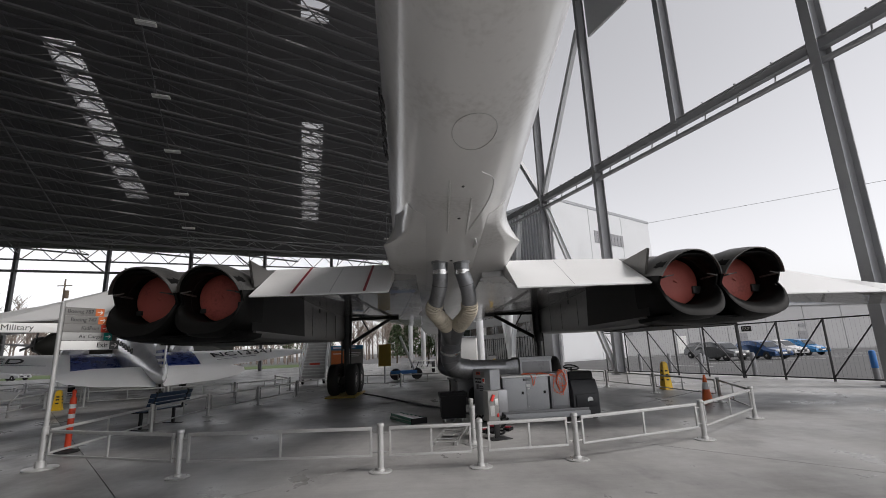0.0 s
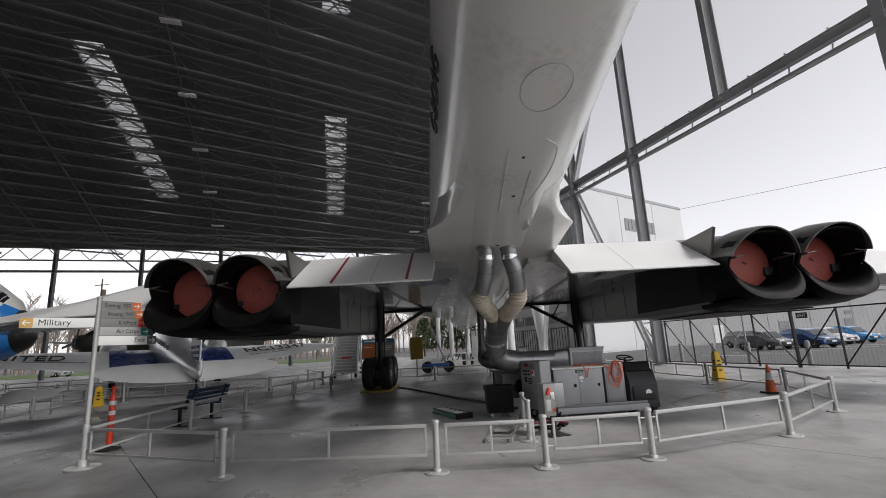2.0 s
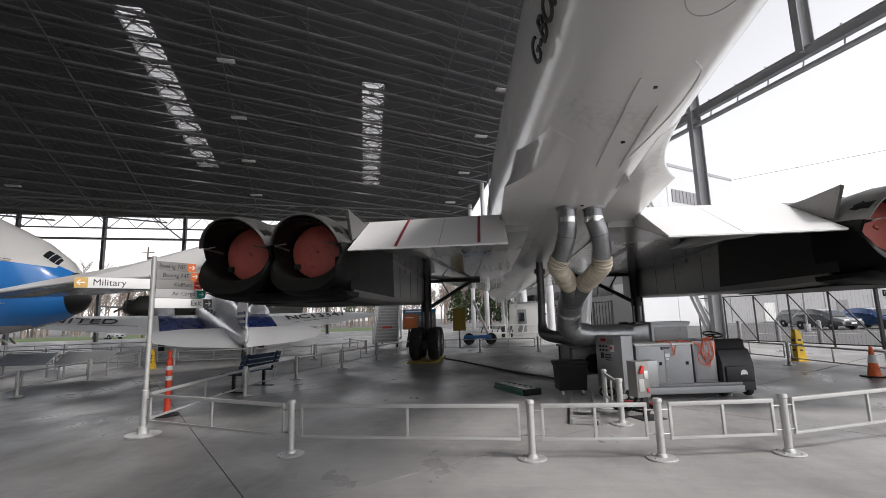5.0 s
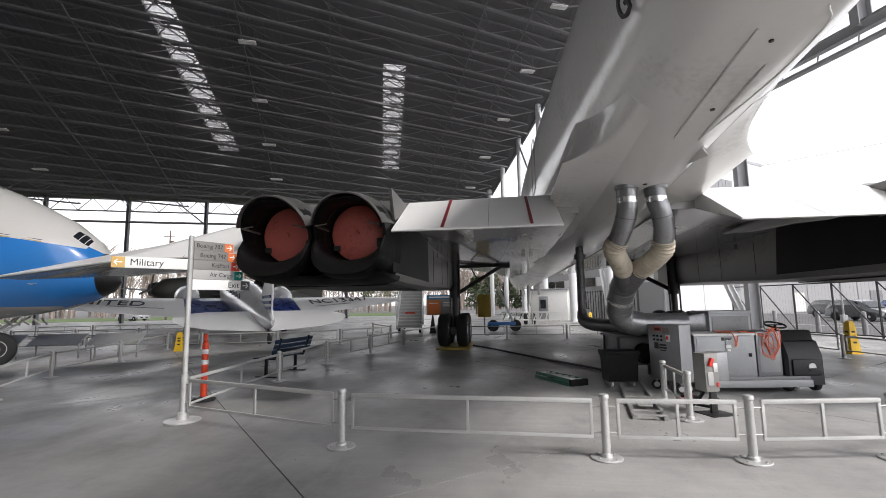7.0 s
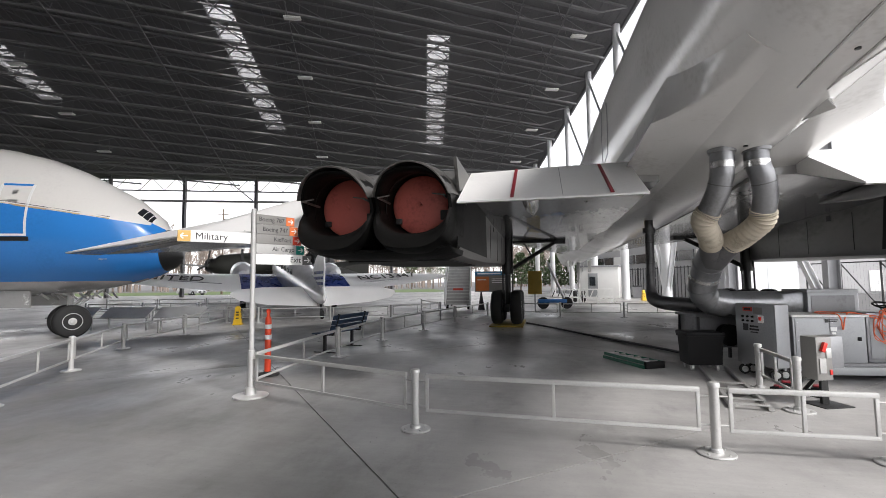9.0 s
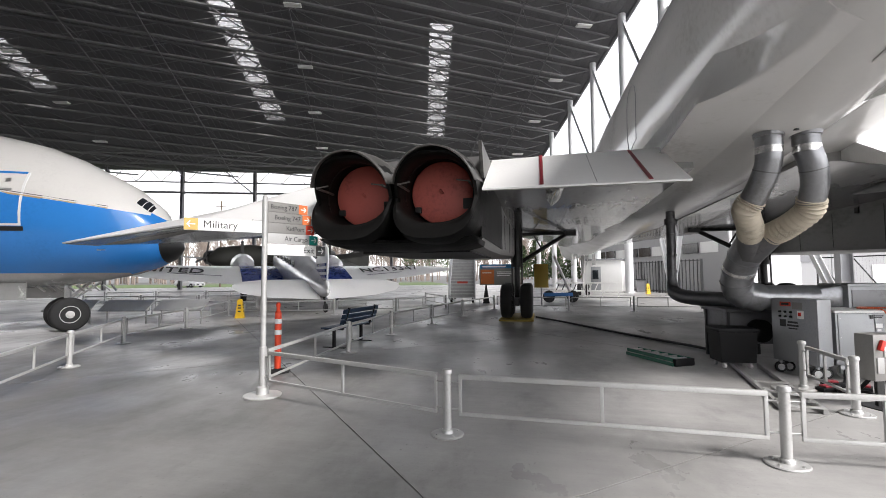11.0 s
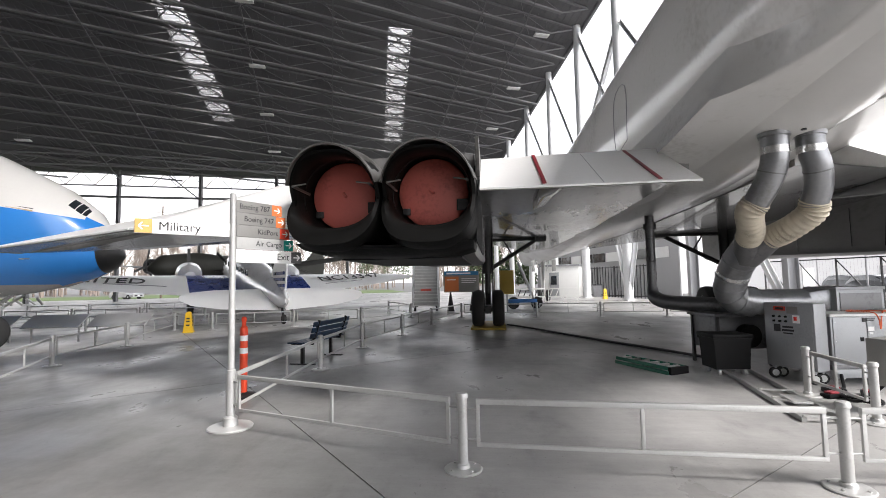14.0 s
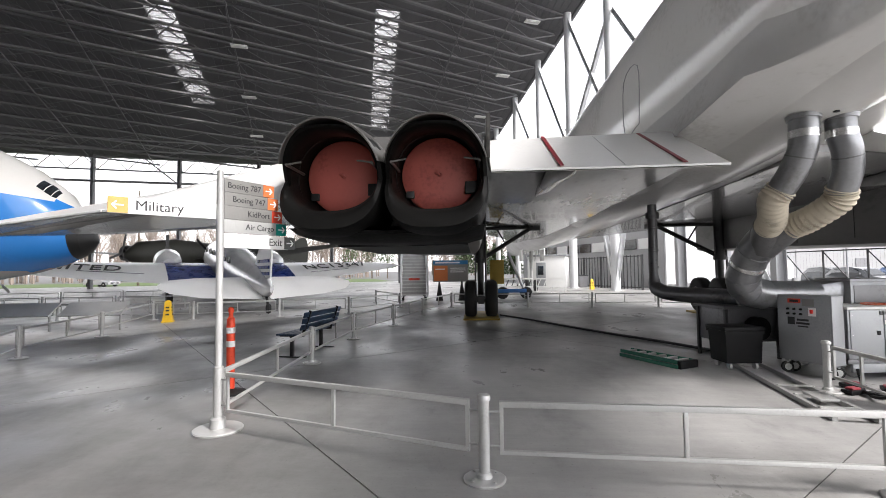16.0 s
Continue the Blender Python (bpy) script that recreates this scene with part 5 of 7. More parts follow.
for x, y in ((-0.2, -0.16), (0.2, -0.16), (-0.2, 0.16), (0.2, 0.16)):
    bm = bmesh.new()
    lathe(bm, ((0.02, -0.02), (0.05, -0.02), (0.05, 0.02), (0.02, 0.02)), pose(x, y, 0.05, 0, 90, 0), 14)
    bar(bm, (x, y, 0.05), (x, y, 0.11), 0.015, 6)
    part("caster", bm, GEARWHITE, bin_)

sc = thing("floor_scrubber", "black and charcoal ride-on floor scrubber with steering wheel", "floor scrubber", "", pose(3.05, 11.85, 0, 0, 0, 8))
bm = bmesh.new()
prof = [(-0.62, 0.12), (-0.62, 0.62), (-0.52, 0.86), (-0.2, 0.98), (0.15, 0.92), (0.3, 0.6), (0.55, 0.55), (0.62, 0.3), (0.6, 0.12)]
rings = [[Vector((x, y * k, z * (0.5 + 0.5 * k) if z > 0.2 else z)) for y, z in prof] for x, k in ((-0.34, 0.9), (-0.30, 0.98), (0.30, 0.98), (0.34, 0.9))]
loft(bm, rings)
part("body", bm, CHARCOAL, sc, "", 35)
bm = bmesh.new()
box(bm, -0.30, -0.60, 0.58, 0.30, -0.1, 1.02, pose(0, 0.02, -0.03, -8, 0, 0), 0.07)
part("tank", bm, BLACKPLASTIC, sc)
bm = bmesh.new()
box(bm, -0.25, -0.64, 0.28, 0.25, -0.61, 0.56, None, 0.02)
part("rear_panel", bm, CHARCOAL, sc)
bm = bmesh.new()
lathe(bm, ((0.065, 0), (0.065, 0.006), (0.001, 0.007)), pose(0.08, -0.642, 0.43, 90, 0, 0), 16)
bd = part("badge", bm, INKWHITE, sc)
bm = bmesh.new()
box(bm, 0.03, -0.655, 0.365, 0.13, -0.645, 0.41)
part("badge_bar", bm, CHARCOAL, bd)
bm = bmesh.new()
ringp = [Vector((0.17 * math.cos(k * math.tau / 24), 0.05 + 0.17 * math.sin(k * math.tau / 24), 1.12 + 0.05 * math.sin(k * math.tau / 24))) for k in range(25)]
sweep(bm, ringp, 0.016, 8, False)
bar(bm, (0, 0.05, 0.9), (0, 0.05, 1.12), 0.022, 8)
bar(bm, (-0.16, 0.05, 1.12), (0.16, 0.05, 1.12), 0.012, 6)
part("steering_wheel", bm, BLACKPLASTIC, sc)
for x, y, r in ((-0.24, -0.45, 0.12), (0.24, -0.45, 0.12), (0.0, 0.45, 0.13)):
    bm = bmesh.new()
    lathe(bm, ((0.04, -0.05), (r - 0.01, -0.05), (r, -0.03), (r, 0.03), (r - 0.01, 0.05), (0.04, 0.05)), pose(x, y, r, 0, 90, 0), 20)
    w = part("wheel", bm, RUBBER, sc)
    bm = bmesh.new()
    lathe(bm, ((0.001, -0.055), (0.06, -0.053), (0.06, 0.053), (0.001, 0.055)), pose(x, y, r, 0, 90, 0), 16)
    part("hub", bm, GEARWHITE, w)

# orange extension cable heaped on the unit
cst = thing("cable_stand", "grey metal box behind an orange cable heap on a trailer", "box", "", TRM @ pose(1.12, 0.12, 0))
bm = bmesh.new()
box(bm, 0.0, 0.0, 0.277, 0.42, 0.5, 1.04, None, 0.012)
part("shell", bm, GALV, cst)
bm = bmesh.new()
box(bm, 0.04, -0.008, 0.34, 0.38, -0.001, 0.95, None, 0.003)
part("panel", bm, UNITGREY, cst)
rng = random.Random(5)
pts = []
for k in range(34):
    a = k * 1.32 + rng.random() * 0.6
    r = 0.10 + 0.12 * rng.random()
    pts.append((0.22 + 0.05 * math.sin(k * 0.31) + r * math.cos(a) * 0.75, -0.03 - 0.09 * rng.random(), 0.84 + 0.05 * math.cos(k * 0.23) + r * 1.25 * math.sin(a)))
bm = bmesh.new()
sweep(bm, curve_pts(pts, 6), 0.0065, 6)
solid("extension_cable", bm, ORANGECABLE, "tangled orange extension cable heaped beside air unit", "cable", "", TRM @ pose(1.12, 0.12, 0))
bm = bmesh.new()
sweep(bm, curve_pts([(1.2, 0.02, 1.0), (0.98, 0.2, 1.034), (0.75, 0.5, 1.034), (0.58, 0.42, 1.034), (0.5, 0.2, 1.034), (0.62, 0.02, 1.036), (0.66, -0.03, 0.95), (0.68, -0.03, 0.8), (0.8, 0.05, 1.036), (1.0, 0.1, 1.034), (1.25, 0.05, 0.95)], 6), 0.009, 6)
solid("power_cable", bm, ORANGECABLE, "orange power cable looped over a pale cabinet lid", "cable", "", TRM)

br = thing("breaker_stand", "grey electrical disconnect boxes with red lever on a black steel stand", "electrical box", "", pose(0.84, 9.5, 0, 0, 0, 20))
bm = bmesh.new()
box(bm, -0.17, -0.10, 0.33, 0.05, 0.12, 0.86, None, 0.012)
bx = part("box", bm, SIGNGREY, br, "scuffed grey switch box")
bm = bmesh.new()
box(bm, 0.07, -0.06, 0.46, 0.26, 0.14, 0.86, None, 0.012)
part("side_box", bm, GALV, br)
bm = bmesh.new()
box(bm, -0.025, -0.02, -0.06, 0.025, 0.02, 0.06, pose(-0.09, -0.125, 0.74, 0, 25, 0), 0.008)
part("lever", bm, REDPLASTIC, bx)
for x0, z0, x1, z1, mt in ((-0.04, 0.60, 0.03, 0.72, ALU), (-0.14, 0.42, -0.05, 0.60, SIGNPALE), (0.0, 0.40, 0.035, 0.46, REDPLASTIC)):
    bm = bmesh.new()
    box(bm, x0, -0.112, z0, x1, -0.101, z1, None, 0.003)
    part("switch_plate", bm, mt, bx)
bm = bmesh.new()
box(bm, 0.0, 0.02, 0.012, 0.10, 0.06, 0.80, None, 0.004)
part("post", bm, BLACK, br)
bm = bmesh.new()
box(bm, -0.14, -0.16, 0.0, 0.26, 0.2, 0.014, None, 0.004)
part("foot_plate", bm, BLACK, br)
bm = bmesh.new()
sweep(bm, curve_pts([(0.74, 9.45, 0.36), (0.70, 9.7, 0.12), (0.72, 9.95, 0.04), (0.86, 10.2, 0.03), (1.08, 10.1, 0.04), (0.98, 9.85, 0.03), (0.75, 10.05, 0.05), (0.9, 10.4, 0.03), (1.15, 10.7, 0.03), (1.3, 10.95, 0.15)], 6), 0.022, 8)
solid("black_cable", bm, BLACKPLASTIC, "thick black power cable coiled on concrete", "cable")
for x, y, a in ((0.70, 10.25, 20), (0.92, 10.55, -15), (1.2, 10.35, 60)):
    tl = thing("battery_tool", "small black and red tool lying on concrete", "tool", "tools by the cabinets", pose(x, y, 0, 0, 0, a))
    bm = bmesh.new()
    box(bm, -0.13, -0.07, 0.0, 0.13, 0.07, 0.06, None, 0.02)
    part("body", bm, BLACKPLASTIC, tl)
    bm = bmesh.new()
    box(bm, -0.08, -0.05, 0.06, 0.06, 0.05, 0.085, None, 0.01)
    part("cap", bm, STRIPE, tl)

# ---- ladders on the floor ----
ld = thing("step_ladder", "green fibreglass stepladder with aluminium rungs lying folded", "ladder", "", pose(-0.97, 12.33, 0, 0, 0, 119) @ Matrix.Diagonal((0.82, 0.85, 0.9, 1)))
for y in (-0.25, 0.25):
    for z in (0.0, 0.075):
        bm = bmesh.new()
        w = 0.25 - (0.04 if z else 0)
        beam(bm, (-0.8, math.copysign(w, y), 0.035 + z), (0.72, math.copysign(w * 0.72, y), 0.035 + z), 0.03, 0.065)
        part("side_rail", bm, GREENFIB, ld)
for i in range(6):
    bm = bmesh.new()
    x = -0.66 + i * 0.25
    k = 1 - 0.28 * (x + 0.92) / 1.84
    box(bm, x - 0.04, -0.21 * k, 0.095, x + 0.04, 0.21 * k, 0.135, None, 0.006)
    part("rung", bm, ALU, ld)
bm = bmesh.new()
box(bm, -0.86, -0.24, 0.0, -0.78, 0.24, 0.14, None, 0.015)
part("foot_end", bm, BLACKPLASTIC, ld)
fr = thing("floor_frame", "grey aluminium ladder frame lying flat on concrete", "frame", "", pose(0.12, 10.5, 0, 0, 0, 80))
for y in (-0.2, 0.2):
    bm = bmesh.new()
    beam(bm, (-1.4, y, 0.03), (1.5, y, 0.03), 0.05, 0.055)
    part("side_rail", bm, RAILDARK, fr)
for x in (-1.38, -1.1, -0.55, -0.1):
    bm = bmesh.new()
    beam(bm, (x, -0.2, 0.065), (x, 0.2, 0.065), 0.06, 0.015)
    part("rung", bm, RAIL, fr)
for x in (-0.75,):
    bm = bmesh.new()
    box(bm, x - 0.15, -0.1, 0.075, x + 0.25, 0.1, 0.10, None, 0.006)
    part("plate", bm, RAIL, fr)

# hose across the floor
bm = bmesh.new()
sweep(bm, curve_pts([(-3.2, 20.3, 0.03), (-2.4, 18.8, 0.035), (-1.6, 17.2, 0.03), (-0.8, 15.6, 0.03), (0.0, 14.1, 0.035), (0.64, 12.8, 0.03)], 6), 0.03, 8)
solid("floor_hose", bm, GEARDARK, "dark hose lying across the concrete floor", "hose")

# ---- blue and white jetliner nose ----
vj = thing("blue_jetliner", "blue and cream four-engine jetliner parked with its nose in the hall", "airplane", "", pose(-13.75, 15.25, 0, 0, 0, 15))
VH = ((0.0, 0.06, 2.42, 2.54), (0.25, 0.45, 2.12, 3.0), (0.7, 0.8, 1.88, 3.72), (1.4, 1.12, 1.66, 4.30), (2.2, 1.4, 1.5, 4.74), (3.0, 1.58, 1.4, 5.16), (4.0, 1.72, 1.3, 5.56), (5.2, 1.83, 1.24, 5.86),
      (7.0, 1.88, 1.2, 6.12), (9.0, 1.88, 1.2, 6.16), (20.0, 1.88, 1.2, 6.16), (34.0, 1.88, 1.2, 6.16))


def vj_at(s):
    for a, b in zip(VH, VH[1:]):
        if a[0] <= s <= b[0]:
            k = (s - a[0]) / (b[0] - a[0])
            return [a[i] + (b[i] - a[i]) * k for i in range(4)]


def cheat(s):
    return 4.05 - max(0.0, 5.0 - s) * 0.15


bm = bmesh.new()
rings = []
ss = sorted(set([v[0] for v in VH] + [0.12, 0.26, 0.45, 1.0, 1.8, 2.6, 3.5, 4.6, 6.0, 8.0, 12.0, 16.0, 26.0]))
NA = 14
for s in ss:
    _, w, z0, z1 = vj_at(s)
    c, h = (z0 + z1) / 2, (z1 - z0) / 2
    ring = []
    ch = min(max((cheat(s) - c) / h, -0.9), 0.96)
    bl = min(max((1.72 - c) / h, -0.97), ch - 0.1)
    a1, a0 = math.asin(ch), math.asin(bl)
    angs = [a0 + (a1 - a0) * k / NA for k in range(NA)] + [a1 + (math.pi - 2 * a1) * k / NA for k in range(NA)] + [math.pi - a1 + (a1 - a0) * k / NA for k in range(NA)] + [math.pi - a0 + (math.pi + 2 * a0) * k / NA for k in range(NA)]
    rings.append([Vector((-s, -w * math.cos(a), c + h * math.sin(a))) for a in angs])
loft(bm, rings)
me = mesh_of("fuselage", bm, JETBLUE, 60)
for mt in (JETCREAM, JETSILVER, BLACK):
    me.materials.append(mt)
for p in me.polygons:
    c = p.center
    s = -c.x
    p.material_index = 3 if s < 0.42 else (1 if c.z > cheat(s) else (2 if c.z < 1.74 and s > 1.2 else 0))
hull2 = new("fuselage", me)
hull2.parent = vj
hull2["label"] = "cream over blue fuselage with silver belly"
for off, mt in ((0.0, GOLD), (0.07, BLACK)):
    bm = bmesh.new()
    pts = []
    for i in range(30):
        s = 1.6 + i * 0.75
        _, w, z0, z1 = vj_at(s)
        c, h = (z0 + z1) / 2, (z1 - z0) / 2
        z = cheat(s) + off
        y = -w * math.sqrt(max(0.02, 1 - ((z - c) / h) ** 2)) - 0.003
        pts.append((s, y, z))
    for (s0, y0, za), (s1, y1, zb) in zip(pts, pts[1:]):
        hh = 0.028 if off == 0 else 0.008
        q = [bm.verts.new(p) for p in ((-s0, y0, za - hh), (-s1, y1, zb - hh), (-s1, y1, zb + hh), (-s0, y0, za + hh), (-s0, y0 + 0.03, za - hh), (-s1, y1 + 0.03, zb - hh), (-s1, y1 + 0.03, zb + hh), (-s0, y0 + 0.03, za + hh))]
        for f in ((0, 1, 2, 3), (7, 6, 5, 4), (0, 4, 5, 1), (2, 6, 7, 3)):
            bm.faces.new([q[i] for i in f])
    part("cheat_line", bm, mt, vj)


def vj_patch(s0, s1, za, zb, out, material, name, za2=None, zb2=None):
    """A slightly proud patch on the near flank of the fuselage."""
    bm = bmesh.new()
    rows = []
    for i in range(5):
        s = s0 + (s1 - s0) * i / 4
        _, w, z0, z1 = vj_at(s)
        c, h = (z0 + z1) / 2, (z1 - z0) / 2
        lo = za + ((za if za2 is None else za2) - za) * i / 4
        hi = zb + ((zb if zb2 is None else zb2) - zb) * i / 4
        col = []
        for j in range(5):
            z = lo + (hi - lo) * j / 4
            col.append(Vector((-s, -w * math.sqrt(max(0.01, 1 - ((z - c) / h) ** 2)) - out, z)))
        rows.append(col + [Vector((p.x, p.y + 0.05, p.z)) for p in col[::-1]])
    loft(bm, rows)
    return part(name, bm, material, vj)


vj_patch(0.70, 0.78, 3.50, 3.66, 0.012, DARKGLASS, "cockpit_window", 3.53, 3.74)
vj_patch(0.80, 0.93, 3.55, 3.77, 0.012, DARKGLASS, "cockpit_window", 3.65, 3.87)
vj_patch(0.95, 1.08, 3.67, 3.88, 0.012, DARKGLASS, "cockpit_window", 3.77, 3.97)
for s0, s1, za, zb, mt in ((3.5, 3.56, 3.0, 4.5, SIGNWHITE), (4.24, 4.30, 3.0, 4.5, SIGNWHITE), (3.56, 4.24, 4.46, 4.52, JETBLUE), (3.56, 4.24, 3.0, 3.06, SIGNWHITE), (3.45, 4.35, 2.86, 2.98, BLACK), (3.78, 4.02, 3.98, 4.03, ALU), (3.85, 3.96, 4.2, 4.32, ALU)):
    vj_patch(s0, s1, za, zb, 0.01, mt, "door_edge")
for s, z in ((1.6, 2.75), (1.7, 2.35)):
    bm = bmesh.new()
    y = -vj_at(s)[1]
    bar(bm, (-s, y + 0.05, z), (-s + 0.02, y - 0.1, z), 0.02, 6)
    bar(bm, (-s, y - 0.1, z), (-s + 0.22, y - 0.1, z), 0.014, 6)
    part("pitot_probe", bm, ALU, vj)
bm = bmesh.new()
beam(bm, (-6.4, 0, 6.0), (-6.55, 0, 6.5), 0.05, 0.25)
part("antenna", bm, SIGNWHITE, vj)
vg = new("nose_gear")
vg.parent = vj
vg.matrix_local = pose(-3.4, 0, 0, 0, 0, 45) @ pose(4.5, 0, 0)
bm = bmesh.new()
bar(bm, (-4.5, 0, 0.5), (-4.5, 0, 1.5), 0.09, 12)
bar(bm, (-4.5, 0, 1.3), (-5.6, 0, 1.6), 0.05, 8)
bar(bm, (-4.5, 0, 0.9), (-3.9, 0, 1.5), 0.05, 8)
bar(bm, (-4.5, -0.4, 0.5), (-4.5, 0.4, 0.5), 0.06, 10)
bar(bm, (-4.3, -0.15, 1.0), (-3.7, -0.15, 1.45), 0.03, 8)
part("leg", bm, GEARWHITE, vg)
for y in (-0.36, 0.36):
    bm = bmesh.new()
    m = pose(-4.5, y, 0.5, 90, 0, 0)
    lathe(bm, ((0.25, -0.14), (0.42, -0.17), (0.485, -0.12), (0.50, -0.05), (0.50, 0.05), (0.485, 0.12), (0.42, 0.17), (0.25, 0.14)), m, 32)
    ty = part("tyre", bm, RUBBER, vg, "", 50)
    bm = bmesh.new()
    lathe(bm, ((0.05, -0.17), (0.08, -0.15), (0.2, -0.11), (0.24, -0.145), (0.255, -0.14), (0.255, 0.14), (0.24, 0.145), (0.2, 0.11), (0.08, 0.15), (0.05, 0.17)), m, 24)
    part("rim", bm, GEARWHITE, ty)
for y in (-0.75, 0.75):
    bm = bmesh.new()
    loft(bm, [[Vector((x, y + t, z)) for t in (-0.02, 0.02) for z in ((1.45, 0.95) if t < 0 else (0.95, 1.45))] for x in (-6.3, -4.0)])
    part("gear_door", bm, JETSILVER, vj)
bm = bmesh.new()
for k in range(9):
    rr = random.Random(k)
    bar(bm, (-5.2 + 0.22 * k, -0.3 + 0.5 * rr.random(), 1.35), (-5.0 + 0.22 * k, -0.2 + 0.4 * rr.random(), 1.18), 0.035, 6)
part("gear_plumbing", bm, ALU, vg)

# ---- small twin-engine airliner, tail towards the walk ----
ta = thing("small_airliner", "polished metal propeller airliner with white and navy wings", "airplane", "", pose(-12.5, 21.97, 0, 0, 0, 39))
bm = bmesh.new()
loft(bm, [disc_ring(0, z, w, h, y, 24) for y, z, w, h in ((-1.0, 0.95, 0.05, 0.12), (-0.5, 1.0, 0.22, 0.34), (1.0, 1.25, 0.5, 0.66), (4.0, 1.65, 0.85, 1.0), (7.0, 2.1, 1.0, 1.15), (10.0, 2.45, 0.95, 1.1), (12.5, 2.6, 0.6, 0.7), (13.5, 2.7, 0.15, 0.2))])
part("fuselage", bm, ALUSKIN, ta, "polished aluminium fuselage", 60)
for sx in (-1, 1):
    for k in range(7):
        bm = bmesh.new()
        y, w = 3.2 + 0.85 * k, 0.74 + 0.035 * k
        box(bm, sx * w - 0.03, y, 2.05 + 0.12 * k, sx * w + 0.03, y + 0.5, 2.32 + 0.12 * k, None, 0.02)
        part("cabin_window", bm, DARKGLASS, ta)


def flying_surface(name, secs, material, label=""):
    """Lofts (x, leading y, z, trailing y, z, thickness) sections."""
    bm = bmesh.new()
    rings = []
    for x, ly, lz, ty, tz, th in secs:
        n = []
        for k, f in ((0.0, 0.0), (0.12, 0.8), (0.4, 1.0), (0.75, 0.55), (1.0, 0.05), (0.75, -0.35), (0.4, -0.6), (0.12, -0.5)):
            n.append(Vector((x, ly + (ty - ly) * k, lz + (tz - lz) * k + f * th / 2)))
        rings.append(n)
    loft(bm, rings)
    return part(name, bm, material, ta, label, 50)


for s in (-1, 1):
    flying_surface("inner_wing", [(s * 0.5, 8.9, 2.0, 4.9, 1.05, 0.7), (s * 2.95, 8.8, 2.05, 5.0, 1.12, 0.6)], NAVY, "navy blue inner wing")
    flying_surface("outer_wing", [(s * 2.97, 8.8, 2.05, 5.0, 1.12, 0.6), (s * 6.5, 8.5, 2.12, 5.9, 1.45, 0.42), (s * 9.4, 8.2, 2.12, 7.0, 1.8, 0.2), (s * 10.4, 7.8, 2.05, 7.4, 1.95, 0.06)], WINGTOP, "white outer wing")
    for x0, x1 in ((3.9, 6.4),):
        bm = bmesh.new()
        beam(bm, (s * x0, 5.9, 1.62), (s * x1, 6.6, 1.80), 0.03, 0.03)
        part("flap_seam", bm, LOUVRE, ta)
    flying_surface("tailplane", [(s * 0.15, 1.7, 1.42, -0.4, 0.55, 0.22), (s * 2.3, 1.35, 1.42, -0.45, 0.7, 0.18), (s * 3.3, 0.8, 1.35, -0.3, 0.88, 0.12), (s * 3.66, 0.2, 1.22, 0.0, 1.08, 0.04)], WINGTOP, "white tailplane")
    bm = bmesh.new()
    lathe(bm, ((0.3, -0.9), (0.62, -0.5), (0.68, 0.3), (0.6, 0.5), (0.4, 0.5), (0.3, 0.2)), pose(s * 2.7, 9.7, 2.25, -80, 0, 0), 24)
    cowl = part("engine_cowl", bm, ALUSKIN, ta, "polished engine cowl")
    bm = bmesh.new()
    for k in range(3):
        a = radians(90 + 120 * k)
        beam(bm, (s * 2.7, 10.3, 2.38), (s * 2.7 + 1.4 * math.cos(a), 10.3, 2.38 + 1.4 * math.sin(a)), 0.05, 0.16)
    part("propeller", bm, ENGBLACK, cowl)
    bm = bmesh.new()
    bar(bm, (s * 2.7, 8.6, 0.5), (s * 2.7, 8.7, 1.8), 0.08, 8)
    lathe(bm, ((0.2, -0.12), (0.45, -0.14), (0.5, 0), (0.45, 0.14), (0.2, 0.12)), pose(s * 2.7, 8.6, 0.5, 0, 90, 0), 24)
    part("main_wheel", bm, RUBBER, ta)
bm = bmesh.new()
loft(bm, [[Vector((-0.07, y0, z)), Vector((0.07, y0, z)), Vector((0.03, y1, z)), Vector((-0.03, y1, z))] for y0, y1, z in ((1.7, -0.9, 1.4), (1.2, -1.1, 2.2), (0.5, -1.0, 2.75), (0.1, -0.7, 2.9))])
fin = part("fin", bm, SIGNWHITE, ta, "white and navy fin")
bm = bmesh.new()
for z in (1.5, 1.75, 2.0):
    box(bm, -0.085, -0.85, z, 0.085, 0.9, z + 0.13)
part("fin_stripe", bm, NAVY, fin)
bm = bmesh.new()
lathe(bm, ((0.05, -0.06), (0.17, -0.07), (0.2, 0), (0.17, 0.07), (0.05, 0.06)), pose(0, -0.6, 0.2, 0, 90, 0), 18)
bar(bm, (0, -0.6, 0.2), (0, 0.0, 1.1), 0.05, 8)
part("tail_wheel", bm, RUBBER, ta)
text_part("registration", "NC13347", 1.0, pose(3.7, 6.6, 1.88) @ pose(0, 0, 0, 20, -3, 5), INK, ta, 0.01)
text_part("airline_name", "UNITED", 1.0, pose(-8.3, 7.05, 2.06) @ pose(0, 0, 0, 20, 3, -5), INK, ta, 0.01)

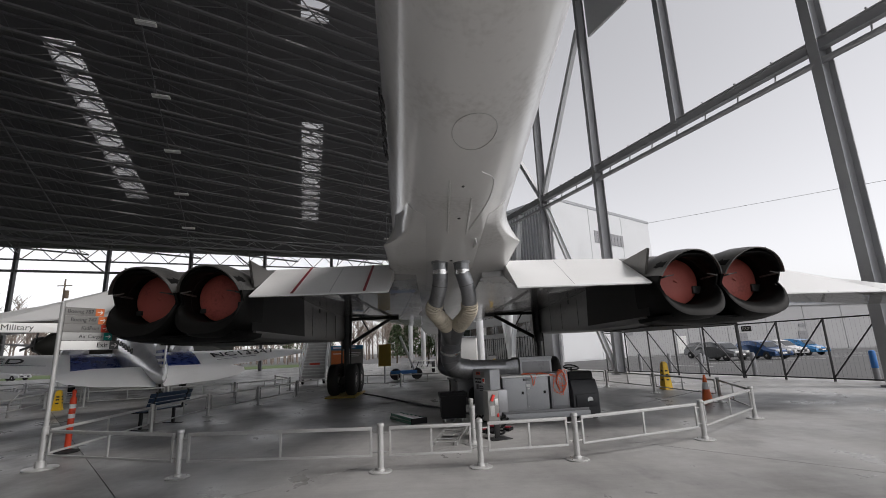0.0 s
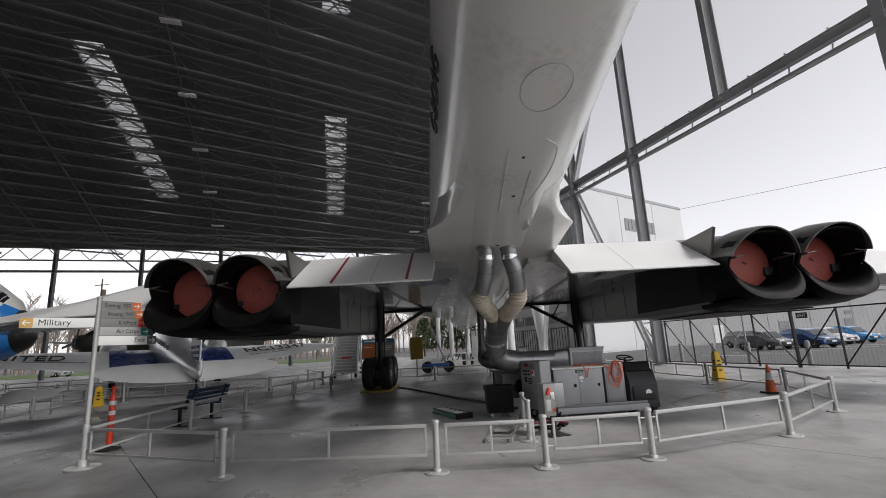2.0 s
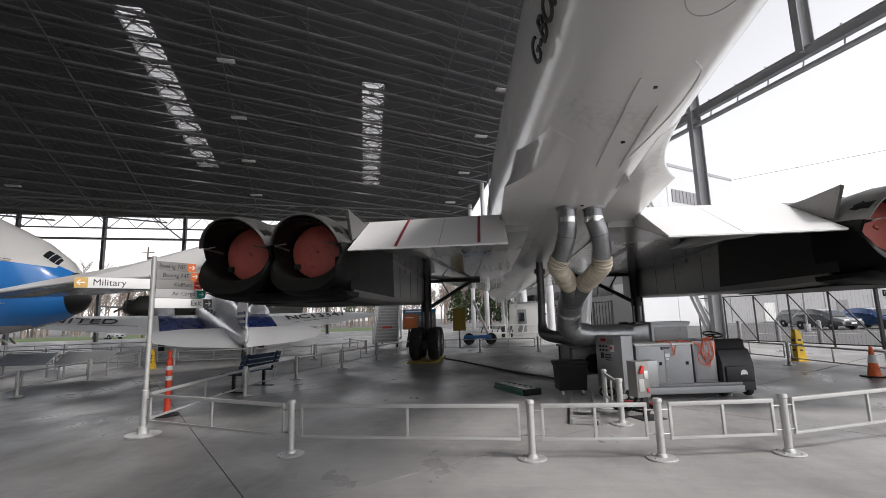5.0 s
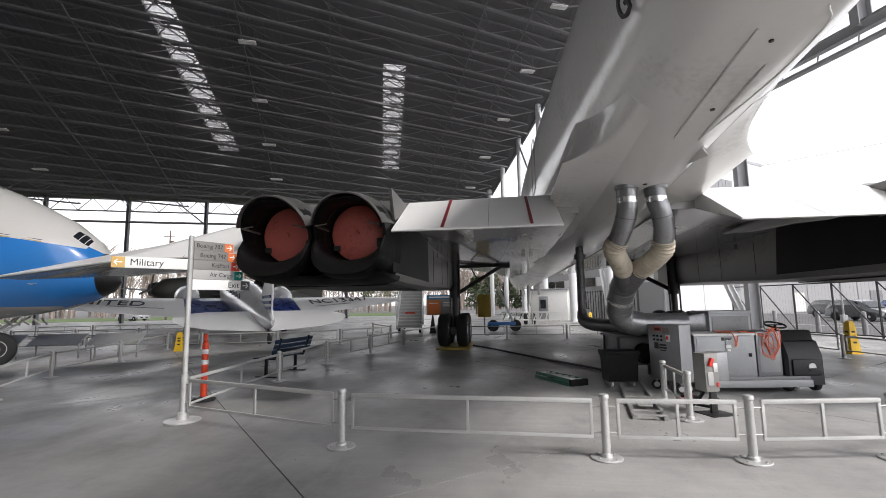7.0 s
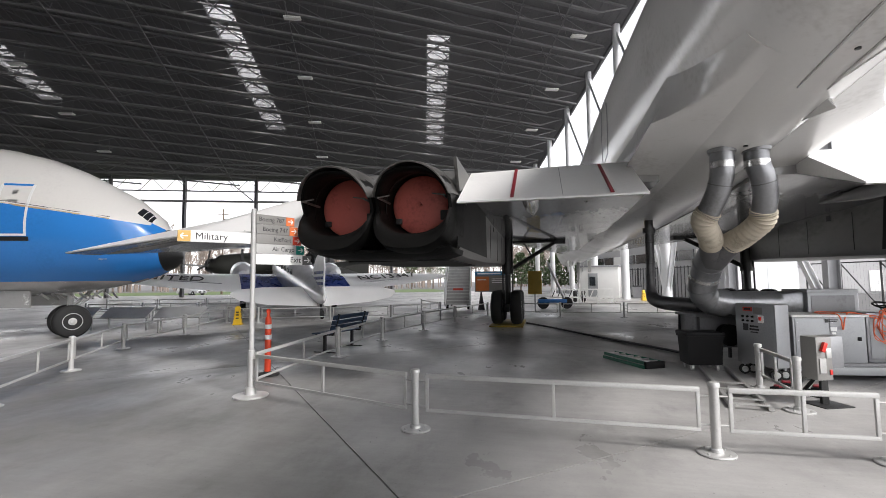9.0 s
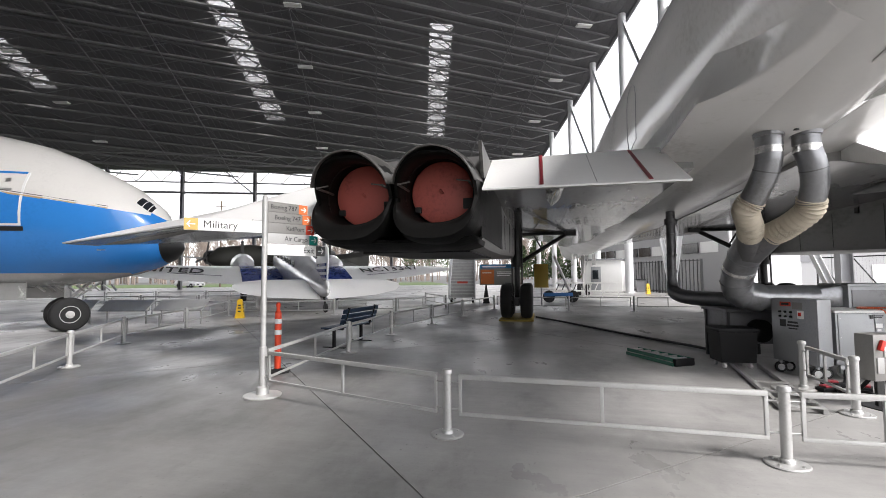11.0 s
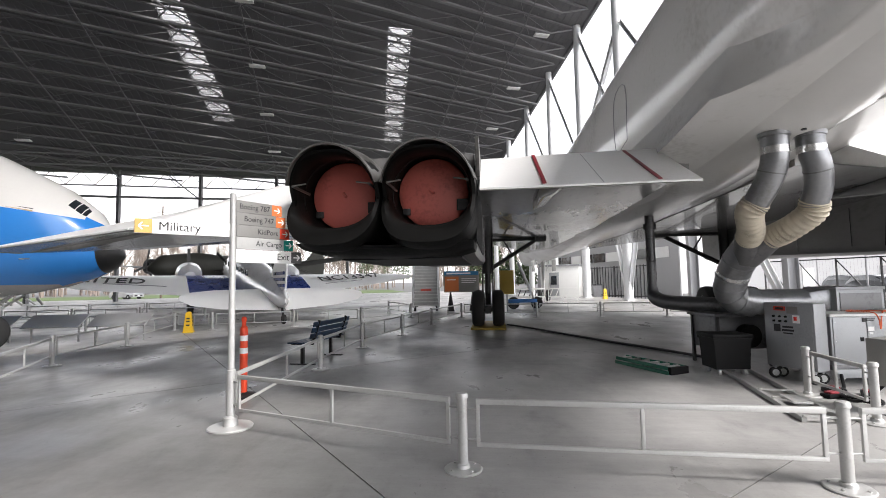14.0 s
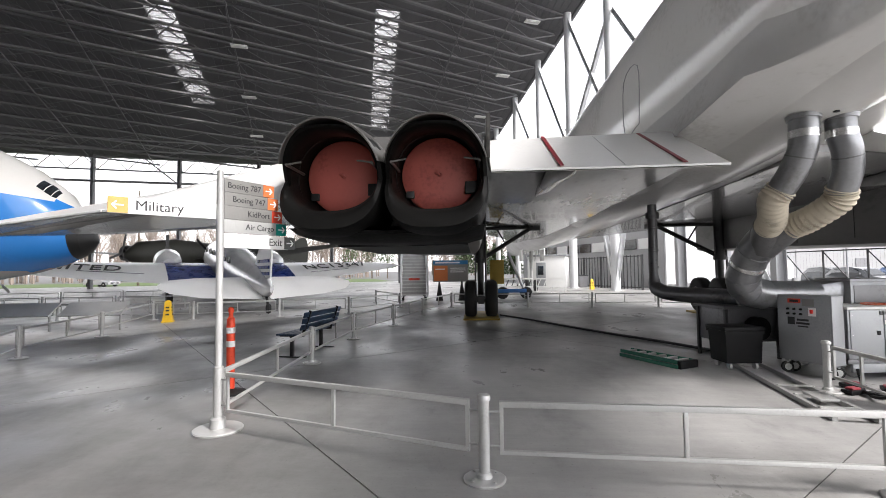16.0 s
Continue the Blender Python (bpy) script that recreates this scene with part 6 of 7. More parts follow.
# ---- olive bomber farther back ----
bo = thing("olive_bomber", "olive drab four-engine propeller bomber parked far back", "airplane", "", pose(-26.0, 44.6, 0, 0, 0, 162))
bm = bmesh.new()
loft(bm, [disc_ring(0, z, w, h, y, 20) for y, z, w, h in ((-10, 2.2, 0.1, 0.1), (-6, 2.4, 0.7, 0.8), (0, 2.8, 1.15, 1.2), (6, 3.1, 1.2, 1.25), (9, 3.1, 0.9, 0.9), (10, 3.0, 0.2, 0.2))])
part("fuselage", bm, OLIVE, bo, "", 60)
for s in (-1, 1):
    bm = bmesh.new()
    loft(bm, [[Vector((s * x, y0, z)), Vector((s * x, (y0 + y1) / 2, z + t)), Vector((s * x, y1, z)), Vector((s * x, (y0 + y1) / 2, z - t * 0.5))] for x, y0, y1, z, t in ((0.5, 5.5, 0.5, 2.7, 0.35), (8, 4.6, 1.0, 3.2, 0.25), (15.5, 3.6, 2.0, 3.8, 0.06))])
    part("wing", bm, OLIVE, bo)
    for x in (3.4, 6.8):
        bm = bmesh.new()
        lathe(bm, ((0.3, -2.0), (0.62, -0.8), (0.72, 0.4), (0.62, 0.7), (0.45, 0.7), (0.2, 0.5)), pose(s * x, 5.0, 3.0 + x * 0.06, -90, 0, 0), 24)
        cw = part("engine_cowl", bm, ENGBLACK, bo, "black radial engine cowl")
        bm = bmesh.new()
        for k in range(3):
            a = radians(90 + 120 * k + 20 * x)
            beam(bm, (s * x, 5.8, 3.0 + x * 0.06), (s * x + 1.7 * math.cos(a), 5.8, 3.0 + x * 0.06 + 1.7 * math.sin(a)), 0.05, 0.2)
        part("propeller", bm, ENGBLACK, cw)
bm = bmesh.new()
loft(bm, [[Vector((-0.1, y0, z)), Vector((0.1, y0, z)), Vector((0.03, y1, z)), Vector((-0.03, y1, z))] for y0, y1, z in ((-4, -10, 2.6), (-7, -10.2, 4.0), (-8.2, -10, 5.0), (-9, -9.6, 5.4))])
part("fin", bm, OLIVE, bo)
for y, z in ((0, 0.6),):
    for s in (-1, 1):
        bm = bmesh.new()
        bar(bm, (s * 4, 3.5, 0.6), (s * 4, 3.3, 2.8), 0.1, 8)
        lathe(bm, ((0.2, -0.2), (0.6, -0.2), (0.65, 0), (0.6, 0.2), (0.2, 0.2)), pose(s * 4, 3.5, 0.65, 0, 90, 0), 24)
        part("main_wheel", bm, RUBBER, bo)

# ---- boarding stairs, info board, booth and things at the far end ----
st = thing("boarding_stairs", "white aircraft boarding stairs with handrails on wheels", "stairs", "", pose(-7.3, 28.2, 0, 0, 0, 8))
for i in range(13):
    bm = bmesh.new()
    box(bm, -0.65, i * 0.27, 0.3 + i * 0.185, 0.65, i * 0.27 + 0.3, 0.345 + i * 0.185)
    part("step", bm, GEARWHITE, st)
    bm = bmesh.new()
    box(bm, -0.65, i * 0.27 + 0.27, 0.345 + i * 0.185, 0.65, i * 0.27 + 0.285, 0.485 + i * 0.185)
    part("riser", bm, RAILDARK, st)
for s in (-1, 1):
    bm = bmesh.new()
    beam(bm, (s * 0.7, -0.1, 0.35), (s * 0.7, 3.6, 2.85), 0.06, 0.3)
    part("stringer", bm, STEELWHITE, st)
    bm = bmesh.new()
    sweep(bm, [(s * 0.72, -0.1, 0.3), (s * 0.72, -0.1, 1.3), (s * 0.72, 3.5, 3.75), (s * 0.72, 5.2, 3.75)], 0.035, 8)
    for k in range(6):
        bar(bm, (s * 0.72, 0.5 + k * 0.6, 0.7 + k * 0.41), (s * 0.72, 0.5 + k * 0.6, 1.7 + k * 0.41), 0.02, 6)
    part("handrail", bm, STEELWHITE, st)
bm = bmesh.new()
box(bm, -0.75, 3.5, 2.6, 0.75, 5.2, 2.72)
part("platform", bm, STEELWHITE, st)
bm = bmesh.new()
for s in (-1, 1):
    beam(bm, (s * 0.65, 5.0, 0.2), (s * 0.65, 3.6, 2.6), 0.1, 0.1)
    beam(bm, (s * 0.65, 0.2, 0.25), (s * 0.65, 5.1, 0.25), 0.1, 0.12)
part("undercarriage", bm, STEELWHITE, st)
for x, y in ((-0.6, 0.5), (0.6, 0.5), (-0.6, 4.8), (0.6, 4.8)):
    bm = bmesh.new()
    lathe(bm, ((0.08, -0.06), (0.2, -0.06), (0.22, 0), (0.2, 0.06), (0.08, 0.06)), pose(x, y, 0.22, 0, 90, 0), 16)
    part("wheel", bm, RUBBER, st)
bm = bmesh.new()
box(bm, -0.3, 1.05, 1.08, 0.3, 1.06, 1.2)
part("notice", bm, SIGNRED, st)

ib = thing("information_board", "blue and orange information board on two black posts", "sign", "", pose(-5.4, 28.6, 0, 0, 0, 6))
bm = bmesh.new()
box(bm, -0.95, -0.03, 1.0, 0.95, 0.03, 2.15, None, 0.01)
part("board", bm, SIGNGREY, ib)
bm = bmesh.new()
box(bm, -0.93, -0.045, 1.92, 0.93, -0.031, 2.13)
part("header", bm, BLUEBOARD, ib)
bm = bmesh.new()
box(bm, -0.9, -0.045, 1.05, -0.15, -0.031, 1.85)
part("picture_panel", bm, ORANGEBOARD, ib)
for x0, z0, x1, z1 in ((-0.8, 1.98, 0.5, 2.06), (0.0, 1.7, 0.8, 1.74), (0.0, 1.6, 0.8, 1.64), (0.0, 1.5, 0.7, 1.54), (-0.8, 1.65, -0.3, 1.70)):
    bm = bmesh.new()
    box(bm, x0, -0.05, z0, x1, -0.0455, z1)
    part("lettering_bar", bm, INKWHITE, ib)
for x in (-0.6, 0.6):
    bm = bmesh.new()
    loft(bm, [[Vector((x + i * r, j * r, z)) for i, j in ((-1, -1), (1, -1), (1, 1), (-1, 1))] for r, z in ((0.2, 0.0), (0.18, 0.05), (0.05, 0.9), (0.04, 1.0))])
    part("post", bm, BLACK, ib)
yb = thing("yellow_board", "yellow notice board standing behind the landing gear", "sign", "", pose(-3.0, 27.0, 0, 0, 0, 0))
bm = bmesh.new()
box(bm, -0.35, -0.03, 0.9, 0.35, 0.03, 2.1, None, 0.01)
part("board", bm, YELLOWWOOD, yb)
bm = bmesh.new()
bar(bm, (0, 0, 0), (0, 0, 0.9), 0.04, 8)
box(bm, -0.25, -0.2, 0, 0.25, 0.2, 0.03)
part("post", bm, STEEL, yb)
dl = thing("tow_dolly", "blue wheeled tow bar dolly with pale crossbars", "dolly", "", pose(-2.0, 29.5, 0, 0, 0, 10))
bm = bmesh.new()
box(bm, -0.9, -0.15, 0.35, 0.7, 0.15, 0.55, None, 0.03)
part("body", bm, BLUECAP, dl)
for x in (-0.6, 0.7):
    bm = bmesh.new()
    lathe(bm, ((0.08, -0.07), (0.3, -0.08), (0.34, 0), (0.3, 0.08), (0.08, 0.07)), pose(x, 0, 0.34, 90, 0, 0), 20)
    part("wheel", bm, RUBBER, dl)
bm = bmesh.new()
bar(bm, (0.6, 0, 0.5), (-0.3, 0.0, 2.6), 0.08, 8)
part("arm", bm, STEELWHITE, dl)

kb = thing("booth", "white metal kiosk booth with dark door window", "booth", "", pose(2.6, 47.0, 0, 0, 0, -18))
bm = bmesh.new()
box(bm, -1.7, -1.2, 0, 1.7, 1.4, 2.75, None, 0.02)
part("shell", bm, SIGNWHITE, kb)
bm = bmesh.new()
box(bm, -1.8, -1.3, 2.75, 1.8, 1.5, 2.9, None, 0.02)
part("roof", bm, UNITGREY, kb)
bm = bmesh.new()
box(bm, -0.9, -1.24, 0.1, -0.05, -1.203, 2.2, None, 0.01)
dr = part("door", bm, UNITGREY, kb)
bm = bmesh.new()
box(bm, -0.75, -1.26, 1.1, -0.25, -1.243, 1.9)
part("door_window", bm, DARKGLASS, dr)
wb = thing("waste_bin", "grey plastic wheeled waste bin beside booth", "bin", "", pose(5.3, 45.2, 0))
bm = bmesh.new()
loft(bm, [[Vector((i * r, j * r, z)) for i, j in ((-1, -1), (1, -1), (1, 1), (-1, 1))] for r, z in ((0.3, 0.0), (0.36, 1.0))])
part("tub", bm, LOUVRE, wb)
bm = bmesh.new()
box(bm, -0.38, -0.4, 1.0, 0.38, 0.38, 1.08, None, 0.02)
part("lid", bm, CHARCOAL, wb)
for x, y, a in ((-1.1, 36.4, 10), (1.1, 36.2, -8)):
    wf = thing("white_barrier", "white slatted guard rail around a nose wheel", "barrier", "guard rails round the nose wheel", pose(x, y, 0, 0, 0, a))
    for z in (0.35, 0.9):
        bm = bmesh.new()
        box(bm, -1.0, -0.03, z, 1.0, 0.03, z + 0.1, None, 0.01)
        part("rail", bm, SIGNWHITE, wf)
    for xx in (-0.98, 0.0, 0.98):
        bm = bmesh.new()
        box(bm, xx - 0.03, -0.025, 0, xx + 0.03, 0.025, 1.0)
        part("upright", bm, SIGNWHITE, wf)
    for k in range(5):
        bm = bmesh.new()
        beam(bm, (-0.9 + k * 0.4, 0, 0.45), (-0.7 + k * 0.4, 0, 0.9), 0.02, 0.06)
        part("slat", bm, INK if x < 0 else SIGNWHITE, wf)

# reading panels on the barrier by the blue jet
for i, (x, y, a) in enumerate(((-15.0, 16.6, 8), (-16.9, 16.3, 8), (-18.9, 16.0, 8))):
    rp = thing("reading_panel", "tilted grey framed reading panel on steel legs", "information panel", "reading panels by the blue jet", pose(x, y, 0, 0, 0, a))
    m = pose(0, 0, 0.62, 35, 0, 0)
    bm = bmesh.new()
    box(bm, -0.85, -0.3, -0.02, 0.85, 0.3, 0.02, m, 0.008)
    part("frame", bm, RAIL, rp)
    for x0, x1 in ((-0.8, -0.15), (-0.1, 0.3), (0.35, 0.8)):
        bm = bmesh.new()
        box(bm, x0, -0.26, -0.03, x1, 0.26, -0.021, m)
        part("panel", bm, LOUVRE, rp)
    for xx in (-0.7, 0.7):
        bm = bmesh.new()
        bar(bm, (xx, 0, 0), (xx, 0, 0.6), 0.03, 10)
        part("leg", bm, RAIL, rp)

# ---- outside the open side: fence, bollards, cars, buildings ----
FV = 19.5
fg = thing("mesh_fence", "black steel fence with diagonal braces along the car park", "fence")
u = -9.0
us = []
while u < 24.5:
    us.append(u)
    u += 1.72
for i, u in enumerate(us):
    bm = bmesh.new()
    p = hall(u, FV)
    thick = i in (5, 14)
    beam(bm, (p.x, p.y, -0.05), (p.x, p.y, 2.55 if thick else 2.3), 0.1 if thick else 0.055, 0.1 if thick else 0.055)
    part("post", bm, FENCEBLACK, fg)
for a, b in zip(us, us[1:]):
    for z in (0.10, 2.27):
        bm = bmesh.new()
        beam(bm, hall(a, FV, z), hall(b, FV, z), 0.05, 0.05)
        part("rail", bm, FENCEBLACK, fg)
    bm = bmesh.new()
    beam(bm, hall(a, FV, 2.25) if a < 15 else hall(a, FV, 0.12), hall(b, FV, 0.12) if a < 15 else hall(b, FV, 2.25), 0.04, 0.04)
    part("brace", bm, FENCEBLACK, fg)
bm = bmesh.new()
for a, b in zip(us, us[1:]):
    n = 12
    for k in range(1, n):
        q = a + (b - a) * k / n
        bar(bm, hall(q, FV, 0.12), hall(q, FV, 2.25), 0.0022, 3)
wire = part("mesh_wire", bm, FENCEBLACK, fg)
wire["kind"] = "stuff"
es = thing("exit_plate", "small black exit plate on the fence", "sign")
bm = bmesh.new()
c = hall(14.6, FV - 0.06, 2.06)
m = pose(c.x, c.y, c.z, 0, 0, -70)
box(bm, -0.22, -0.01, -0.11, 0.22, 0.01, 0.11, m)
pl = part("plate", bm, BLACK, es)
text_part("lettering", "EXIT", 0.17, m @ pose(0, -0.012, 0, 90, 0, 0), INKWHITE, pl, 0.001, "CENTER")
fg2 = thing("gate_fence", "black steel picket gate panels between white columns", "gate")
for i in range(34):
    bm = bmesh.new()
    p = hall(33.8 + i * 0.42, 21.0)
    beam(bm, (p.x, p.y, -0.05), (p.x, p.y, 2.6), 0.06 if i % 6 else 0.14, 0.06 if i % 6 else 0.14)
    part("picket", bm, FENCEBLACK, fg2)
for z in (0.15, 2.5):
    bm = bmesh.new()
    beam(bm, hall(33.8, 21.0, z), hall(33.8 + 33 * 0.42, 21.0, z), 0.06, 0.06)
    part("rail", bm, FENCEBLACK, fg2)


def bollard(u, v, blue):
    p = hall(u, v, -0.05)
    b = thing("bollard", "steel bollard with blue sleeve by the car park" if blue else "plain grey steel bollard by the car park", "bollard", "bollards along the car park", pose(p.x, p.y, p.z))
    bm = bmesh.new()
    lathe(bm, ((0.1, 0), (0.1, 1.0), (0.08, 1.05), (0.001, 1.07)), None, 16)
    part("pipe", bm, LOUVRE, b)
    if blue:
        bm = bmesh.new()
        lathe(bm, ((0.104, 0.45), (0.106, 0.46), (0.106, 1.04), (0.085, 1.08), (0.001, 1.1)), None, 16)
        part("sleeve", bm, BLUECAP, b)


for u, v, bl in ((11.2, 21.2, True), (15.8, 21.2, False), (18.6, 21.2, False), (20.6, 21.2, False), (23.0, 21.4, False), (8.0, 21.2, False), (9.6, 21.2, False)):
    bollard(u, v, bl)


def car(x, y, ang, paint, colour, g="parked cars"):
    """A five-door car, nose along its local -y."""
    c = thing("car", colour + " five-door car parked on asphalt", "car", g, pose(x, y, -0.05, 0, 0, ang))
    bm = bmesh.new()
    side = [(-2.15, 0.45), (-2.1, 0.72), (-1.2, 0.92), (-0.55, 1.4), (0.3, 1.55), (1.5, 1.48), (2.05, 1.05), (2.15, 0.6), (2.1, 0.3), (-2.1, 0.3)]
    loft(bm, [[Vector((xx, yy * k, 0.3 + (zz - 0.3) * kk)) for yy, zz in side] for xx, k, kk in ((-0.88, 0.96, 0.7), (-0.85, 1.0, 0.72), (-0.68, 1.0, 1.0), (0.68, 1.0, 1.0), (0.85, 1.0, 0.72), (0.88, 0.96, 0.7))])
    part("body", bm, paint, c, "", 30)
    bm = bmesh.new()
    q = [Vector(p) for p in ((-0.6, -1.12, 0.97), (0.6, -1.12, 0.97), (0.56, -0.6, 1.38), (-0.56, -0.6, 1.38))]
    vs = [bm.verts.new(p + Vector((0, -0.03, 0.02))) for p in q] + [bm.verts.new(p) for p in q]
    for f in ((0, 1, 2, 3), (7, 6, 5, 4), (0, 4, 5, 1), (1, 5, 6, 2), (2, 6, 7, 3), (3, 7, 4, 0)):
        bm.faces.new([vs[i] for i in f])
    part("windscreen", bm, DARKGLASS, c)
    for s in (-1, 1):
        bm = bmesh.new()
        q = [Vector(p) for p in ((s * 0.84, -0.75, 0.98), (s * 0.84, 1.7, 1.0), (s * 0.72, 1.3, 1.38), (s * 0.72, -0.35, 1.36))]
        vs = [bm.verts.new(p + Vector((s * 0.02, 0, 0.01))) for p in q] + [bm.verts.new(p - Vector((s * 0.1, 0, 0))) for p in q]
        for f in ((0, 1, 2, 3), (7, 6, 5, 4), (0, 4, 5, 1), (1, 5, 6, 2), (2, 6, 7, 3), (3, 7, 4, 0)):
            bm.faces.new([vs[i] for i in f])
        part("side_window", bm, DARKGLASS, c)
        bm = bmesh.new()
        box(bm, s * 0.5 - 0.2, -2.14, 0.62, s * 0.5 + 0.2, -2.0, 0.78, None, 0.03)
        part("headlight", bm, ALU, c)
        bm = bmesh.new()
        box(bm, s * 0.93 - 0.1, -0.7, 0.98, s * 0.93 + 0.1, -0.55, 1.12, None, 0.03)
        part("mirror", bm, paint, c)
        for y0 in (-1.3, 1.3):
            bm = bmesh.new()
            m = pose(s * 0.78, y0, 0.33, 0, 90, 0)
            lathe(bm, ((0.2, -0.11), (0.31, -0.11), (0.33, -0.08), (0.33, 0.08), (0.31, 0.11), (0.2, 0.11)), m, 20)
            w = part("tyre", bm, RUBBER, c)
            bm = bmesh.new()
            lathe(bm, ((0.03, -0.115), (0.2, -0.1), (0.2, 0.1), (0.03, 0.115)), m, 14)
            part("rim", bm, ALU, w)
    bm = bmesh.new()
    box(bm, -0.55, -2.17, 0.42, 0.55, -2.1, 0.6, None, 0.02)
    part("grille", bm, BLACK, c)
    bm = bmesh.new()
    box(bm, -0.2, -2.19, 0.45, 0.2, -2.172, 0.55)
    part("number_plate", bm, INKWHITE, c)


car(23.9, 39.6, 12, CARGREY, "dark grey")
car(27.2, 39.4, 10, CARBLUE, "dark blue")
car(31.8, 43.5, 14, CARWHITE, "pale silver")
car(34.6, 44.5, 14, CARLIGHT, "bright blue")
car(26.5, 46.0, 12, CARGREY, "dark grey")
car(-62, 46, 80, CARYELLOW, "yellow")
car(-54, 62, 80, CARWHITE, "white")
car(-60, 36, 70, CARGREY, "dark grey")
for i in range(9):
    bm = bmesh.new()
    m = pose(17.5 + 2.9 * i, 33.5 + 1.2 * i, 0, 0, 0, 12)
    box(bm, -0.06, -2.4, -0.05, 0.06, 2.4, -0.045, m)
    setting("parking_line", bm, LINEPAINT, "white parking bay line", 0)
bm = bmesh.new()
box(bm, -0.15, -0.15, -0.05, 0.15, 0.15, 0.5, pose(20.6, 36.5, 0), 0.03)
bar(bm, (20.6, 36.5, 0.5), (20.6, 36.5, 7.0), 0.06, 8)
solid("lamp_pole", bm, STEEL, "slim grey lamp pole on a concrete foot", "lamp pole")


def building(name, label, corners, z1, material, panels=6):
    """A plain block from four ground corners, its walls in raised panels, with a coping."""
    b = thing(name, label, "building")
    bm = bmesh.new()
    loft(bm, [[Vector((x, y, z)) for x, y in corners] for z in (-0.05, z1)])
    part("wall", bm, material, b, "", 0)
    bm = bmesh.new()
    cx, cy = sum(c[0] for c in corners) / 4, sum(c[1] for c in corners) / 4
    grow = [(cx + (x - cx) * 1.01, cy + (y - cy) * 1.01) for x, y in corners]
    loft(bm, [[Vector((x, y, z)) for x, y in grow] for z in (z1 + 0.004, z1 + 0.35)])
    part("coping", bm, UNITGREY, b, "", 0)
    (xa, ya), (xb, yb) = corners[0], corners[1]
    d = Vector((xb - xa, yb - ya, 0))
    L = d.length
    ang = math.degrees(math.atan2(d.y, d.x))
    for i in range(panels):
        bm = bmesh.new()
        x0, x1 = L * i / panels + 0.05, L * (i + 1) / panels - 0.05
        box(bm, x0, -0.06, 0.1, x1, -0.002, z1 - 0.1, pose(xa, ya, 0, 0, 0, ang))
        part("panel", bm, material, b, "", 0)
    return b, pose(xa, ya, 0, 0, 0, ang)


lb, lm = building("grey_building", "long low grey concrete panel building behind car park", ((16, 57.5), (130, 62), (128, 95), (14, 90)), 5.6, PANELGREY, 22)
for x0, z0, x1, z1, mt, nm in ((14, 0.2, 15.2, 2.3, SIGNWHITE, "door"), (6, 2.6, 8.5, 3.6, LOUVRE, "vent"), (30, 0.2, 31.2, 2.4, LOUVRE, "door"), (30.2, 2.9, 31, 3.3, LOUVRE, "wall_lamp"), (43, 0.3, 47, 1.7, GREENFIB, "skip"), (22, 0.3, 23.2, 2.4, LOUVRE, "door")):
    bm = bmesh.new()
    box(bm, x0, -0.12, z0, x1, -0.065, z1, lm)
    part(nm, bm, mt, lb)
for x0, w, h in ((20, 3, 1.4), (27, 2, 1.0), (34, 5, 1.6), (45, 2.5, 1.2), (52, 3, 1.0)):
    bm = bmesh.new()
    box(bm, x0, 6, 5.95, x0 + w, 9, 5.95 + h, lm, 0.03)
    part("roof_unit", bm, PANELWHITE, lb)
bm = bmesh.new()
box(bm, 2, 9, 5.95, 110, 30, 7.6, lm)
part("upper_storey", bm, PANELWHITE, lb)
tb, tm = building("white_building", "tall pale metal-clad building beyond the open side", ((13.6, 50.5), (30.9, 63.2), (24.0, 73.0), (6.7, 60.3)), 18.2, PANELWHITE, 3)
bm = bmesh.new()
for k in range(9):
    box(bm, 8.0 + k * 0.72, -0.12, 14.0, 8.6 + k * 0.72, -0.065, 15.5, tm)
part("louvre", bm, LOUVRE, tb)
bm = bmesh.new()
for k in range(26):
    d = Vector((6.7 - 13.6, 60.3 - 50.5, 0)).normalized()
    p = Vector((13.6, 50.5, 0)) + d * (0.25 + 0.46 * k)
    beam(bm, (p.x - 0.05, p.y - 0.05, 0.1), (p.x - 0.05, p.y - 0.05, 18.0), 0.2, 0.12)
part("cladding_rib", bm, LOUVRE, tb)
gb, gm = building("gate_building", "low grey gate building with a strip of windows", (tuple(hall(36, 25)[:2]), tuple(hall(36, 25.2)[:2]), tuple(hall(62, 25.2)[:2]), tuple(hall(62, 25)[:2])), 5.0, PANELGREY, 1)
for k in range(10):
    bm = bmesh.new()
    c = hall(38 + 2.3 * k, 24.96, 3.7)
    box(bm, -1.0, -0.03, -0.45, 1.0, 0.03, 0.45, pose(c.x, c.y, c.z, 0, 0, 110))
    part("window", bm, DARKGLASS if k % 3 else SIGNWHITE, gb)
# second aircraft-side shed far behind
bm = bmesh.new()
for a, b in (((26, 68, 13), (120, 20, 9)),):
    bar(bm, (30.7, 63.2, 18.3), (70, 27, 17.2), 0.02, 4)
    bar(bm, (70, 27, -0.1), (70, 27, 17.4), 0.18, 8, 0.1)
solid("overhead_cable", bm, BLACK, "thin overhead cable from a building to a pole", "cable")


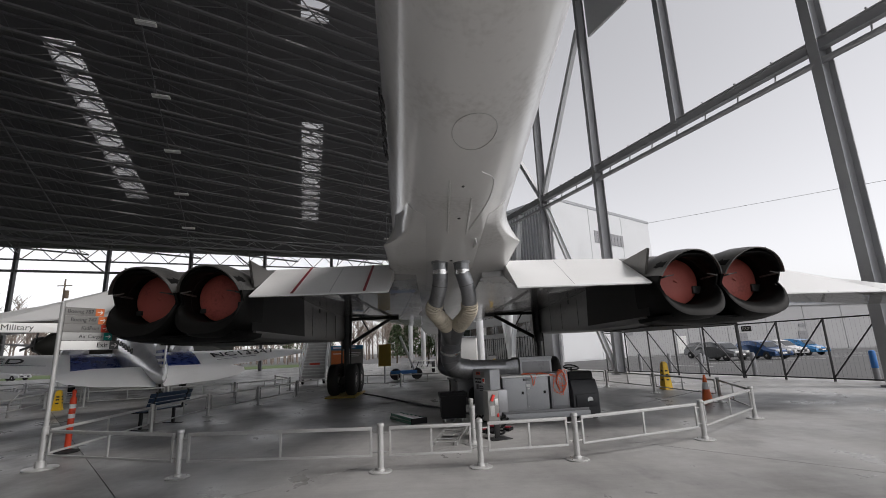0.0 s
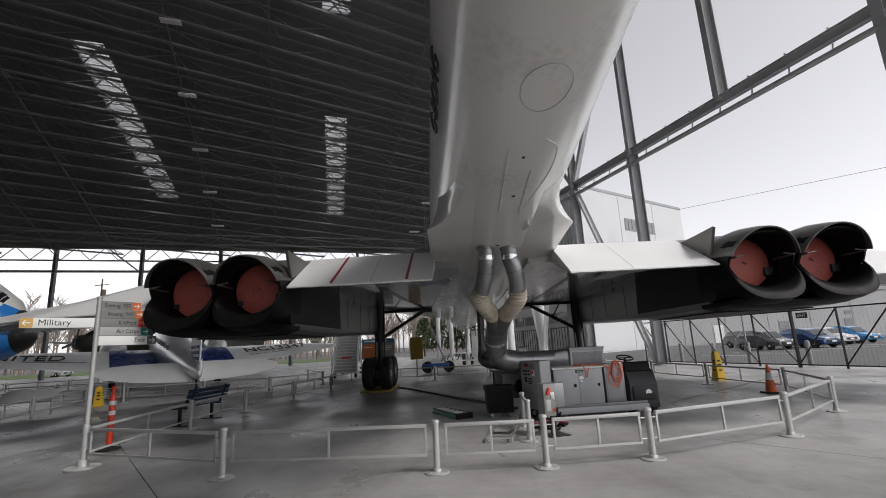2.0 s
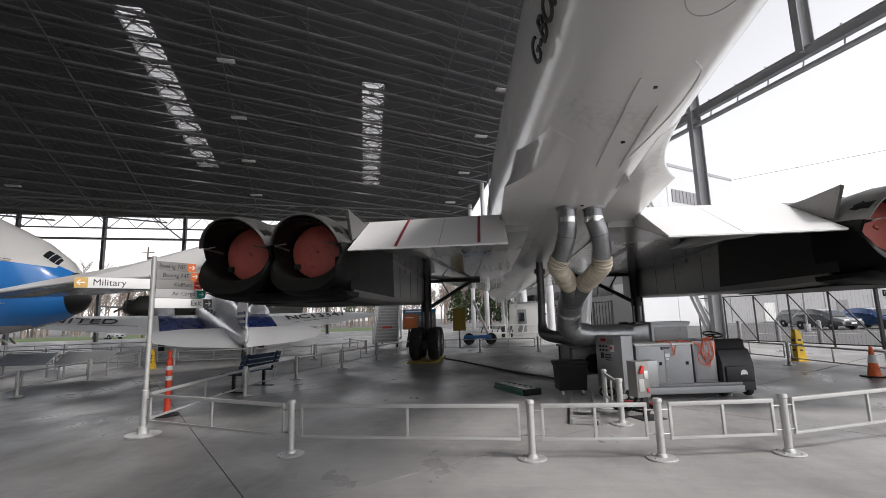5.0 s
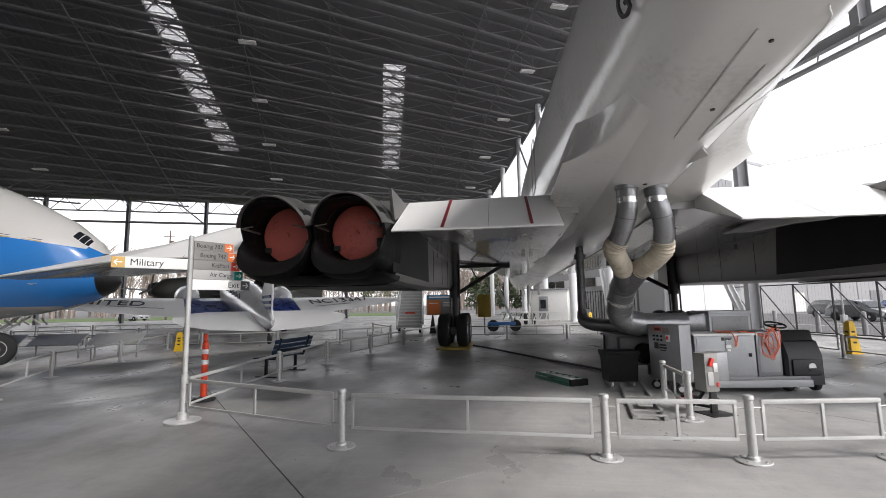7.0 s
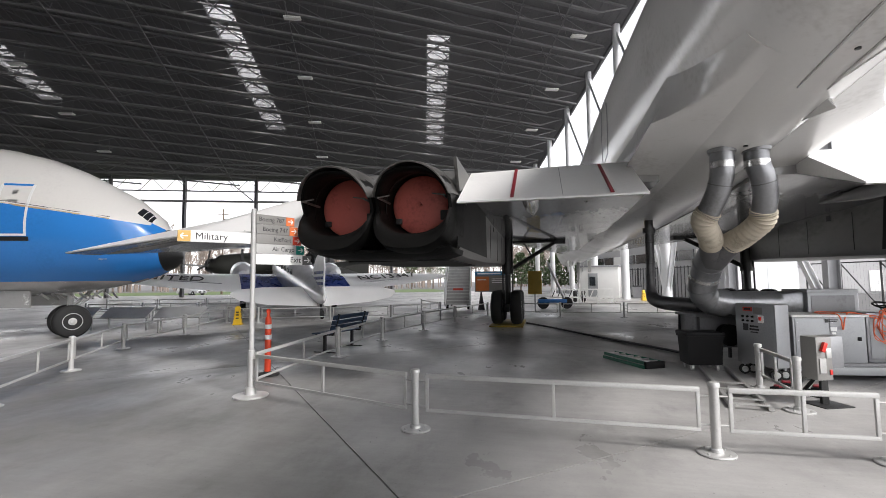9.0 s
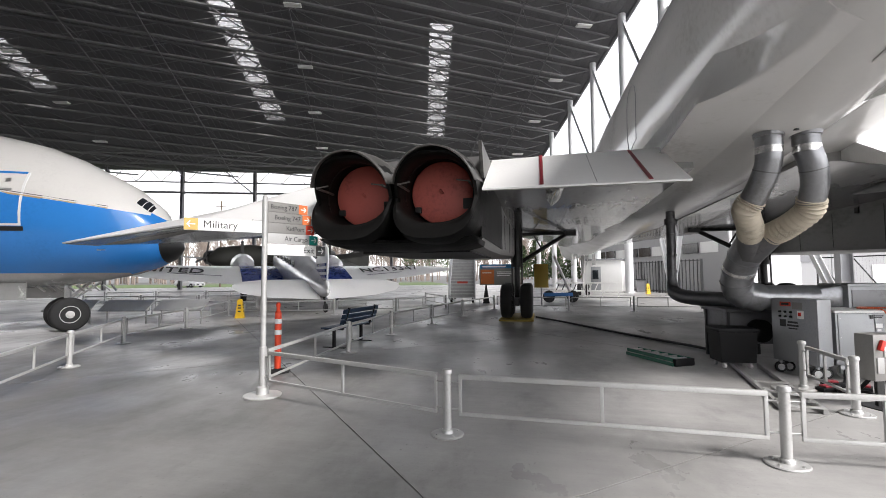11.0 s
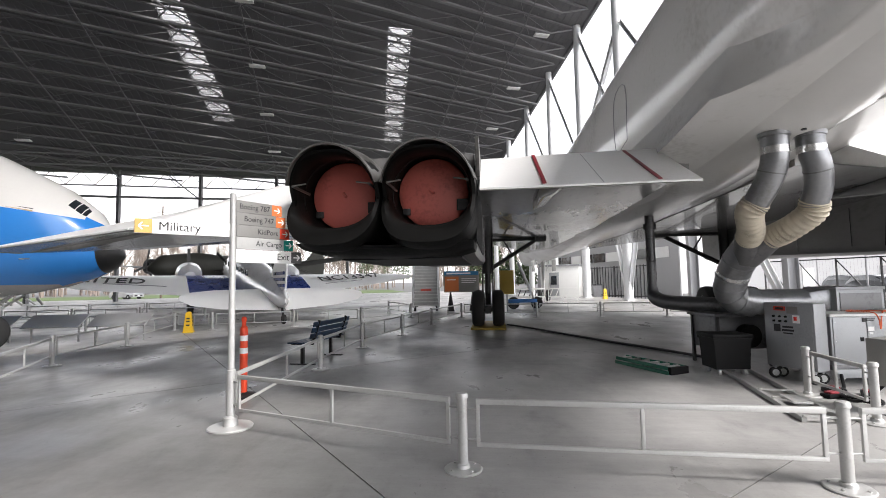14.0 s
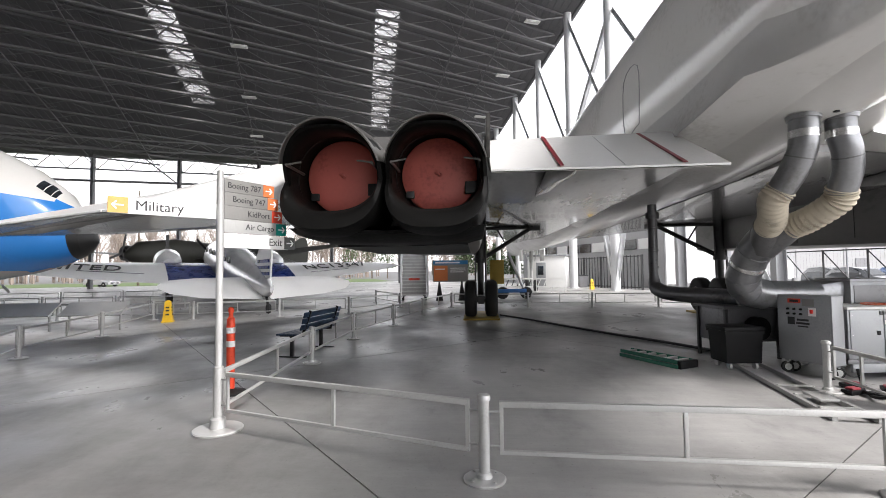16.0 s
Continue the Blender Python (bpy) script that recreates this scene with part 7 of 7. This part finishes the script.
# ---- woodland, trees and verge in the distance ----
def bare_tree(bm, x, y, h, rng):
    top = Vector((x + rng.uniform(-0.5, 0.5), y, h))
    bar(bm, (x, y, -0.1), top, 0.22, 5, 0.03)
    for k in range(14):
        f = 0.3 + 0.65 * rng.random()
        a = rng.random() * math.tau
        s = Vector((x, y, 0)).lerp(top, f)
        e = s + Vector((math.cos(a), math.sin(a), 0.9 + rng.random() * 0.6)) * h * 0.22 * (1.25 - f)
        bar(bm, s, e, 0.09, 3, 0.03)
        for j in range(6):
            s2 = s.lerp(e, 0.3 + 0.7 * rng.random())
            a2 = rng.random() * math.tau
            e2 = s2 + Vector((math.cos(a2), math.sin(a2), 0.6 + rng.random())) * h * 0.08
            bar(bm, s2, e2, 0.045, 3, 0.02)


bm = bmesh.new()
rng = random.Random(11)
for k in range(430):
    a = radians(-80 + 90 * rng.random())
    r = 120 + 45 * rng.random()
    bare_tree(bm, r * math.sin(a), r * math.cos(a), 9 + 6 * rng.random(), rng)
tagged(new("bare_woodland", mesh_of("bare_woodland", bm, TWIG, 0)), "bare brown winter woodland on the horizon", "woodland", "", "stuff")


def leafy_tree(x, y, h, seed, spread=0.32, label="green evergreen tree beyond the hall"):
    rng = random.Random(seed)
    t = thing("tree", label, "tree", "evergreen trees beyond the hall", pose(x, y, -0.05))
    bm = bmesh.new()
    bar(bm, (0, 0, 0), (0.1, 0, h * 0.9), 0.14, 8, 0.03)
    for k in range(10):
        a = rng.random() * math.tau
        z = h * (0.25 + 0.06 * k)
        bar(bm, (0, 0, z), (math.cos(a) * h * spread * 0.7, math.sin(a) * h * spread * 0.7, z + h * 0.12), 0.05, 5, 0.01)
    part("trunk", bm, BARK, t)
    bm = bmesh.new()
    for k in range(900):
        z = h * (0.2 + 0.8 * rng.random())
        rr = h * spread * (1.15 - z / h) ** 0.7 * math.sqrt(rng.random())
        a = rng.random() * math.tau
        c = Vector((rr * math.cos(a), rr * math.sin(a), z))
        u_, v_ = Vector((rng.gauss(0, 1), rng.gauss(0, 1), rng.gauss(0, 1))).normalized() * 0.22, Vector((rng.gauss(0, 1), rng.gauss(0, 1), rng.gauss(0, 1))).normalized() * 0.16
        bm.faces.new([bm.verts.new(c + p) for p in (-u_, v_, u_, -v_)])
    part("crown", bm, LEAF, t, "", 0)


for i, (x, y, h) in enumerate(((-3.5, 70, 6.5), (-1.0, 72, 5.5), (-6.0, 75, 6.0), (1.5, 74, 5.0), (-32, 104, 12), (-28, 108, 14), (-24, 106, 11))):
    leafy_tree(x, y, h, 20 + i, 0.36 if i < 4 else 0.2)
bm = bmesh.new()
vs = [bm.verts.new(hall(u, v, z)) for z in (-0.3, -0.03) for u, v in ((78, -140), (78, 10), (104, 10), (104, -140))]
for f in ((0, 1, 2, 3), (4, 7, 6, 5), (0, 4, 5, 1), (1, 5, 6, 2), (2, 6, 7, 3), (3, 7, 4, 0)):
    bm.faces.new([vs[i] for i in f])
setting("verge", bm, GRASS, "green grass verge beyond the hall", 0)
for x, y in ((-52, 66), (-43, 72)):
    bm = bmesh.new()
    bar(bm, (x, y, -0.1), (x, y, 13.5), 0.16, 8, 0.1)
    beam(bm, (x - 1, y, 12.6), (x + 1, y, 12.6), 0.1, 0.12)
    bar(bm, (x + 0.4, y, 10.8), (x + 0.4, y, 11.9), 0.28, 10)
    solid("utility_pole", bm, BARK, "wooden utility pole with a transformer beyond the hall", "utility pole", "utility poles")

# ---- concrete slabs with sawn joints ----
PX, PY, QX, QY = -0.653, 0.757, 0.757, 0.653
SLAB, GAP = 6.78, 0.007
sb = bmesh.new()
box(sb, GAP, GAP, -0.0118, SLAB - GAP, SLAB - GAP, 0.0, None)
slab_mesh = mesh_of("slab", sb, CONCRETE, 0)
jb = bmesh.new()
for i in range(-6, 9):
    for j in range(-8, 7):
        p0, q0 = 6.82 + i * SLAB, 1.24 + j * SLAB
        x0, y0 = p0 * PX + q0 * QX, p0 * PY + q0 * QY
        vv = (x0 + 2) * VX + (y0 + 2) * VY
        if vv > 15.5:
            continue
        s = new("slab", slab_mesh)
        s.parent = floor_ob
        # local x runs along q, local y along p
        s.matrix_local = Matrix(((QX, PX, 0, x0), (QY, PY, 0, y0), (0, 0, 1, 0), (0, 0, 0, 1)))
        beam(jb, (x0, y0, -0.009), (x0 + QX * SLAB, y0 + QY * SLAB, -0.009), 0.012, 0.004)
        beam(jb, (x0, y0, -0.009), (x0 + PX * SLAB, y0 + PY * SLAB, -0.009), 0.012, 0.004)
jf = part("joint_filler", jb, JOINT, floor_ob, "", 0)
jf["kind"] = "stuff"
